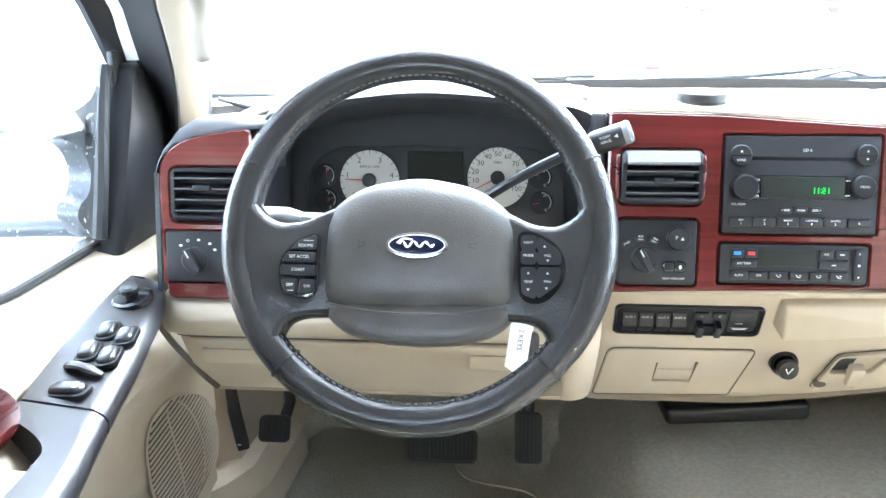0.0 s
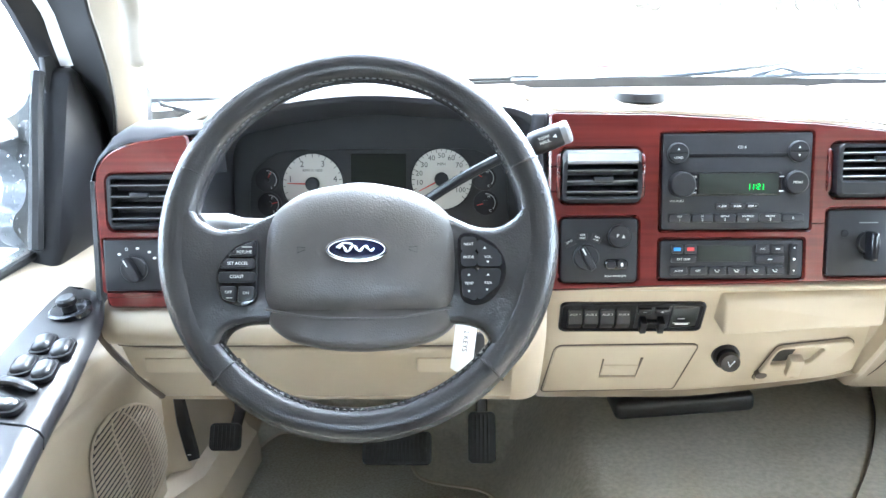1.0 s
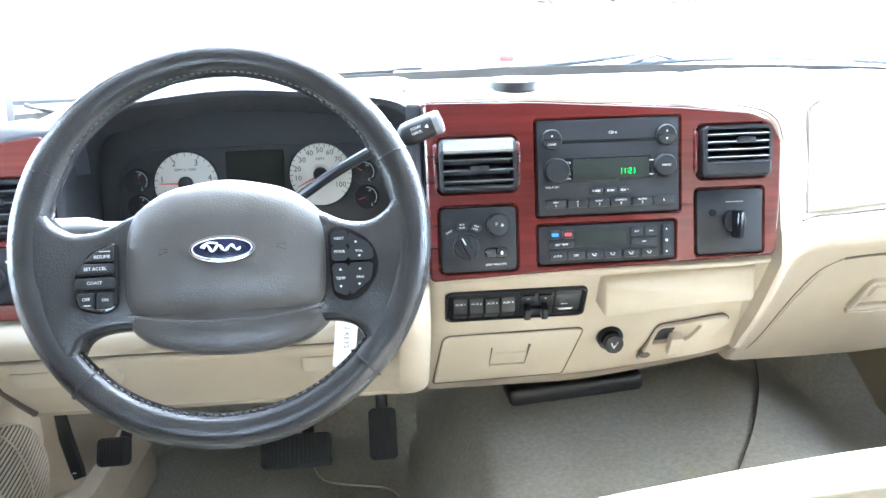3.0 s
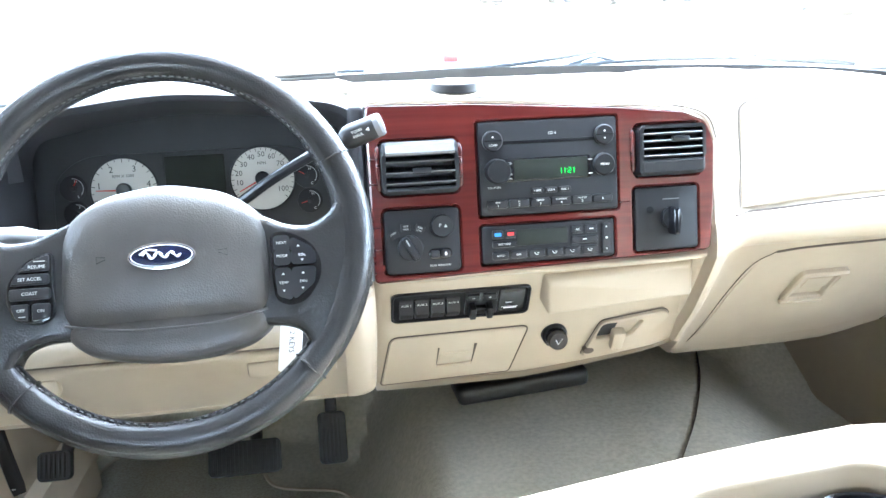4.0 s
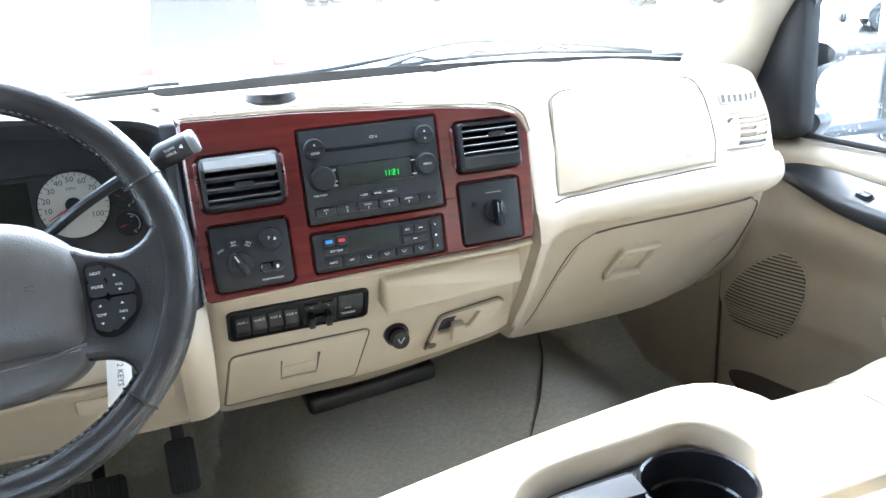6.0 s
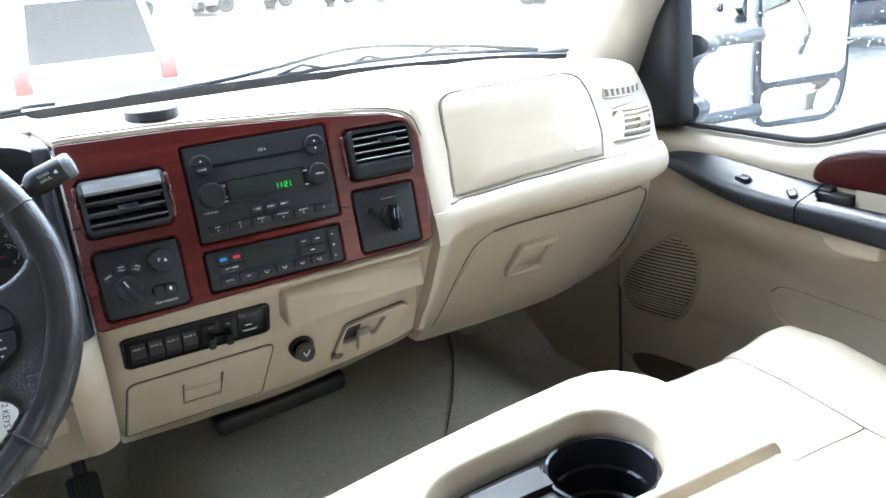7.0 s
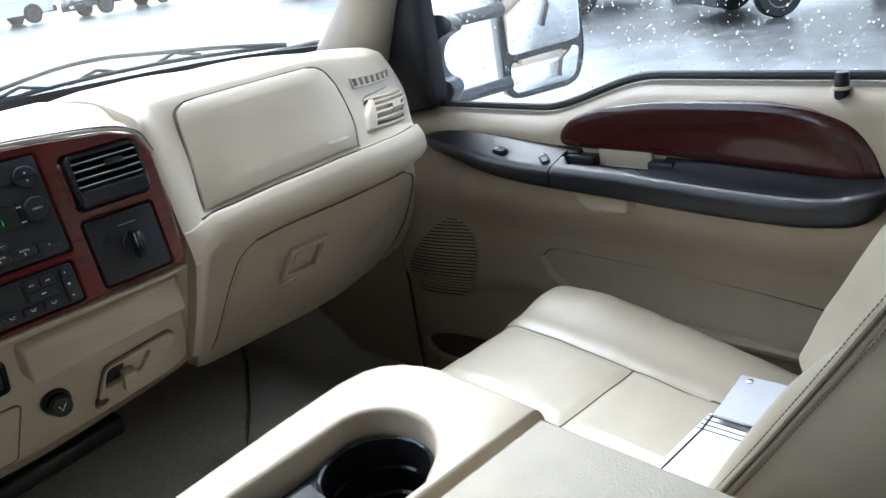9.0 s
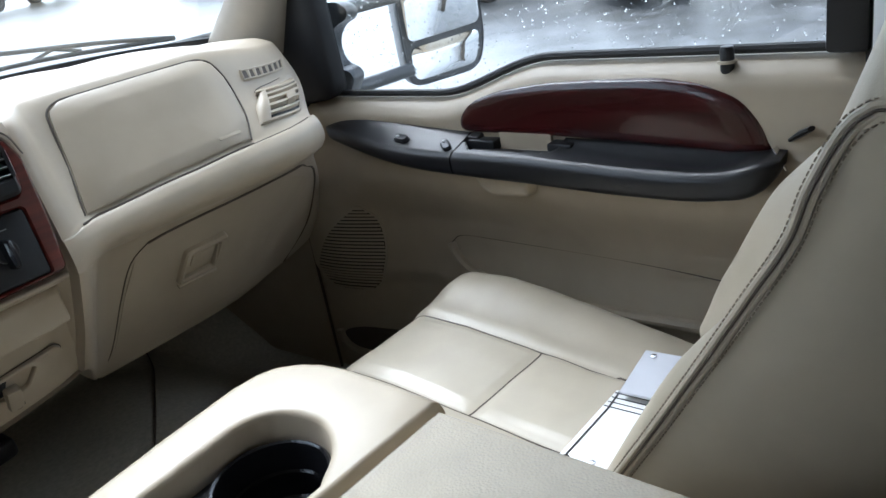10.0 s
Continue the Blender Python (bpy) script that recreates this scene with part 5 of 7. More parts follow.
part("shaft", tube(spline([(0.02, 0.74, 0.765), (0.060, 0.718, 0.795), (0.107, 0.713, 0.821), (0.142, 0.713, 0.836)], 5), 0.0062, 10), BLACK, lever, "black lever shaft")
km = Matrix.Translation((0.137, 0.713, 0.834)) @ Vector((0.046, -0.006, 0.018)).to_track_quat("Z", "Y").to_matrix().to_4x4()
knob = part("knob", moved(lathe([(0.008, 0), (0.0125, 0.006), (0.0135, 0.012), (0.0130, 0.040), (0.0122, 0.043)], 24), km), BLACK, lever, "black gear lever knob")
part("end_cap", moved(lathe([(0.0128, 0.041), (0.0130, 0.047), (0.0110, 0.050), (0.004, 0.051)], 24), km), SHEEN, lever, "worn chrome button")
tm = Matrix(((0.924, -0.336, -0.178, 0.1565), (-0.120, 0.189, -0.972, 0.6962), (0.362, 0.919, 0.135, 0.8446), (0, 0, 0, 1)))
lettering("TOW/", 0.0046, -0.002, 0.0024, 0.0003, knob, m=tm)
lettering("HAUL", 0.0046, -0.002, -0.0024, 0.0003, knob, m=tm)
part("arrow", moved(plate([(0.0075, 0.0), (0.0115, -0.0022), (0.0115, 0.0022)], 0.0001, 0.0004, 0.00005), tm), WHITE_INK, knob)
sig = thing("indicator_lever", "dark grey indicator lever beside the column", "lever")
part("shaft", tube(spline([(-0.06, 0.70, 0.745), (-0.14, 0.685, 0.752), (-0.205, 0.675, 0.757)], 5), 0.008, 10), SILVER, sig, "grey lever shaft")
part("grip", tube([(-0.18, 0.678, 0.755), (-0.195, 0.676, 0.757), (-0.232, 0.670, 0.760)], [0.009, 0.0125, 0.011], 12), SILVER, sig, "ribbed lever grip")
tag = thing("key_tag", "white paper key tag hanging from the ignition key", "key tag", pose(0.0655, 0.660, 0.615, 84, 0, 0))
tag_pts = [(-0.0075, 0.036), (-0.0155, -0.024), (0.003, -0.036), (0.0085, -0.033), (0.0165, 0.034)]
sheet = part("paper", plate(tag_pts, -0.0004, 0.0002, 0.0001), PAPER, tag, "white paper tag")
lettering("2 KEYS", 0.0085, 0.002, 0.008, 0.0004, sheet, GREY_INK, turn=-97)
part("hole", plate(oval(-0.001, -0.0285, 0.0012, 0.0012, 12), 0.0001, 0.0004, 0.0001), GREY_INK, sheet)
key = thing("ignition_key", "dark blue plastic ignition key head", "key", pose(0.079, 0.672, 0.607, 84, 0, 12))
part("head", plate(rounded([(-0.010, -0.022), (0.010, -0.022), (0.011, 0.02), (-0.011, 0.02)], 0.008), -0.004, 0.004, 0.002), BLACK, key)
part("blade", rbox(-0.004, 0.018, -0.001, 0.004, 0.05, 0.001, 0.0005), CHROME, key)

# ---- instrument cluster ----
CL = pose(0, 0.877, 0.75, 78.7, 0, 0)
cluster = thing("instrument_cluster", "black instrument cluster with two white-faced dials", "instrument cluster", CL)
face = part("face", plate(rrect(-0.245, -0.10, 0.145, 0.125, 0.02), -0.02, -0.003, 0.002), BINNACLE, cluster, "black cluster face")
raised = part("binnacle", plate(rounded([(-0.225, -0.07), (0.128, -0.07), (0.125, 0.02), (0.105, 0.042), (0.08, 0.053), (-0.175, 0.053), (-0.20, 0.042), (-0.222, 0.02)], 0.02), -0.01, 0.0, 0.002), BINNACLE, cluster, "black dial panel")
part("centre_display", plate(rrect(-0.085, -0.045, -0.010, 0.047, 0.002), -0.002, 0.0015, 0.0008), SCREEN, cluster, "dark message display")


def dial(cx, cy, r, words, needle, spans, ticks):
    d = part("dial", moved(plate(oval(0, 0, r, r, 48), -0.002, 0.0025, 0.0006), pose(cx, cy, 0)), GAUGE, cluster, "white dial face")
    part("dial_ring", moved(tube([(r * math.cos(a), r * math.sin(a), 0.0025) for a in [2 * math.pi * k / 48 for k in range(48)]], 0.0012, 6, True), pose(cx, cy, 0)), BLACK, cluster)
    bm = bmesh.new()
    a0, a1 = spans
    for k in range(ticks + 1):
        a = radians(a0 + (a1 - a0) * k / ticks)
        l = 0.0045 if k % 2 == 0 else 0.0028
        bm = join(bm, moved(rbox(r - 0.0015 - l, -0.0004, 0.0024, r - 0.0015, 0.0004, 0.0028, 0), pose(cx, cy, 0, 0, 0, math.degrees(a))))
    tagged(part("scale_marks", bm, GREY_INK, d), kind="stuff")
    for text, ang, rr, size in words:
        lettering(text, size * 1.25, cx + rr * math.cos(radians(ang)), cy + rr * math.sin(radians(ang)), 0.0029, d, GREY_INK)
    part("needle", moved(tube([(0, 0, 0.006), (r * 0.82, 0, 0.005)], [0.0012, 0.0005], 6), pose(cx, cy, 0, 0, 0, needle)), RED, d, "red needle")
    part("needle_boss", moved(lathe([(0.0095, 0.002), (0.0095, 0.008), (0.008, 0.0095), (0.003, 0.010)], 24), pose(cx, cy, 0)), BLACK, d, "black needle boss")


dial(-0.136, 0.007, 0.0415, [("0", 225, 0.030, 0.009), ("1", 168, 0.031, 0.009), ("2", 118, 0.030, 0.009), ("3", 62, 0.030, 0.009), ("4", 12, 0.031, 0.009), ("RPM X 1000", 90, 0.018, 0.0042)], 178, (225, -45), 20)
dial(0.037, 0.012, 0.0415, [("10", 188, 0.030, 0.0078), ("20", 165, 0.031, 0.0078), ("30", 140, 0.030, 0.0078), ("40", 115, 0.031, 0.0078), ("50", 90, 0.0315, 0.0078), ("60", 65, 0.031, 0.0078), ("70", 38, 0.030, 0.0078), ("80", 14, 0.030, 0.0078), ("100", -30, 0.029, 0.0078), ("MPH", 90, 0.020, 0.0045)], 207, (220, -40), 26)
for cx, cy, lo, hi, na in ((-0.198, 0.013, "L", "H", 62), (-0.196, -0.020, "E", "F", 15), (0.094, 0.013, "C", "H", 150), (0.096, -0.020, "C", "H", 195)):
    g = part("small_gauge", moved(plate(oval(0, 0, 0.0165, 0.0165, 28), -0.002, 0.0015, 0.0006), pose(cx, cy, 0)), CHARCOAL, cluster, "small black gauge")
    part("gauge_arc", moved(tube([(0.0125 * math.cos(radians(a)), 0.0125 * math.sin(radians(a)), 0.0017) for a in range(-40, 100, 12)], 0.00035, 4), pose(cx, cy, 0)), WHITE_INK, g)
    part("needle", moved(tube([(0, 0, 0.003), (0.012, 0, 0.0025)], [0.0009, 0.0004], 5), pose(cx, cy, 0, 0, 0, na)), RED, g, "red needle")
    part("boss", moved(lathe([(0.004, 0.001), (0.004, 0.004), (0.002, 0.005)], 16), pose(cx, cy, 0)), BLACK, g)
    lettering(lo, 0.005, cx + 0.006, cy - 0.0105, 0.0018, g)
    lettering(hi, 0.005, cx + 0.004, cy + 0.0085, 0.0018, g)


# ---- air vents ----
def vent(x0, x1, z0, z1, count, tab_x, label, proud=0.010, lip=0.004, low=0.008):
    v = thing("air_vent", label, "air vent", DASH, "dashboard air vents")
    y0, y1 = dz(z0), dz(z1)
    part("barrel", holed(rrect(x0, y0, x1, y1, 0.007), [rrect(x0 + 0.004, y0 + low, x1 - 0.004, y1 - lip, 0.004)], -0.03, proud, 0.004), BLACK, v, "black plastic vent barrel")
    part("duct", plate(rrect(x0 + 0.002, y0 + 0.002, x1 - 0.002, y1 - 0.002, 0.005), -0.034, -0.028, 0.001), RUBBER, v, "dark duct behind the slats")
    if lip > 0.008:
        rows = [[(x, y1 - lip, proud - 0.004), (x, y1 - lip, proud + 0.004), (x, y1 - lip + 0.003, proud + 0.0055), (x, y1 - 0.004, proud + 0.001), (x, y1 - 0.004, proud - 0.004)] for x in (x0 + 0.005, x1 - 0.005)]
        part("top_lip", loft(rows, True, True), SHEEN, v, "sloping top lip with its sheen painted grey")
    for k in range(count):
        y = y0 + low + (y1 - y0 - low - lip) * (k + 0.5) / count
        mm = pose(0, y, proud - 0.009, 16, 0, 0)
        sl = part("slat", moved(rbox(x0 + 0.003, -0.0013, -0.014, x1 - 0.003, 0.0013, 0.008, 0.0009, 2), mm), BLACK, v, "black slat with a painted edge highlight")
        # pale strip paints the light caught by the slat edge
        part("slat_edge", moved(rbox(x0 + 0.0045, 0.0003, 0.0072, x1 - 0.0045, 0.0014, 0.0086, 0.0004, 1), mm), EDGE if low > 0.01 else DIM_EDGE, sl, "pale strip painted as an edge highlight")
        if k == (1 if count == 3 else count // 2):
            part("tab", moved(rbox(tab_x - 0.011, -0.0035, -0.002, tab_x + 0.011, 0.0035, 0.006, 0.0015), pose(0, y, proud - 0.002)), SWITCH, v, "grey slider tab")
    for xa, xb in ((x0 - 0.0065, x0 - 0.0005), (x1 + 0.0005, x1 + 0.0065)):
        if proud > 0.01:
            part("wood_cheek", dome(rrect(xa, y0 + 0.004, xb, y1 - 0.004, 0.003), 0.0, [(1, 0.003), (0.85, 0.0065), (0.55, 0.0085), (0.2, 0.0090)]), WOOD, v, "swollen wood cheek beside the drum")
    for k in range(7):
        x = x0 + 0.010 + (x1 - x0 - 0.020) * k / 6
        part("vane", rbox(x - 0.0006, y0 + 0.006, -0.026, x + 0.0006, y1 - lip, -0.014, 0), CHARCOAL, v)
    return v


vent(0.1830, 0.2748, 0.7580, 0.8185, 3, 0.230, "black centre air vent with horizontal slats", 0.018, 0.016)
vent(0.5000, 0.5850, 0.7625, 0.8225, 4, 0.551, "black centre air vent, drum turned up, with bright painted slat highlights", 0.022, low=0.021)
vent(-0.3630, -0.274, 0.7295, 0.7935, 4, -0.323, "black outer air vent beside the driver door", 0.008)

# ---- radio ----
radio = thing("car_radio", "black double-height car radio with a green clock display", "car radio", DASH)
R0, R1, R2, R3 = 0.3012, 0.4752, dz(0.7250), dz(0.8362)
rf = part("faceplate", plate(rrect(R0, R2, R1, R3, 0.003), -0.03, 0.006, 0.002), CHARCOAL, radio, "matt black faceplate")


def rv(f):
    return R2 + (R3 - R2) * f


def ru(f):
    return R0 + (R1 - R0) * f


part("disc_slot", rbox(ru(0.175), rv(0.752), 0.0045, ru(0.86), rv(0.792), 0.0064, 0.0005), DEEP, radio, "dark disc slot")
lettering("CD 6", 0.0046, ru(0.53), rv(0.855), 0.0062, rf)
for fx, fy, r, top, low in ((0.10, 0.80, 0.0125, "^", "LOAD"), (0.905, 0.81, 0.0125, "^", "v")):
    b = part("round_button", moved(lathe([(r, 0), (r, 0.009), (r * 0.88, 0.0105), (r * 0.3, 0.0108)], 28), pose(ru(fx), rv(fy), 0)), BLACK, radio, "round black button")
    part("split", rbox(ru(fx) - r * 0.9, rv(fy) - 0.0003, 0.0105, ru(fx) + r * 0.9, rv(fy) + 0.0003, 0.0110, 0), GLOSS, b)
    part("arrow", plate([(ru(fx) - 0.0015, rv(fy) + 0.0035), (ru(fx) + 0.0015, rv(fy) + 0.0035), (ru(fx), rv(fy) + 0.006)], 0.0107, 0.0110, 0.0001), WHITE_INK, b)
    if low == "LOAD":
        lettering("LOAD", 0.0038, ru(fx), rv(fy) - 0.0055, 0.0110, b)
    else:
        part("arrow", plate([(ru(fx) + 0.0015, rv(fy) - 0.0035), (ru(fx) - 0.0015, rv(fy) - 0.0035), (ru(fx), rv(fy) - 0.006)], 0.0107, 0.0110, 0.0001), WHITE_INK, b)
win = part("window", plate(rrect(ru(0.19), rv(0.355), ru(0.80), rv(0.60), 0.002), 0.003, 0.0068, 0.0008), GLOSS, radio, "gloss black display window")
disp = part("display", plate(rrect(ru(0.245), rv(0.37), ru(0.78), rv(0.585), 0.001), 0.006, 0.0073, 0.0003), SCREEN, radio, "dark clock display")
SEGMENTS = {"1": "bc", "2": "abged"}
def digit(ch, x, y, w, h):
    t = 0.00045
    bars = {"a": (x, y + h - t, x + w, y + h), "g": (x, y + h / 2 - t / 2, x + w, y + h / 2 + t / 2), "d": (x, y, x + w, y + t), "f": (x, y + h / 2, x + t, y + h), "e": (x, y, x + t, y + h / 2), "b": (x + w - t, y + h / 2, x + w, y + h), "c": (x + w - t, y, x + w, y + h / 2)}
    bm = bmesh.new()
    for k in SEGMENTS[ch]:
        a = bars[k]
        bm = join(bm, rbox(a[0], a[1], 0.0072, a[2], a[3], 0.0075, 0))
    return bm
bm = bmesh.new()
for ch, fx in (("1", 0.572), ("1", 0.598), ("2", 0.640), ("1", 0.664)):
    bm = join(bm, digit(ch, ru(fx), rv(0.418), 0.0028, 0.0064))
for fy in (0.405, 0.437):
    bm = join(bm, rbox(ru(0.629), rv(fy) + 0.0024, 0.0072, ru(0.629) + 0.0007, rv(fy) + 0.0031, 0.0075, 0))
part("clock_digits", bm, GREEN_LED, disp, "glowing green clock digits")
part("volume_knob", moved(lathe([(0.0155, 0), (0.0150, 0.014), (0.0135, 0.0165), (0.004, 0.017)], 36), pose(ru(0.125), rv(0.475), 0.003)), BLACK, radio, "black volume knob")
menu = part("menu_knob", moved(lathe([(0.0140, 0), (0.0138, 0.008), (0.0120, 0.010), (0.004, 0.0103)], 36), pose(ru(0.895), rv(0.49), 0.003)), BLACK, radio, "black menu button")
lettering("MENU", 0.0040, ru(0.895), rv(0.49), 0.0135, menu)
lettering("VOL-PUSH", 0.0036, ru(0.10), rv(0.30), 0.0062, rf)
for y, t in ((0.55, "CD"), (0.43, "AM"), (0.385, "FM")):
    lettering(t, 0.0036, ru(0.2165), rv(y), 0.0070, win)
for y in (0.55, 0.40):
    bar(ru(0.785), rv(y) - 0.0006, ru(0.815), rv(y) + 0.0006, 0.0069, win)
for k, t in enumerate(("< SEEK", "SCAN", "SEEK >")):
    b = part("seek_key", plate(rrect(ru(0.36 + 0.1 * k), rv(0.215), ru(0.452 + 0.1 * k), rv(0.275), 0.003), 0.004, 0.0085, 0.001), BLACK, radio, "small black key")
    lettering(t, 0.0034, ru(0.406 + 0.1 * k), rv(0.245), 0.0088, b)
for k, (t, u) in enumerate((("REW", "1"), ("FF", "2"), ("REPEAT", "3"), ("COMPRESS", "4"), ("SHUFFLE", "5"), ("", "6"))):
    b = part("preset_key", plate(rrect(ru(0.045 + 0.1525 * k), rv(0.075), ru(0.192 + 0.1525 * k), rv(0.165), 0.0025), 0.004, 0.0095, 0.0013), BLACK, radio, "black preset key")
    if t:
        lettering(t, 0.0029, ru(0.1185 + 0.1525 * k), rv(0.140), 0.0098, b)
    lettering(u, 0.0045, ru(0.1185 + 0.1525 * k), rv(0.105 if t else 0.12), 0.0098, b)

# ---- climate control ----
clim = thing("climate_control", "black climate control panel with small display", "climate control", DASH)
C0, C1, C2, C3 = 0.3008, 0.4694, dz(0.6670), dz(0.7125)
part("faceplate", plate(rrect(C0, C2, C1, C3, 0.004), -0.02, 0.005, 0.002), CHARCOAL, clim, "matt black faceplate")


def cu_(f):
    return C0 + (C1 - C0) * f


def cv(f):
    return C2 + (C3 - C2) * f


part("display", plate(rrect(cu_(0.26), cv(0.44), cu_(0.64), cv(0.86), 0.001), 0.003, 0.0058, 0.0005), SCREEN, clim, "dark temperature display")
for x0, x1, mat in ((0.075, 0.155, BLUE_KEY), (0.17, 0.25, RED_KEY)):
    b = part("temperature_key", plate(rrect(cu_(x0), cv(0.66), cu_(x1), cv(0.88), 0.0015), 0.003, 0.0078, 0.001), BLACK, clim, "black temperature key")
    part("colour_mark", plate(rrect(cu_(x0 + 0.015), cv(0.73), cu_(x1 - 0.015), cv(0.82), 0.0008), 0.0075, 0.0081, 0.0001), mat, b, "coloured arrow mark")
b = part("ext_temp_key", plate(rrect(cu_(0.075), cv(0.42), cu_(0.25), cv(0.60), 0.0015), 0.003, 0.0072, 0.001), BLACK, clim)
lettering("EXT TEMP", 0.0035, cu_(0.163), cv(0.51), 0.0075, b)
for k in range(6):
    b = part("mode_key", plate(rrect(cu_(0.07 + 0.135 * k), cv(0.10), cu_(0.19 + 0.135 * k), cv(0.32), 0.002), 0.003, 0.0078, 0.001), BLACK, clim, "black mode key")
    if k < 2:
        lettering(("AUTO", "OFF")[k], 0.0036, cu_(0.13 + 0.135 * k), cv(0.21), 0.0081, b)
    else:
        x, y = cu_(0.13 + 0.135 * k), cv(0.21)
        part("sign", join(tube([(x - 0.003, y + 0.0015, 0.008), (x - 0.001, y - 0.0012, 0.008), (x + 0.002, y - 0.0012, 0.008)], 0.0005, 5), tube([(x + 0.0005, y + 0.0012, 0.008), (x + 0.003, y + 0.0006, 0.008)], 0.0004, 5)), WHITE_INK, b)
for x0, x1, y0, y1, t in ((0.67, 0.76, 0.66, 0.88, "A/C"), (0.775, 0.865, 0.66, 0.88, ""), (0.67, 0.865, 0.40, 0.60, "-")):
    b = part("air_key", plate(rrect(cu_(x0), cv(y0), cu_(x1), cv(y1), 0.0015), 0.003, 0.0072, 0.001), BLACK, clim, "black air key")
    if t == "A/C":
        lettering(t, 0.0036, cu_((x0 + x1) / 2), cv((y0 + y1) / 2), 0.0075, b)
    else:
        bar(cu_((x0 + x1) / 2) - 0.0025, cv((y0 + y1) / 2) - 0.0006, cu_((x0 + x1) / 2) + 0.0025, cv((y0 + y1) / 2) + 0.0006, 0.0073, b)
fan = part("fan_key", plate(rrect(cu_(0.905), cv(0.10), cu_(0.965), cv(0.90), 0.002), 0.003, 0.0075, 0.001), BLACK, clim, "tall black fan key")
for y, s in ((0.80, 1), (0.50, 0), (0.20, -1)):
    x, v = cu_(0.935), cv(y)
    if s:
        part("arrow", plate([(x - 0.0012, v - 0.001 * s), (x + 0.0012, v - 0.001 * s), (x, v + 0.0012 * s)][::s], 0.0073, 0.0078, 0.0001), WHITE_INK, fan)
    else:
        bar(x - 0.0013, v - 0.0013, x + 0.0013, v + 0.0013, 0.0075, fan)


# ---- small switch panels in the bezel ----
def turn_knob(parent, x, y, r, angle, z=0.004, mark=True):
    k = part("knob_base", moved(lathe([(r, 0), (r, 0.004), (r * 0.9, 0.006), (r * 0.3, 0.0065)], 32), pose(x, y, z)), BLACK, parent, "round black knob base")
    grip = rounded([(-r * 0.28, -r * 1.02), (r * 0.28, -r * 1.02), (r * 0.34, 0), (r * 0.24, r * 0.98), (-r * 0.24, r * 0.98), (-r * 0.34, 0)], r * 0.2)
    part("knob_grip", moved(plate(grip, 0.004, 0.017, 0.003), pose(x, y, z, 0, 0, angle)), BLACK, k, "black turning grip")
    if mark:
        part("pointer", moved(rbox(-0.0007, r * 0.3, 0.0168, 0.0007, r * 0.85, 0.0174, 0), pose(x, y, z, 0, 0, angle)), WHITE_INK, k, "white pointer line")
    return k


four = thing("drive_mode_panel", "black four-wheel-drive and pedal switch panel", "switch panel", DASH)
F0, F1, F2, F3 = 0.1825, 0.2735, dz(0.6630), dz(0.7390)
ff = part("faceplate", plate(rrect(F0, F2, F1, F3, 0.006), -0.02, 0.0055, 0.002), CHARCOAL, four, "matt black faceplate")
fu = lambda f: F0 + (F1 - F0) * f  # noqa: E731
fv = lambda f: F2 + (F3 - F2) * f  # noqa: E731
turn_knob(four, fu(0.33), fv(0.40), 0.0155, 28)
for k, (t, a) in enumerate((("2WD", 138), ("4X4", 100), ("4X4", 62))):
    pl_ = part("mode_plate", moved(plate(rrect(-0.006, -0.0045, 0.006, 0.0045, 0.001), 0.004, 0.0064, 0.0004), pose(fu(0.33) + 0.026 * math.cos(radians(a)), fv(0.40) + 0.0255 * math.sin(radians(a)), 0, 0, 0, (a - 98) * 0.7)), BLACK, four)
    lettering(t, 0.0036, 0, 0.0015, 0.0066, pl_, m=pose(fu(0.33) + 0.026 * math.cos(radians(a)), fv(0.40) + 0.0255 * math.sin(radians(a)), 0, 0, 0, (a - 98) * 0.7))
    if k:
        lettering(("HIGH", "LOW")[k - 1], 0.0028, 0, -0.002, 0.0066, pl_, m=pose(fu(0.33) + 0.026 * math.cos(radians(a)), fv(0.40) + 0.0255 * math.sin(radians(a)), 0, 0, 0, (a - 98) * 0.7))
pa = part("round_button", moved(lathe([(0.0140, 0.003), (0.0140, 0.008), (0.0125, 0.010), (0.004, 0.0095)], 32), pose(fu(0.765), fv(0.72), 0)), BLACK, four, "round black push button")
lettering("P", 0.0062, fu(0.735), fv(0.73), 0.0101, pa)
part("sign", moved(plate([(-0.002, -0.0018), (0.002, -0.0018), (0, 0.0022)], 0.0096, 0.0102, 0.0001), pose(fu(0.81), fv(0.72), 0)), WHITE_INK, pa)
rw = part("window_rocker", plate(rrect(fu(0.57), fv(0.20), fu(0.88), fv(0.37), 0.006), 0.004, 0.0072, 0.001), GLOSS, four, "black rear window rocker surround")
for x in (0.655, 0.795):
    part("rocker_key", plate(rrect(fu(x) - 0.0055, fv(0.285) - 0.0048, fu(x) + 0.0055, fv(0.285) + 0.0048, 0.003), 0.006, 0.0095, 0.0012), BLACK, rw)
part("sign", plate(oval(fu(0.795), fv(0.285), 0.0016, 0.0024, 12), 0.0094, 0.0098, 0.0001), WHITE_INK, rw)
lettering("REAR WINDOW", 0.0035, fu(0.72), fv(0.10), 0.0057, ff)

air = thing("airbag_switch_panel", "black panel with a key-turned air bag switch", "switch panel", DASH)
A0, A1, A2, A3 = 0.4975, 0.5805, dz(0.6695), dz(0.7470)
af = part("faceplate", plate(rrect(A0, A2, A1, A3, 0.004), -0.02, 0.0055, 0.002), CHARCOAL, air, "matt black faceplate")
part("lamp_hole", plate(oval(A0 + 0.0195, A3 - 0.028, 0.0046, 0.0046, 20), 0.005, 0.0062, 0.0004), DEEP, air, "small dark lamp")
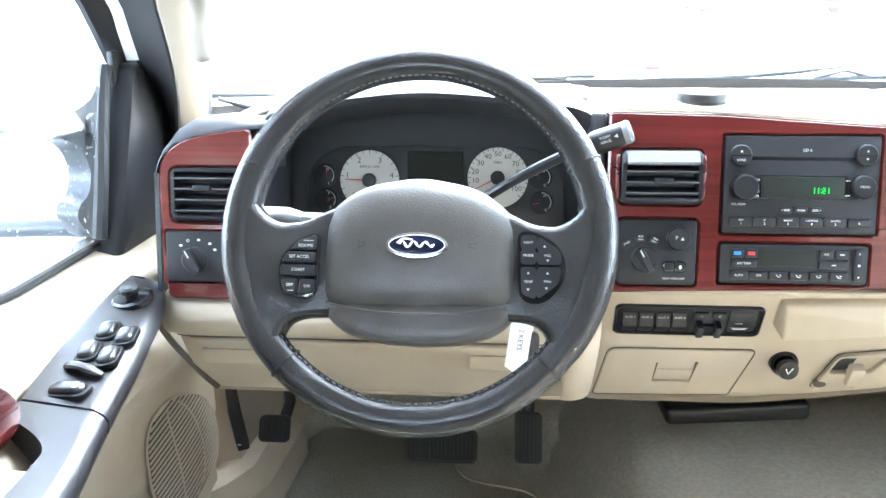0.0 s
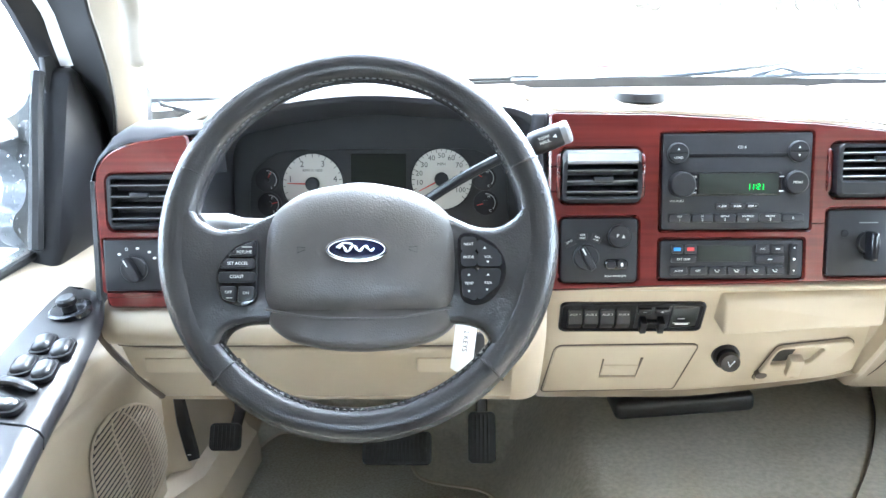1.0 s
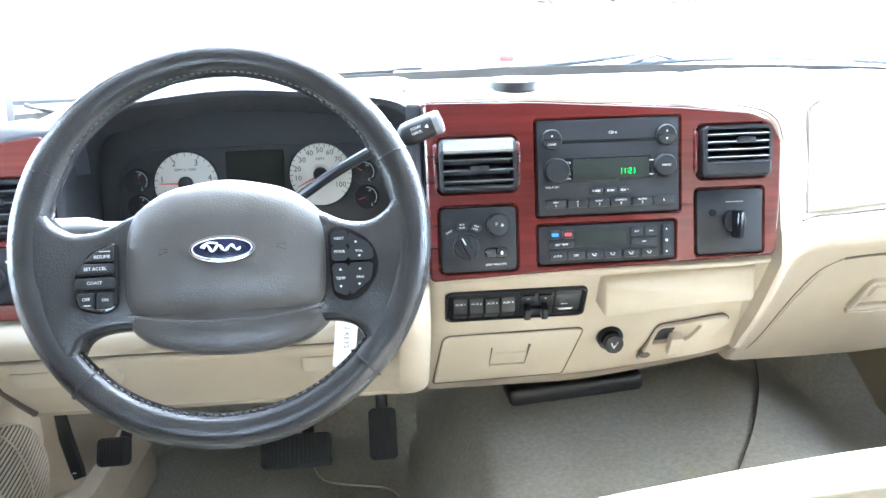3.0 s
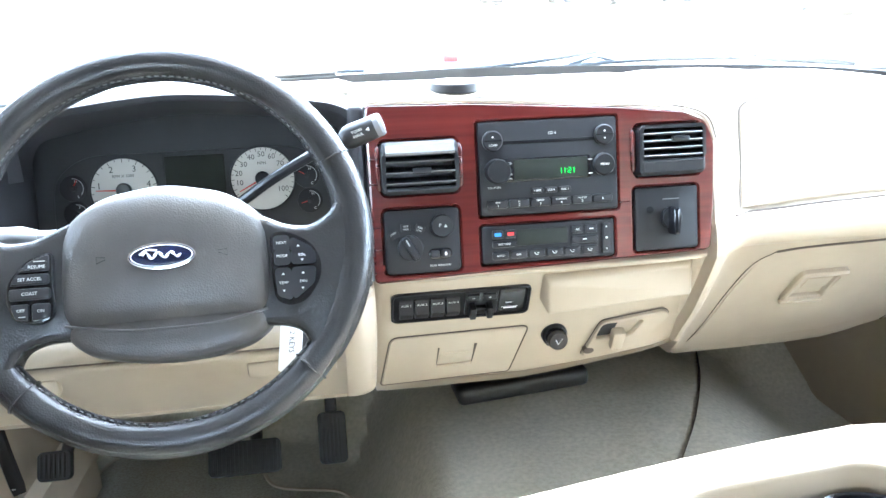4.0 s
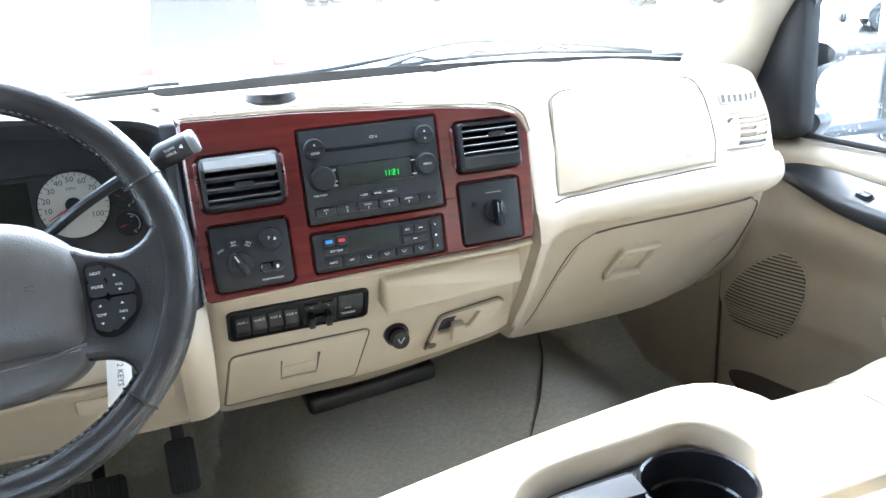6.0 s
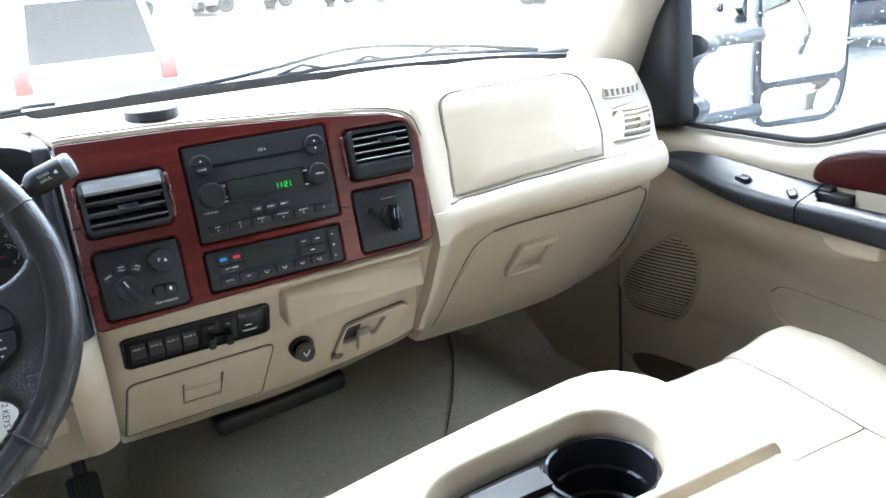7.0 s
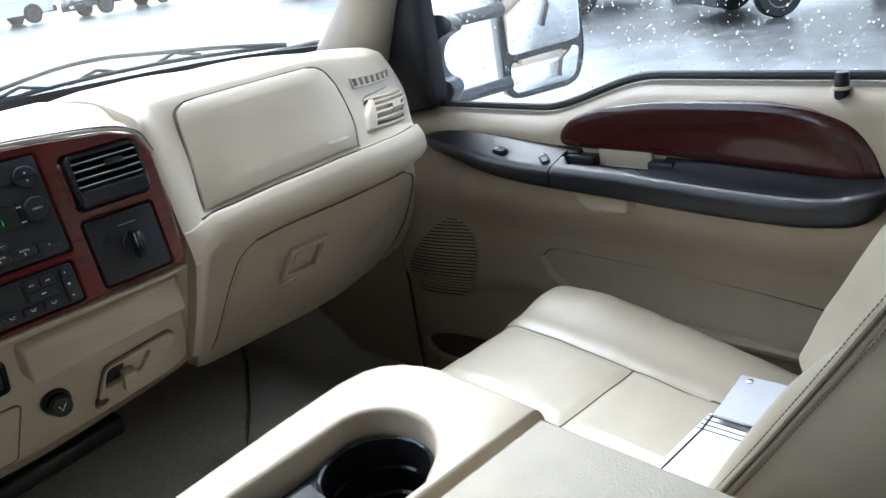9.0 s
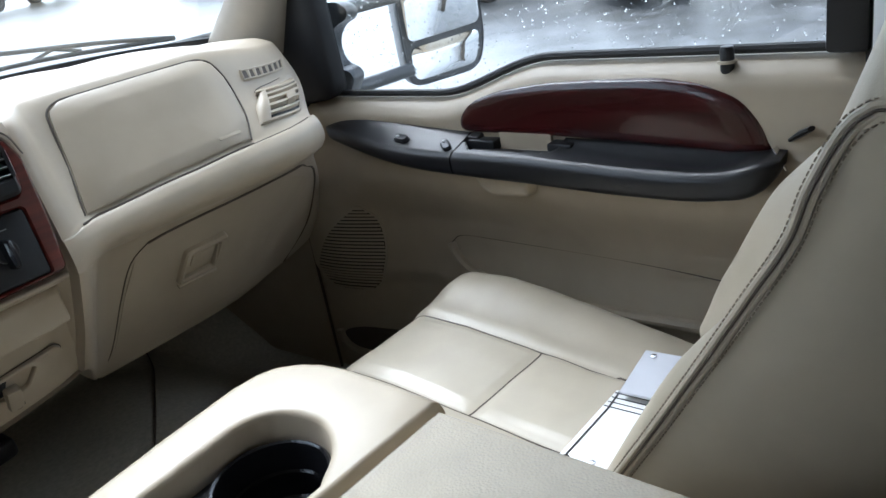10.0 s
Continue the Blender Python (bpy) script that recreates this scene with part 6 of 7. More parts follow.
part("knob_ring", moved(lathe([(0.0135, 0.004), (0.0135, 0.009), (0.012, 0.0105), (0.008, 0.0105)], 32), pose(A0 + 0.047, A2 + 0.040, 0)), BLACK, air, "black knob collar")
part("knob_grip", moved(plate(rounded([(-0.004, -0.019), (0.004, -0.019), (0.0055, 0.0), (0.005, 0.016), (-0.005, 0.016), (-0.0055, 0.0)], 0.004), 0.006, 0.026, 0.004), pose(A0 + 0.047, A2 + 0.038, 0)), GLOSS, air, "upright gloss black grip")
bar(A0 + 0.036, A2 + 0.0630, A0 + 0.058, A2 + 0.0642, 0.0057, af, SWITCH_INK)

head = thing("headlamp_switch_panel", "black headlamp switch panel under the outer vent", "switch panel", DASH)
H0, H1, H2, H3 = -0.3725, -0.2665, dz(0.6550), dz(0.7170)
hf = part("faceplate", plate(rrect(H0, H2, H1, H3, 0.003), -0.02, 0.0050, 0.002), CHARCOAL, head, "matt black faceplate")
turn_knob(head, -0.335, dz(0.682), 0.0165, 30)
for k, a in enumerate((140, 112, 78, 50, 25)):
    x, y = -0.335 + 0.0235 * math.cos(radians(a)) + 0.004 * (k > 2), dz(0.684) + 0.0215 * math.sin(radians(a)) + 0.002
    if k == 1:
        part("sign", moved(tube([(0.0017 * math.cos(t), 0.0017 * math.sin(t), 0.0052) for t in [0.785 * i for i in range(8)]], 0.0003, 4, True), pose(x, y, 0)), WHITE_INK, hf)
    else:
        part("sign", plate(oval(x, y, 0.0022, 0.0016, 10), 0.0049, 0.0053, 0.0001), WHITE_INK, hf)

# ---- auxiliary switch bank in the lower panel ----
aux = thing("auxiliary_switch_bank", "black bank of rocker switches with a trailer brake lever", "switch bank", LOWER @ Matrix.Translation((0, lv(0.5762), 0)) @ Matrix.Diagonal((1, 0.72, 1, 1)))
X0, X1, Y0, Y1 = 0.1912, 0.3722, 0.0, 0.0675
part("frame", holed(rrect(X0 - 0.002, Y0 - 0.002, X1 + 0.002, Y1 + 0.002, 0.010), [rrect(X0 + 0.0015, Y0 + 0.0015, X1 - 0.0015, Y1 - 0.0015, 0.008)], -0.01, 0.0045, 0.0012), BLACK, aux, "black rounded frame")
part("back", plate(rrect(X0, Y0, X1, Y1, 0.008), -0.014, 0.0022, 0.001), DEEP, aux)
for k in range(4):
    x = X0 + 0.0085 + 0.0205 * k
    rows = [[(x, Y0 + 0.010, -0.004), (x, Y0 + 0.0105, 0.006), (x, Y0 + 0.030, 0.0125), (x, Y0 + 0.0335, 0.0125), (x, Y0 + 0.054, 0.004), (x, Y0 + 0.0555, -0.004)]]
    rows.append([(a + 0.0175, b, c) for a, b, c in rows[0]])
    bm = loft(rows, True, True)
    bmesh.ops.bevel(bm, geom=bm.edges[:], offset=0.0008, segments=2, affect="EDGES")
    rk = part("rocker_switch", bm, BLACK, aux, "satin black rocker switch")
    lettering("AUX %d" % (k + 1), 0.0048, 0, 0, 0.0003, rk, m=pose(x + 0.0088, Y0 + 0.0475, 0.0072, -22.5, 0, 0))
tb = part("brake_controller", rbox(X0 + 0.095, Y0 + 0.006, -0.004, X0 + 0.139, Y1 - 0.005, 0.004, 0.002), BLACK, aux, "black trailer brake control")
for x in (X0 + 0.100, X0 + 0.1225):
    part("slide_lever", rbox(x, Y0 + 0.012, 0.0, x + 0.0085, Y0 + 0.038, 0.018, 0.002), BLACK, tb, "black sliding lever")
part("slide_bridge", rbox(X0 + 0.107, Y0 + 0.022, 0.002, X0 + 0.124, Y0 + 0.030, 0.010, 0.001), BLACK, tb)
for x, t in ((X0 + 0.105, "-"), (X0 + 0.127, "+")):
    kb = part("sign_key", rbox(x - 0.0085, Y1 - 0.020, 0.002, x + 0.0085, Y1 - 0.007, 0.008, 0.0015), BLACK, tb)
    bar(x - 0.002, Y1 - 0.0138, x + 0.002, Y1 - 0.0130, 0.0079, kb)
    if t == "+":
        bar(x - 0.0004, Y1 - 0.0154, x + 0.0004, Y1 - 0.0114, 0.0079, kb)
ou = part("output_panel", rbox(X0 + 0.141, Y0 + 0.006, -0.004, X1 - 0.005, Y1 - 0.005, 0.003, 0.002), GLOSS, aux, "black output panel")
bar(X0 + 0.150, Y0 + 0.0295, X0 + 0.159, Y0 + 0.0312, 0.003, ou)
bar(X0 + 0.145, Y0 + 0.0190, X0 + 0.167, Y0 + 0.0196, 0.003, ou)
bar(X0 + 0.148, Y0 + 0.0155, X0 + 0.165, Y0 + 0.0175, 0.003, ou)

# protruding tan cover, drawer, outlet and pull in the lower panel
def cover_ring(pts, o_low, o_high, r=0.005):
    """An outline on the lower panel, standing out further at its lower edge."""
    return [(x, y, o_low + (o_high - o_low) * (y - lv(0.588)) / (lv(0.636) - lv(0.588))) for x, y in rounded([(x, lv(z)) for x, z in pts], r, 4)]


foot = [(0.3885, 0.592), (0.5945, 0.602), (0.5925, 0.643), (0.3885, 0.636)]
brow = [(0.3925, 0.5925), (0.5915, 0.6025), (0.5890, 0.6415), (0.3930, 0.634)]
brow_in = [(0.3955, 0.5955), (0.5885, 0.6055), (0.5862, 0.6385), (0.3960, 0.631)]
cover = part("ashtray_cover", moved(loft([cover_ring(foot, -0.01, -0.01), cover_ring(foot, 0.002, 0.001), cover_ring(brow, 0.0290, 0.0075), cover_ring(brow_in, 0.0320, 0.0105)], True, True), LOWER), TAN, dash, "protruding tan fold-out cover", 50)
draw = rounded([(0.174, lv(0.4585)), (0.360, lv(0.4635)), (0.379, lv(0.544)), (0.374, lv(0.5495)), (0.194, lv(0.547)), (0.187, lv(0.541))], 0.006)
part("drawer_gap", moved(tube([(x, y, 0.0006) for x, y in draw], 0.0010, 6, True), LOWER), TAN_DARK, dash)
drawer = part("drawer_front", moved(plate(offset(draw, 0.0014), -0.006, 0.0022, 0.0015), LOWER), TAN, dash, "closed tan storage drawer front")
part("grip_ledge", moved(rbox(0.2525, lv(0.4875), 0.001, 0.3030, lv(0.4920), 0.0055, 0.0015), LOWER), TAN, drawer, "lit lower ledge of the finger grip")
part("grip_recess", moved(plate(rounded([(0.2545, lv(0.4925)), (0.3020, lv(0.4935)), (0.3045, lv(0.512)), (0.2570, lv(0.512))], 0.002), 0.0, 0.0030, 0.0004), LOWER), TAN, drawer)
# raised dark strips paint the shade at both sides of the sunken grip
for x, up, w in ((0.2525, 0.5230, 0.0035), (0.3025, 0.5260, 0.0060)):
    part("grip_notch", moved(plate([(x, lv(0.4925)), (x + 0.0008, lv(0.4925)), (x + w, lv(up)), (x + w * 0.4, lv(up))], 0.001, 0.0034, 0.0002), LOWER), TAN_DARK, drawer, "dark strip painting the shade beside the grip")
plug = thing("power_socket", "black capped power socket in the lower panel", "power socket", LOWER @ Matrix.Translation((0.4175, lv(0.5295), 0.0)) @ pose(0, 0, 0, -24, 0, 0))
part("collar", lathe([(0.0180, -0.012), (0.0180, 0.008), (0.0150, 0.012), (0.0140, 0.006)], 32), BLACK, plug, "black socket collar")
part("cap", moved(lathe([(0.0138, 0), (0.0138, 0.020), (0.0125, 0.023), (0.004, 0.0235)], 32), pose(0.001, -0.003, 0)), GLOSS, plug, "gloss black socket cap")
part("sign", moved(tube([(-0.004, 0.004, 0.0238), (-0.001, -0.003, 0.0238), (0.005, 0.005, 0.0238)], 0.0008, 5), pose(0.001, -0.004, 0)), WHITE_INK, plug)
cupd = rounded([(0.462, lv(0.4845)), (0.540, lv(0.496)), (0.583, lv(0.552)), (0.573, lv(0.562)), (0.482, lv(0.548))], 0.008)
part("cup_door_gap", moved(tube([(x, y, 0.0022) for x, y in cupd], 0.0008, 6, True), LOWER), TAN_DARK, dash)
recess = rounded([(0.478, lv(0.5165)), (0.530, lv(0.5200)), (0.545, lv(0.5475)), (0.484, lv(0.5470))], 0.006)
cd = part("cup_holder_front", moved(holed(offset(cupd, 0.001), [recess], -0.004, 0.0085, 0.0015), LOWER), TAN, dash, "tan pull-out holder front")
part("pull_recess", moved(plate(offset(recess, -0.001), -0.003, 0.0012, 0.0003), LOWER), TAN, cd, "sunk finger recess")
part("pull_hole", moved(plate(rounded([(0.4785, lv(0.5175)), (0.5030, lv(0.5195)), (0.5100, lv(0.5460)), (0.4850, lv(0.5455))], 0.006), 0.0, 0.0020, 0.0003), LOWER), RUBBER, cd, "black opening")
part("pull_tab", moved(rbox(0.5005, lv(0.5030), 0.002, 0.5190, lv(0.5330), 0.017, 0.003), LOWER), TAN, cd, "tan pull tab")
# flat dark discs paint the shade of the moulded dishes
for x, z in ((0.472, 0.4975), (0.514, 0.5005)):
    part("screw_dish", moved(plate(oval(x, lv(z), 0.0080, 0.0060, 24), 0.002, 0.0090, 0.0005), LOWER), TAN_DARK, cd, "dark disc painting a shaded round dish")
# passenger end vent and demister slots
def skin_map(corners):
    """A patch of the passenger dash: u to the right, v down, out of the skin."""
    (xa, sa), (xb, sb), (xc, sc), (xd, sd) = corners
    def at(u, v, out=0.0):
        return dash_face((xa * (1 - u) + xb * u) * (1 - v) + (xd * (1 - u) + xc * u) * v, (sa * (1 - u) + sb * u) * (1 - v) + (sd * (1 - u) + sc * u) * v, out)
    return at


def strip_on(at, u0, u1, v, half, lo, hi, n=10):
    us = [u0 + (u1 - u0) * k / n for k in range(n + 1)]
    return loft([[at(u, v - half, lo), at(u, v - half * 0.8, hi), at(u, v + half * 0.8, hi), at(u, v + half, lo)] for u in us], True, True)


pv = thing("end_air_vent", "tan drum-shaped outer air vent at the passenger end", "air vent", None, "dashboard air vents")
at = skin_map([(1.023, 5.0), (1.114, 4.98), (1.106, 5.77), (0.982, 5.68)])
swell = lambda v: 0.004 + 0.008 * math.sin(math.pi * min(1.0, max(0.0, v * 0.9 + 0.12)))  # noqa: E731
vs = [k / 12 for k in range(13)]
part("duct", loft([[at(u, v, 0.0025) for u in [j / 8 for j in range(9)]] for v in vs], False), RUBBER, pv, "dark duct behind the slats")
part("cheek", loft([[at(-0.26 + 0.16 * abs(v - 0.45), v * 1.04 - 0.02, -0.002), at(-0.22 + 0.12 * abs(v - 0.45), v * 1.04 - 0.02, swell(v) * 0.55), at(-0.12, v * 1.04 - 0.02, swell(v) * 0.95), at(-0.02, v * 1.04 - 0.02, swell(v) + 0.001), at(0.02, v * 1.04 - 0.02, swell(v)), at(0.03, v * 1.04 - 0.02, 0.0)] for v in vs], True, True), TAN, pv, "rounded tan cheek of the drum", 50)
part("side_rail", loft([[at(0.985, v, 0.0), at(0.985, v, swell(v) * 0.8), at(1.02, v, swell(v) * 0.7), at(1.05, v, -0.001)] for v in vs], True, True), TAN, pv, "thin tan outer rail", 50)
part("hood", loft([[at(u, -0.16, -0.001), at(u, -0.14, 0.003), at(u, -0.03, swell(0.0) + 0.001), at(u, 0.01, swell(0.0)), at(u, 0.02, 0.0)] for u in [-0.26 + 1.28 * k / 12 for k in range(13)]], True, True), TAN, pv, "tan brow over the slats", 50)
for k in range(5):
    v = 0.20 + 0.195 * k
    part("slat", strip_on(at, 0.0, 1.0, v, 0.045, 0.0015, swell(v)), TAN, pv, "tan slat")
part("tab", strip_on(at, 0.56, 0.86, 0.56, 0.11, 0.002, swell(0.56) + 0.003, 4), TAN, pv, "tan slider tab")
part("pocket_gap", tube([at(u, v, 0.0005) for u, v in [(-0.28, -0.10), (-0.22, -0.20), (-0.1, -0.24), (0.3, -0.28), (0.7, -0.32), (0.86, -0.32), (0.92, -0.24)]], 0.0010, 6), TAN_DARK, pv, "shadow gap over the drum")
dv = thing("demister_slot", "tan side window demister slot in the dash end", "air vent")
at = skin_map([(1.001, 4.44), (1.123, 4.36), (1.115, 4.56), (0.997, 4.64)])
part("duct", loft([[at(u, v, 0.0022) for u in [j / 12 for j in range(13)]] for v in (0.0, 0.5, 1.0)], False), TAN_DARK, dv, "shadowed duct")
rim_ = [at(k / 12, 0.0, 0.0022) for k in range(13)] + [at(1.0, 0.5, 0.0022)] + [at(1 - k / 12, 1.0, 0.0022) for k in range(13)] + [at(0.0, 0.5, 0.0022)]
part("frame", tube(rim_, 0.0016, 6, True), TAN, dv, "tan rounded frame")
for k in range(6):
    u = 0.10 + 0.15 * k
    part("rib", loft([[at(u, 0.06, 0.0020), at(u + 0.03, 0.06, 0.0042), at(u + 0.055, 0.06, 0.0042), at(u + 0.085, 0.06, 0.0020)], [at(u + 0.02, 0.94, 0.0020), at(u + 0.04, 0.94, 0.0030), at(u + 0.06, 0.94, 0.0030), at(u + 0.08, 0.94, 0.0020)]], True, True), TAN, dv)

# ---- driver's door switches ----
def on_arm(s, y, lift=0.0102):
    return (MID - s, y, arm_top(y) + lift)


SLOPE = pose(0, 0, 0, 8, -4, 0)
x, y, z = on_arm(0.776, 0.762, 0.0112)
ring = part("mirror_ring", moved(lathe([(0.025, -0.004), (0.025, 0.002), (0.021, 0.0035), (0.019, -0.001), (0.006, -0.001)], 32), Matrix.Translation((x, y, z)) @ SLOPE), GLOSS, left_plate, "gloss black mirror adjuster ring")
part("mirror_knob", moved(lathe([(0.008, 0), (0.008, 0.008), (0.0115, 0.010), (0.0115, 0.015), (0.009, 0.0175), (0.003, 0.018)], 28), Matrix.Translation((x, y, z)) @ SLOPE), BLACK, ring, "black mirror adjuster knob")
for s, y in ((0.773, 0.692), (0.748, 0.683), (0.776, 0.653), (0.750, 0.645)):
    x, y, z = on_arm(s, y)
    mm = Matrix.Translation((x, y, z)) @ SLOPE @ pose(0, 0, 0, 0, 0, 10)
    # recess shade round the switch, painted as a deep black plate
    b = part("switch_well", moved(plate(rrect(-0.0125, -0.020, 0.0125, 0.020, 0.010), -0.004, 0.001, 0.001), mm), DEEP, left_plate, "deep black plate painting the shaded switch well")
    part("window_switch", moved(dome(rrect(-0.0105, -0.0165, 0.0105, 0.0165, 0.009), -0.002, [(1, 0.0015), (0.94, 0.0036), (0.78, 0.0056), (0.5, 0.0066), (0.2, 0.0069)]), mm), SWITCH, b, "satin black window switch")
    part("pip", moved(dome(oval(0, 0.009, 0.0022, 0.0022, 12), 0.002, [(1, 0.0058), (0.6, 0.0064)]), mm), SILVER, b, "small light pip")
(x0, y0, z0), (x1, y1, z1) = on_arm(0.788, 0.628), on_arm(0.743, 0.616)
part("lock_rocker", tube(spline([(x0, y0, z0), ((x0 + x1) / 2, (y0 + y1) / 2 - 0.004, z0 + 0.004), (x1, y1, z1 - 0.001)], 5), [0.004, 0.007, 0.0075, 0.007, 0.0065, 0.006, 0.0065, 0.007, 0.006, 0.005, 0.003], 10, flat=0.7), BLACK, left_plate, "black window lock rocker")
x, y, z = on_arm(0.768, 0.592)
mm = Matrix.Translation((x, y, z)) @ SLOPE @ pose(0, 0, 0, 0, 0, -4)
b = part("switch_well", moved(plate(rrect(-0.024, -0.0125, 0.024, 0.0125, 0.010), -0.004, 0.001, 0.001), mm), DEEP, left_plate, "deep black plate painting the shaded switch well")
part("lock_switch", moved(dome(rrect(-0.020, -0.0095, 0.020, 0.0095, 0.009), -0.002, [(1, 0.0015), (0.94, 0.0036), (0.78, 0.0056), (0.5, 0.0066), (0.2, 0.0069)]), mm), SWITCH, b, "satin black door lock switch")
part("pip", moved(dome(oval(0.010, 0, 0.005, 0.005, 16), 0.002, [(1, 0.0062), (0.6, 0.0072)]), mm), SILVER, b, "small light pip")

# ---- grab handle on the driver's pillar ----
grab = thing("grab_handle", "tan moulded grab handle on the driver's pillar", "grab handle")
path = spline([(-0.346, 0.862, 0.917), (-0.345, 0.859, 0.926), (-0.345, 0.858, 0.945), (-0.3425, 0.856, 0.99), (-0.338, 0.80, 1.07), (-0.330, 0.71, 1.16), (-0.345, 0.66, 1.21)], 5)
part("grip", tube(path, [0.006, 0.010, 0.013, 0.015] + [0.0165] * (len(path) - 7) + [0.015, 0.014, 0.012], 12), PILLAR, grab)

# ---- pedals and footwell ----
def pedal(name, m, w, h, arm, label):
    p = thing(name, label, "pedal", m)
    pad = part("pad", plate(rrect(-w / 2, -h / 2, w / 2, h / 2, 0.010), -0.008, 0.008, 0.004), RUBBER, p, "ribbed black rubber pad")
    for k in range(int(w / 0.0075) - 1):
        x = -w / 2 + 0.0075 * (k + 1)
        part("rib", rbox(x - 0.002, -h / 2 + 0.004, 0.007, x + 0.002, h / 2 - 0.004, 0.0105, 0.001, 1), RUBBER, pad)
    part("arm", tube(arm, 0.011, 8, flat=0.6), BLACK, p, "black pedal arm")
    return p


pedal("brake_pedal", pose(-0.060, 1.13, 0.200, 52, 0, 0), 0.128, 0.060, [(0.02, 0.0, -0.006), (0.02, 0.10, -0.03), (0.02, 0.32, 0.0)], "wide black rubber brake pedal")
pedal("accelerator_pedal", pose(0.098, 1.16, 0.205, 62, 0, 0), 0.052, 0.095, [(0.0, 0.0, -0.006), (0.0, 0.12, -0.012), (-0.01, 0.30, 0.0)], "tall ribbed black accelerator pedal")
pedal("parking_brake_pedal", pose(-0.372, 1.11, 0.235, 60, 0, 0), 0.056, 0.050, [(0.012, 0.0, -0.006), (0.02, 0.05, -0.02), (0.0, 0.16, -0.03), (-0.02, 0.30, 0.02)], "small black parking brake pedal")
rel = thing("bonnet_release", "black bonnet release lever beside the kick panel", "lever")
part("strip", tube([(-0.438, 1.08, 0.345), (-0.430, 1.07, 0.29), (-0.417, 1.06, 0.235), (-0.413, 1.055, 0.222)], [0.010, 0.013, 0.013, 0.011], 8, flat=0.6), BLACK, rel, "black lever strip")
bar(0, 0, 0.006, 0.002, 0, rel).matrix_basis = pose(-0.420, 1.046, 0.236, 70, 0, 0)
# tan sill cover in front of the driver's door with a moulded step
rows = []
for z, d in ((0.05, 0.0), (0.10, 0.0), (0.135, 0.004), (0.150, 0.022), (0.172, 0.032), (0.176, 0.060)):
    rows.append([(-0.47, 0.98, z), (-0.455 - d * 0.2, 0.99, z), (-0.405 - d, 1.02, z), (-0.375 - d, 1.08, z), (-0.365 - d, 1.30, z), (-0.47, 1.30, z)])
structure("trim_sill", loft(rows, True, True), TAN, "tan stepped plastic trim beside the driver's footwell", "trim", 40)
mat = thing("floor_mat", "beige carpet floor mat with bound edge", "floor mat")
mo = rounded([(-0.36, 0.55), (0.135, 0.55), (0.14, 1.12), (0.115, 1.192), (-0.005, 1.220), (-0.035, 1.245), (-0.058, 1.33), (-0.075, 1.40), (-0.355, 1.42), (-0.393, 1.33)], 0.04, 5)
part("carpet_sheet", moved(plate(mo, 0.0, 0.016, 0.005), pose(0, 0, 0.05)), MAT_CARPET, mat, "beige looped pile")
part("binding", tube([(x, y, 0.064) for x, y in mo], 0.005, 6, True), STITCH, mat, "stitched beige binding")
pm = thing("passenger_mat", "grey-beige carpet mat in the passenger footwell", "floor mat")
rows = []
edge_ = [(0.55, 0.72), (0.64, 0.859), (0.722, 0.978), (0.792, 1.10), (0.893, 1.30), (0.94, 1.42)]
for k in range(23):
    y = 0.72 + 0.70 * k / 22
    xa = curve([(b, a) for a, b in edge_], y)
    rows.append([(xa + (1.16 - xa) * j / 16, y, floor_height(xa + (1.16 - xa) * j / 16, y) + 0.007) for j in range(17)])
part("carpet_sheet", loft(rows, False), CARPET, pm, "grey-beige cut pile")
part("edge", tube([(r[0][0] - 0.001, r[0][1], r[0][2] - 0.0015) for r in rows], 0.0013, 6), TAN_DARK, pm, "dark bound edge")
box = thing("wiring_cover", "black plastic duct cover under the centre panel", "duct cover")
part("shell", moved(rbox(0.305, -0.035, -0.014, 0.530, 0.035, 0.018, 0.010, 3), pose(0, 0.99, 0.342, 0, -3, 3)), BLACK, box, "black plastic shell")

# ---- centre console ----
console = thing("centre_console", "tan centre console with black cup holders", "console")
CZ = 0.60
ctop = [(0.135, 0.2205), (0.656, 0.2205), (0.661, 0.262), (0.662, 0.30), (0.662, 0.345), (0.658, 0.372), (0.648, 0.396), (0.632, 0.416), (0.610, 0.426), (0.580, 0.429), (0.50, 0.421), (0.40, 0.407), (0.30, 0.389), (0.20, 0.370), (0.135, 0.357)]
hole = [(0.385, 0.226), (0.44, 0.223), (0.50, 0.222), (0.515, 0.226), (0.53, 0.238), (0.55, 0.250), (0.568, 0.268), (0.580, 0.290), (0.583, 0.312), (0.578, 0.335), (0.563, 0.353), (0.54, 0.361), (0.51, 0.359), (0.469, 0.356), (0.409, 0.351), (0.378, 0.340), (0.360, 0.320), (0.353, 0.290), (0.358, 0.252), (0.368, 0.236)]
hole = [(x, y) for x, y, _ in spline([(x, y, 0) for x, y in hole + hole[:1]], 3)][:-1]
hole = [(x, max(y, 0.234)) for x, y in hole]
def console_ring(outline, sc, z):
    return [(x, y if y0 > 0.225 else y0 + 0.2 * max(sc, 0.0), z) for (x, y), (x0, y0) in zip(offset(outline, sc), outline)]
rings = [console_ring(ctop, -0.01, 0.07), console_ring(ctop, -0.006, 0.40), console_ring(ctop, 0.0, 0.560)]
for k in range(1, 6):
    a = math.pi / 2 * k / 5
    rings.append(console_ring(ctop, 0.020 * (1 - math.cos(a)), 0.578 + 0.022 * math.sin(a)))
bm = loft(rings, True, False)
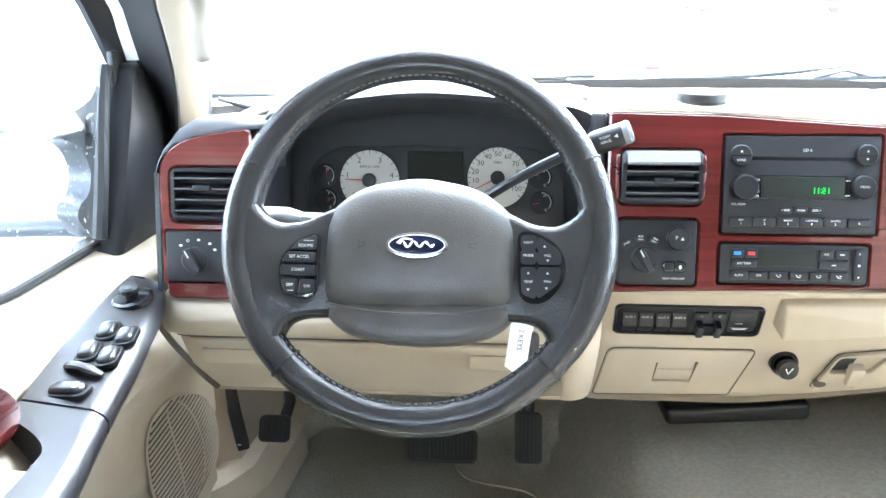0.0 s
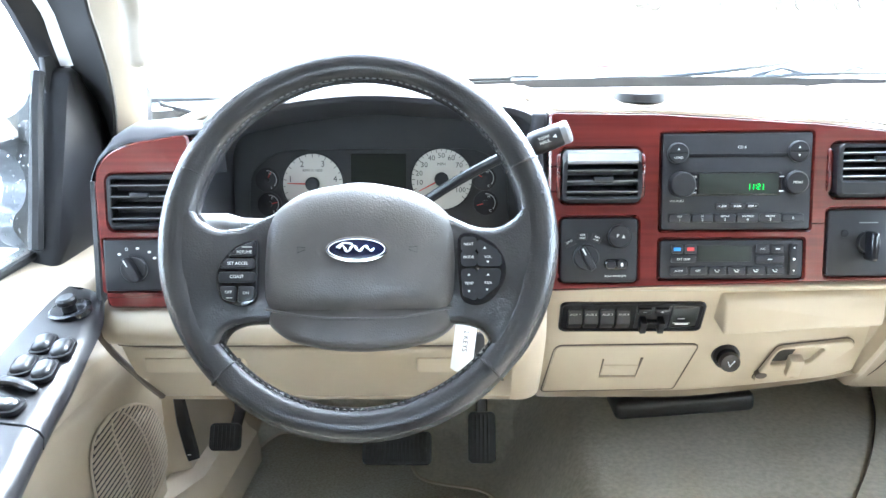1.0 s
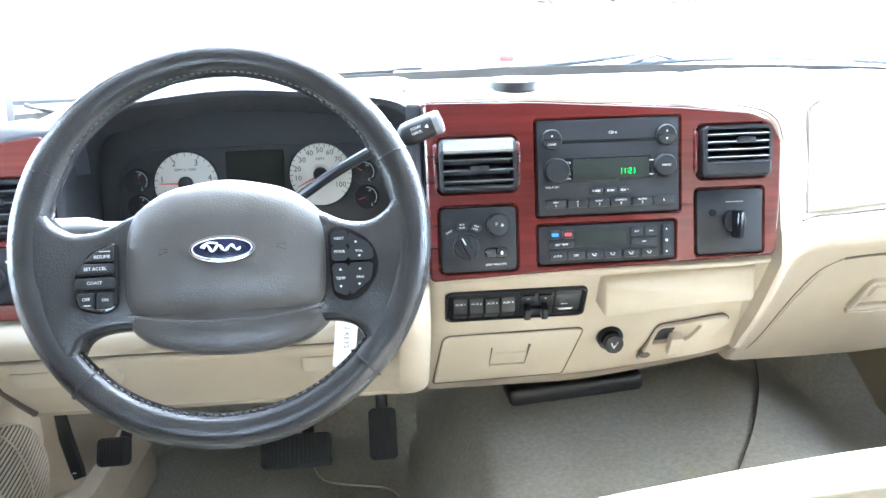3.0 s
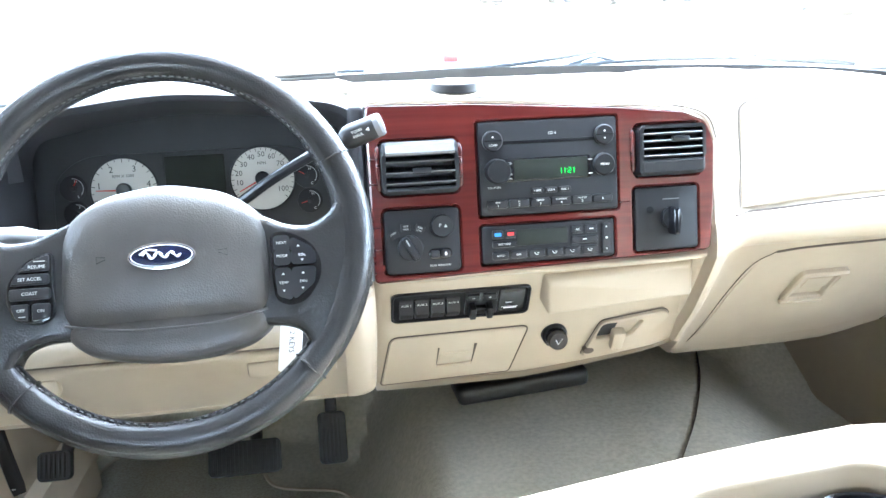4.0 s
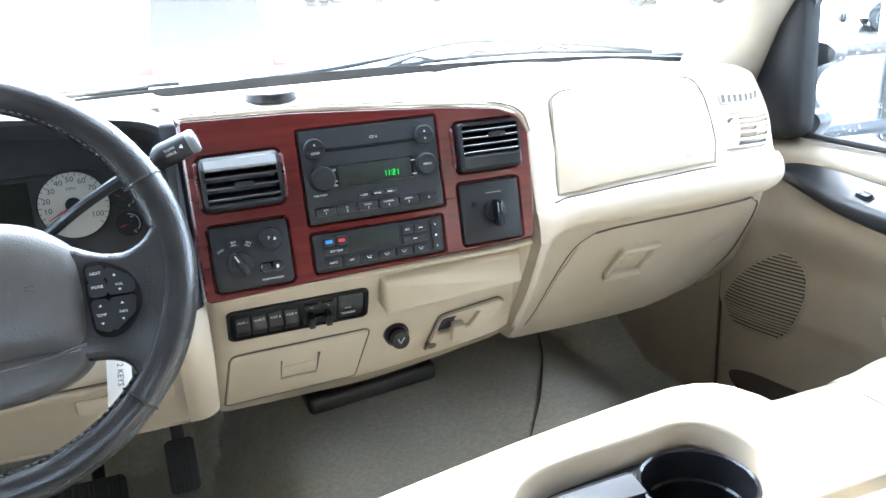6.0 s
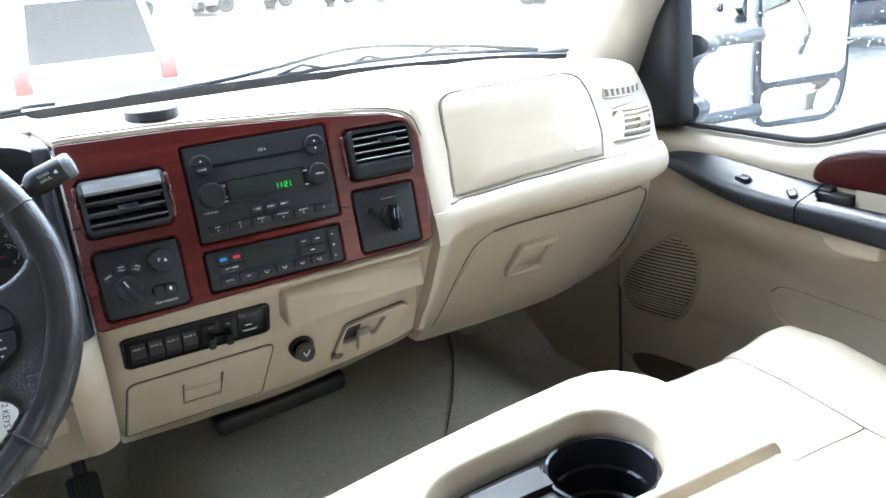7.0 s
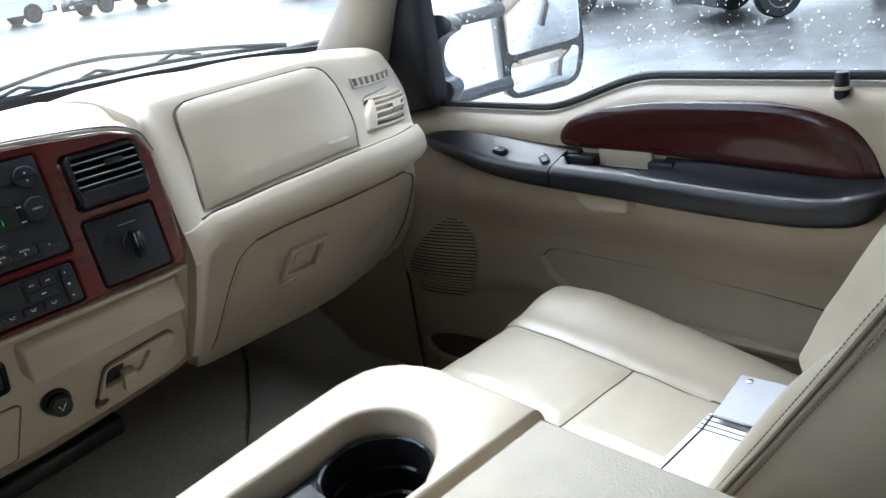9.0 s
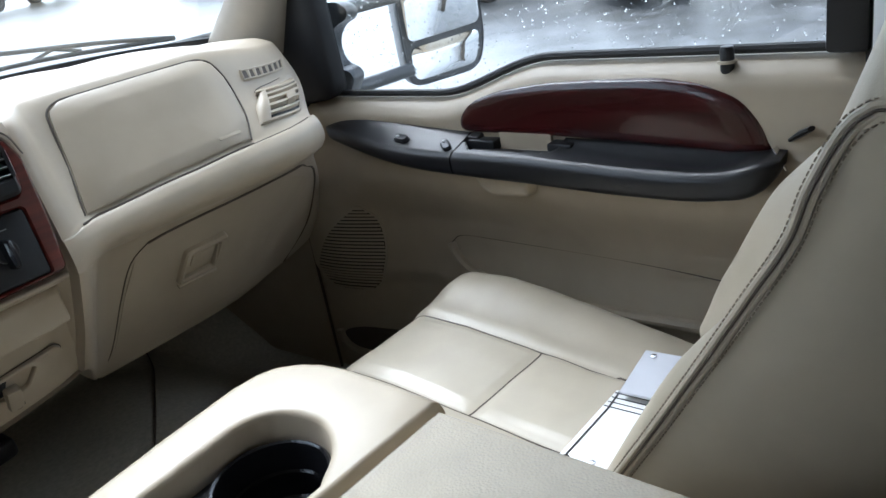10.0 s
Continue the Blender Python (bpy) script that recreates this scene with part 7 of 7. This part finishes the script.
inner_rings = [console_ring(hole, -0.008, CZ), console_ring(hole, -0.004, CZ - 0.0008), console_ring(hole, -0.001, CZ - 0.003), console_ring(hole, 0.0, CZ - 0.007), console_ring(hole, 0.002, CZ - 0.03), console_ring(hole, 0.003, CZ - 0.05)]
bm2 = loft(inner_rings, True, False)
bm = join(bm, bm2)
top = [e for e in bm.edges if len(e.link_faces) == 1 and all(abs(v.co.z - CZ) < 1e-4 for v in e.verts)]
bmesh.ops.triangle_fill(bm, use_beauty=True, edges=top)
part("body", bm, TAN, console, "tan moulded console body", 50)
CUP = (0.526, 0.303)
tray = part("tray", holed(offset(hole, 0.002), [oval(*CUP, 0.0475, 0.0475, 36)], CZ - 0.05, CZ - 0.028, 0.003), DEEP, console, "black plastic tray")
part("cup_holder", moved(lathe([(0.0515, 0.0), (0.0515, 0.004), (0.0495, 0.0055), (0.0475, 0.004), (0.0445, -0.022), (0.0425, -0.024), (0.041, -0.047), (0.038, -0.049), (0.037, -0.077), (0.003, -0.078)], 44, False), pose(*CUP, CZ - 0.028)), GLOSS, tray, "stepped gloss black cup holder")
part("tray_ridge", loft([[(x, 0.300 + w, CZ - 0.03), (x, 0.302 + w, CZ - 0.022), (x, 0.325 + w, CZ - 0.018), (x, 0.333 + w, CZ - 0.022), (x, 0.335 + w, CZ - 0.03)] for x, w in ((0.375, 0.0), (0.41, 0.004), (0.45, 0.006), (0.478, 0.006))], True, True), DEEP, tray, "smooth black tray ridge")
# padded lid behind the tray
lid = thing("console_lid", "padded tan leather console lid, closed", "console lid")
lp = [(0.140, -0.42), (0.634, -0.42), (0.637, 0.206), (0.634, 0.209), (0.143, 0.209), (0.140, 0.206)]
rings = [[(x, y, 0.545) for x, y in lp]]
for k in range(6):
    a = math.pi / 2 * k / 5
    rings.append([(x, y, 0.586 + 0.018 * math.sin(a)) for x, y in offset(lp, 0.007 * (1 - math.cos(a)))])
part("pad", loft(rings, True, True), LID_LEATHER, lid, "grained tan leather pad", 60)
part("base", rbox(0.142, -0.42, 0.08, 0.630, 0.200, 0.543, 0.01), TAN, lid, "tan plastic base")

# ---- passenger seat ----
seat = thing("bucket_seat", "tan leather passenger seat with stitched seams", "car seat")
def cushion_top(x, y):
    side = table([(0.985, 0.0), (1.03, 0.35), (1.10, 1.0)], x) + table([(0.76, 1.0), (0.86, 0.0)], x)
    z = 0.420 - 0.085 * max(0.0, (0.50 - y)) - 0.0035 * (math.exp(-((x - 1.004) / 0.007) ** 2) + math.exp(-((x - 0.845) / 0.007) ** 2) + math.exp(-((y - 0.373) / 0.007) ** 2) * table([(0.845, 0.0), (0.855, 1.0)], x) * table([(0.994, 1.0), (1.004, 0.0)], x)) + 0.030 * side * curve([(0.05, -0.9), (0.20, -0.25), (0.34, 0.30), (0.46, 0.68), (0.54, 0.80), (0.60, 0.65), (0.65, 0.3)], y)
    z -= 0.10 * max(0.0, (y - 0.575) / 0.085) ** 2.2
    z -= 0.10 * max(0.0, (x - 1.115) / 0.07) ** 2.2 + 0.08 * max(0.0, (0.735 - x) / 0.05) ** 2
    puff = 0.004 * math.sin(math.pi * min(1, max(0, (y - 0.372) / 0.22))) if y > 0.372 else 0.004 * math.sin(math.pi * min(1, max(0, (y - 0.05) / 0.322)))
    return z + puff * (0.86 < x < 1.0) + 0.0015 * noise.noise((x * 22, y * 22, 1.1))
rows = []
for k in range(120):
    y = -0.06 + 0.722 * k / 119
    xs_ = [0.690 + 0.495 * j / 99 for j in range(100)]
    wide = 0.02 * table([(0.48, 0.0), (0.62, 1.0)], y)
    row = [(0.93 + (x - 0.93) * (1 - wide), y, cushion_top(x, y)) for x in xs_]
    rows.append([(row[0][0] + 0.01, y, 0.20)] + row + [(row[-1][0] - 0.01, y, 0.20)])
rows.append([(x, y - 0.012, min(z, 0.21)) for x, y, z in rows[-1]])
cush = part("cushion", loft(rows, False), TAN_LEATHER, seat, "tan leather cushion", 60)
def seam_on(points, r=0.0012):
    return tube([(x, y, cushion_top(x, y) + 0.0002) for x, y, _ in spline([(x, y, 0) for x, y in points], 14)], r, 6)
part("side_seam", seam_on([(1.008, 0.645), (1.006, 0.56), (1.004, 0.46), (1.003, 0.36), (1.000, 0.26), (0.995, 0.16), (0.99, 0.08)]), TAN_DARK, cush)
part("side_seam", seam_on([(0.842, 0.64), (0.843, 0.46), (0.845, 0.30), (0.848, 0.10)]), TAN_DARK, cush)
part("cross_seam", seam_on([(0.843, 0.376), (0.90, 0.374), (0.95, 0.373), (1.003, 0.372)]), TAN_DARK, cush)
part("seat_base", rbox(0.72, 0.0, 0.06, 1.15, 0.50, 0.24, 0.02), BLACK, seat, "dark seat base")
# backrest: sections along the reclined front line (y, z) of the near bolster
FRONT = [(0.163, 0.425), (0.112, 0.515), (0.075, 0.583), (0.039, 0.643), (-0.009, 0.703), (-0.040, 0.767), (-0.060, 0.812), (-0.076, 0.850), (-0.100, 0.920), (-0.125, 1.000), (-0.138, 1.050)]
FRONT_LINE = [Vector(v) for v in spline([(0, y - 0.004, z) for y, z in FRONT], 4)]
def back_section(k):
    p = FRONT_LINE[k]
    a, b = FRONT_LINE[max(0, k - 1)], FRONT_LINE[min(len(FRONT_LINE) - 1, k + 1)]
    t = (b - a).normalized()
    fw = Vector((0, t.z, -t.y))
    top = table([(0.84, 1.0), (1.05, 0.35)], p.z)
    far_ = table([(0.42, 0.030), (0.50, 0.040), (0.60, 0.043), (0.66, 0.033), (0.73, 0.0), (1.0, -0.01)], p.z)
    dip = 0.004 * math.exp(-((p.z - 0.712) / 0.007) ** 2)
    prof = [(0.90, -0.225), (0.83, -0.212), (0.770, -0.180), (0.733, -0.135), (0.711, -0.085), (0.7015, -0.048), (0.6990, -0.024), (0.7000, -0.0150), (0.7018, -0.0110), (0.7040, -0.0075), (0.7075, -0.0042), (0.713, -0.001 - dip), (0.722, 0.001 - dip), (0.738, 0.000 - dip), (0.760, -0.004), (0.785, -0.015), (0.812, -0.030),
            (0.85, -0.034), (0.93, -0.034), (1.00, -0.032), (1.035, -0.018 + far_ * 0.2), (1.062, 0.65 * far_ - 0.01), (1.085, 0.95 * far_), (1.108, far_), (1.132, far_ - 0.016), (1.148, far_ * 0.3 - 0.02), (1.155, -0.06), (1.148, -0.14), (1.12, -0.20)]
    return [tuple(Vector((0.93 + (x - 0.93) * (0.72 + 0.28 * top), 0, 0)) + Vector((0, p.y, p.z)) + fw * (d * (0.4 + 0.6 * top) if d > -0.05 else d)) for x, d in prof]
rows = [spline(back_section(k), 3) for k in range(len(FRONT_LINE))]
rest_ = part("backrest", loft(rows, False), TAN_LEATHER, seat, "tan leather backrest with side bolsters", 70)
part("back_shell", loft([[r[0], r[-1]] for r in rows], False), TAN_LEATHER, rest_)
part("cap", loft([[rows[-1][k], tuple(Vector(rows[-1][k]).lerp(Vector((0.93, -0.25, 1.06)), 0.5)), (0.93, -0.25, 1.06)] for k in range(len(rows[-1]))], False), TAN_LEATHER, rest_)
# the welt: two stitched ridges along the near side, bending back at the shoulder
WELT = [(0.146, 0.440), (0.087, 0.536), (0.052, 0.593), (0.008, 0.667), (-0.021, 0.717), (-0.045, 0.759), (-0.057, 0.793), (-0.072, 0.824), (-0.084, 0.837), (-0.098, 0.840), (-0.16, 0.837)]
welt = [Vector(v) for v in spline([(0.6990 + (0.002 if y < -0.06 else 0.0), y - 0.005, z) for y, z in WELT], 8)]
def beside(d, out):
    line = []
    for k, p in enumerate(welt):
        a, b = welt[max(0, k - 1)], welt[min(len(welt) - 1, k + 1)]
        t = (b - a).normalized()
        line.append(p + Vector((out, t.z * d, -t.y * d)))
    return line
part("piping", tube([tuple(v) for v in beside(0.0027, 0.0003)], 0.0026, 8), TAN_LEATHER, rest_, "rounded leather welt")
part("piping", tube([tuple(v) for v in beside(-0.0027, 0.0006)], 0.0026, 8), TAN_LEATHER, rest_, "rounded leather welt")
part("seam", tube([tuple(v) for v in beside(0.0, -0.0014)], 0.0011, 6), TAN_DARK, rest_, "dark seam between the welts")
bm = bmesh.new()
for d, out in ((-0.0066, -0.0016), (0.0062, 0.0002)):
    line = beside(d, out)
    run = [0.0]
    for a, b in zip(line, line[1:]):
        run.append(run[-1] + (b - a).length)
    s_, k = 0.0, 0
    while s_ + 0.005 < run[-1]:
        ends = []
        for q in (s_, s_ + 0.0030):
            k = max(j for j in range(len(run)) if run[j] <= q)
            ends.append(line[k].lerp(line[k + 1], (q - run[k]) / (run[k + 1] - run[k])))
        bm = join(bm, tube([tuple(ends[0]), tuple(ends[0].lerp(ends[1], 0.5) + Vector((-0.0006, 0, 0))), tuple(ends[1])], 0.00065, 4))
        s_ += 0.0047
tagged(part("stitching", bm, STITCH_BROWN, rest_, "brown thread stitching"), kind="stuff")
belt = thing("seat_belt", "black seat belt with buckle tongue by the pillar", "seat belt")
part("webbing", loft([[(1.262, 0.075 - 0.05 * q, 1.10 - 0.62 * q), (1.258, 0.028 - 0.05 * q, 1.10 - 0.62 * q), (1.260, 0.028 - 0.05 * q, 1.10 - 0.62 * q), (1.264, 0.075 - 0.05 * q, 1.10 - 0.62 * q)] for q in (0, 0.3, 0.6, 1.0)], True, True), BLACK, belt, "black woven webbing")
part("tongue", tube([(1.240, 0.122, 0.642), (1.236, 0.108, 0.652), (1.230, 0.095, 0.660)], [0.006, 0.009, 0.007], 8, flat=0.5), BLACK, belt, "black plastic buckle tongue")
part("blade", moved(rbox(-0.010, -0.016, -0.0012, 0.010, 0.016, 0.0012, 0.0008), pose(1.240, 0.133, 0.618, 60, 0, 0)), CHROME, belt, "metal buckle blade")

# ---- papers on the seat ----
pap = thing("paper_folder", "white paper folder with printed lines on the seat", "paper", pose(0.890, 0.182, 0.400, 0, 2, 2))
sh = part("sheet", rbox(-0.075, -0.062, 0.0055, 0.080, 0.056, 0.010, 0.001, 1), PAPER, pap, "white folded sheet")
for k in range(4):
    bar(0.042 + 0.010 * k, -0.055, 0.0436 + 0.010 * k, 0.054, 0.0101, sh, NAVY, "printed_line")
part("pen_line", tube([(-0.066, 0.048, 0.0105), (0.040, 0.047, 0.0105), (0.076, 0.050, 0.0105)], 0.0011, 5), GREY_INK, sh, "dark drawn line")
part("fastener", moved(lathe([(0.006, 0.008), (0.006, 0.0095), (0.003, 0.010)], 16), pose(-0.066, 0.046, 0.002)), CHROME, sh, "metal eyelet")
part("fastener", moved(lathe([(0.004, 0.008), (0.004, 0.0095), (0.002, 0.010)], 16), pose(-0.060, 0.016, 0.002)), CHROME, sh, "metal eyelet")
fol = thing("grey_card", "grey card sleeve behind the paper folder", "paper", pose(0.985, 0.185, 0.412, 0, -6, 4))
part("sleeve", rbox(-0.030, -0.050, 0.006, 0.055, 0.045, 0.010, 0.001, 1), PAPER_GREY, fol)
part("clip", moved(lathe([(0.004, 0.009), (0.004, 0.012), (0.002, 0.0125)], 16), pose(0.044, 0.030, 0)), CHROME, fol)

# ---- towing mirrors outside ----
def tow_mirror(side, m):
    t = thing("towing_mirror", "black extending towing mirror, wet with rain", "mirror", m, "towing mirrors")
    f = lambda bm: mirrored(bm, side)  # noqa: E731
    claw = rounded([(1.15, 0.66), (1.15, 0.89), (1.12, 0.900), (1.08, 0.864), (1.037, 0.852), (1.0, 0.853), (0.972, 0.838), (0.980, 0.818), (1.011, 0.809), (1.034, 0.792), (1.046, 0.769), (1.045, 0.743), (1.030, 0.724), (1.002, 0.717), (0.992, 0.700), (1.024, 0.660), (1.07, 0.655)], 0.012, 3)
    part("bracket", f(loft([[(1.345, y, z) for y, z in claw], [(1.362, y, z) for y, z in claw], [(1.380, 1.05 + (y - 1.05) * 0.93, 0.77 + (z - 0.77) * 0.95) for y, z in claw]], True, True)), GLARE_GREY, t, "two-armed door bracket, greyed for glare")
    for z in (0.665, 0.825):
        part("arm", f(tube([(1.34, 1.07, z), (1.42, 1.055, z + 0.004), (1.548, 1.026, z + 0.006)], [0.020, 0.017, 0.017], 12, flat=0.9)), GLARE_GREY, t, "ribbed black extension arm")
    hm = Matrix.Translation((1.645, 1.005, 0.80)) @ pose(0, 0, 0, 90, 0, 0) @ pose(0, 0, 0, 0, -30, 0)
    out = rounded([(-0.095, -0.175), (0.075, -0.165), (0.098, -0.10), (0.10, 0.20), (-0.098, 0.20), (-0.10, -0.12)], 0.04, 6)
    head_ = part("housing", f(moved(dome(out, 0.0, [(1.0, 0.012), (0.98, 0.016), (0.955, 0.012)]), hm)), GLARE_GREY, t, "wet mirror housing, greyed for glare")
    part("back_shell", f(moved(dome(out, -0.001, [(1.0, -0.03), (0.9, -0.075), (0.6, -0.10)]), hm)), GLARE_GREY, t, "black mirror shell")
    g1 = part("glass", f(moved(plate(rounded([(-0.086, -0.075), (0.089, -0.062), (0.093, 0.188), (-0.091, 0.188)], 0.02), 0.012, 0.0175, 0.001), hm)), MIRROR, t, "flat mirror glass")
    g2 = part("lower_glass", f(moved(dome(rounded([(-0.084, -0.160), (0.066, -0.150), (0.086, -0.076), (-0.084, -0.088)], 0.02), 0.012, [(1.0, 0.0165), (0.8, 0.018), (0.4, 0.019)]), hm)), MIRROR, t, "convex spotter glass")
    return t


tow_mirror(1, Matrix())
tow_mirror(-1, pose(-0.01, -0.09, -0.01))


# ---- parked vehicles ----
def vehicle(name, label, m, paint, length=4.7, width=1.85, height=1.75, van=True, group="parked vehicles"):
    """A parked car: y is its length, front at +y."""
    c = thing(name, label, "car", m, group)
    L, H = length / 2, height
    if van:
        low = [(-L, 0.42), (-L, 0.95), (-L + 0.06, 1.05), (L - 1.25, 1.08), (L - 0.25, 0.98), (L, 0.78), (L, 0.40)]
        cab = [(-L + 0.04, 1.04), (-L + 0.30, H - 0.06), (-L + 0.55, H), (L - 2.15, H), (L - 1.85, H - 0.06), (L - 1.15, 1.05)]
    else:
        low = [(-L, 0.40), (-L, 0.85), (-L + 0.10, 0.95), (L - 1.35, 0.92), (L - 0.25, 0.80), (L, 0.62), (L, 0.36)]
        cab = [(-L + 0.55, 0.93), (-L + 1.15, H - 0.04), (-L + 1.5, H), (L - 2.3, H), (L - 2.0, H - 0.05), (L - 1.25, 0.92)]
    body = [(y, z) for y, z in low]
    arches = []
    for cy in (L - 0.92, -L + 0.95):
        arches.append([(cy + 0.40 * math.cos(radians(a)), 0.36 + 0.40 * math.sin(radians(a))) for a in range(0, 181, 20)])
    outline = body + arches[0] + arches[1]
    bm = loft([[(-width / 2 + 0.05, y, z) for y, z in outline], [(-width / 2, y * 0.995, z) for y, z in outline], [(width / 2, y * 0.995, z) for y, z in outline], [(width / 2 - 0.05, y, z) for y, z in outline]], True, True)
    bm.faces.ensure_lookup_table()
    part("body", bm, paint, c, "painted body", 30)
    def rowx(q):
        return [(q * (width / 2 - 0.08 - 0.16 * max(0, (z - 1.0) / (H - 1.0))), y, z) for y, z in cab]
    part("roof", loft([rowx(1), rowx(-1)], True, True), paint, c, "painted roof and pillars", 30)
    for sx in (1, -1):
        wins = [(0.12, 0.46), (0.50, 0.80)]
        y0, y1 = cab[0][0] + 0.18, cab[-1][0] - 0.25
        for a, b in wins:
            pts = []
            for y, z in ((y0 + (y1 - y0) * a, 1.10), (y0 + (y1 - y0) * b, 1.10), (y0 + (y1 - y0) * (b - 0.04), H - 0.14), (y0 + (y1 - y0) * (a + 0.02), H - 0.14)):
                pts.append((sx * (width / 2 - 0.075 - 0.16 * max(0, (z - 1.0) / (H - 1.0))), y, z))
            part("side_window", loft([pts, [(x - sx * 0.03, y, z) for x, y, z in pts]], True, True), GLOSS, c, "dark side glass")
        for cy in (L - 0.92, -L + 0.95):
            tyre = part("tyre", moved(lathe([(0.20, -0.11), (0.33, -0.11), (0.355, -0.07), (0.355, 0.07), (0.33, 0.11), (0.20, 0.11)], 28), pose(sx * (width / 2 - 0.10), cy, 0.355, 0, 90, 0)), RUBBER, c, "black tyre")
            part("rim", moved(lathe([(0.22, 0.09), (0.21, 0.113), (0.17, 0.10), (0.05, 0.105), (0.01, 0.11)], 20), pose(sx * (width / 2 - 0.10), cy, 0.355, 0, 90 * sx, 0)), SILVER, tyre, "silver wheel rim")
        part("headlamp", rbox(sx * (width / 2 - 0.42), L - 0.06, 0.66, sx * (width / 2 - 0.06), L + 0.012, 0.80, 0.03), CHROME, c, "clear headlamp")
        part("tail_lamp", rbox(sx * (width / 2 - 0.20), -L - 0.015, 0.78, sx * (width / 2 + 0.004), -L + 0.08, 1.06, 0.02), TAILRED, c, "red tail lamp")
    ws = [(x * 0.88, y, z) for x, y, z in ((width / 2 - 0.10, cab[-1][0] + 0.012, 1.07), (-width / 2 + 0.10, cab[-1][0] + 0.012, 1.07), (-width / 2 + 0.22, cab[-2][0] + 0.02, H - 0.09), (width / 2 - 0.22, cab[-2][0] + 0.02, H - 0.09))]
    part("front_glass", loft([ws, [(x, y - 0.03, z - 0.02) for x, y, z in ws]], True, True), GLOSS, c, "dark windscreen")
    rw_ = [(x * 0.86, y, z) for x, y, z in ((width / 2 - 0.10, cab[0][0] - 0.0 + 0.03, 1.12), (-width / 2 + 0.10, cab[0][0] + 0.03, 1.12), (-width / 2 + 0.22, cab[1][0] - 0.02, H - 0.12), (width / 2 - 0.22, cab[1][0] - 0.02, H - 0.12))]
    part("rear_glass", loft([rw_, [(x, y - 0.02, z + 0.01) for x, y, z in rw_]], True, True), GLOSS, c, "dark rear glass")
    part("front_bumper", rbox(-width / 2 + 0.03, L - 0.10, 0.28, width / 2 - 0.03, L + 0.06, 0.52, 0.05), BLACK, c, "dark front bumper")
    part("rear_bumper", rbox(-width / 2 + 0.03, -L - 0.08, 0.32, width / 2 - 0.03, -L + 0.10, 0.58, 0.05), BLACK, c, "dark rear bumper")
    part("grille", rbox(-0.42, L - 0.04, 0.58, 0.42, L + 0.02, 0.76, 0.02), CHROME, c, "chrome grille")
    part("plate", rbox(-0.16, L + 0.05, 0.38, 0.16, L + 0.075, 0.48, 0.005), PAPER, c, "plain number plate")
    return c


def parked(x, y, turn):
    return pose(x, y, ground_height(x, y), 0, 0, turn)


vehicle("parked_suv", "pale silver parked estate car, rear towards the truck", parked(1.2, 13.4, -2), DULL_GREY, 4.8, 1.95, 1.95)
vehicle("parked_suv", "dark blue parked estate car on the wet asphalt", parked(15.6, 9.9, 50), NAVY, 4.7, 1.88, 1.75)
vehicle("parked_suv", "black parked estate car on the wet asphalt", parked(14.1, 5.1, 50), CARBLACK, 4.7, 1.88, 1.72)
vehicle("parked_car", "silver parked saloon beyond the dark cars", parked(18.4, 14.0, 50), SILVER_PAINT, 4.6, 1.8, 1.45, False)
vehicle("parked_suv", "white parked estate car across the lot", parked(18.8, 24.5, 40), WHITE_PAINT, 4.7, 1.88, 1.75)
vehicle("parked_car", "white parked saloon up the slope", parked(9.9, 35.6, 98), WHITE_PAINT, 4.6, 1.8, 1.45, False)
vehicle("parked_suv", "pale parked estate car up the slope", parked(6.8, 36.4, 97), DULL_GREY, 4.7, 1.88, 1.75)
vehicle("parked_car", "dark parked saloon up the slope", parked(14.8, 34.2, 100), CARBLACK, 4.6, 1.8, 1.45, False)
vehicle("parked_suv", "black parked estate car on the wet asphalt", parked(14.0, 0.4, 50), CARBLACK, 4.7, 1.88, 1.74)
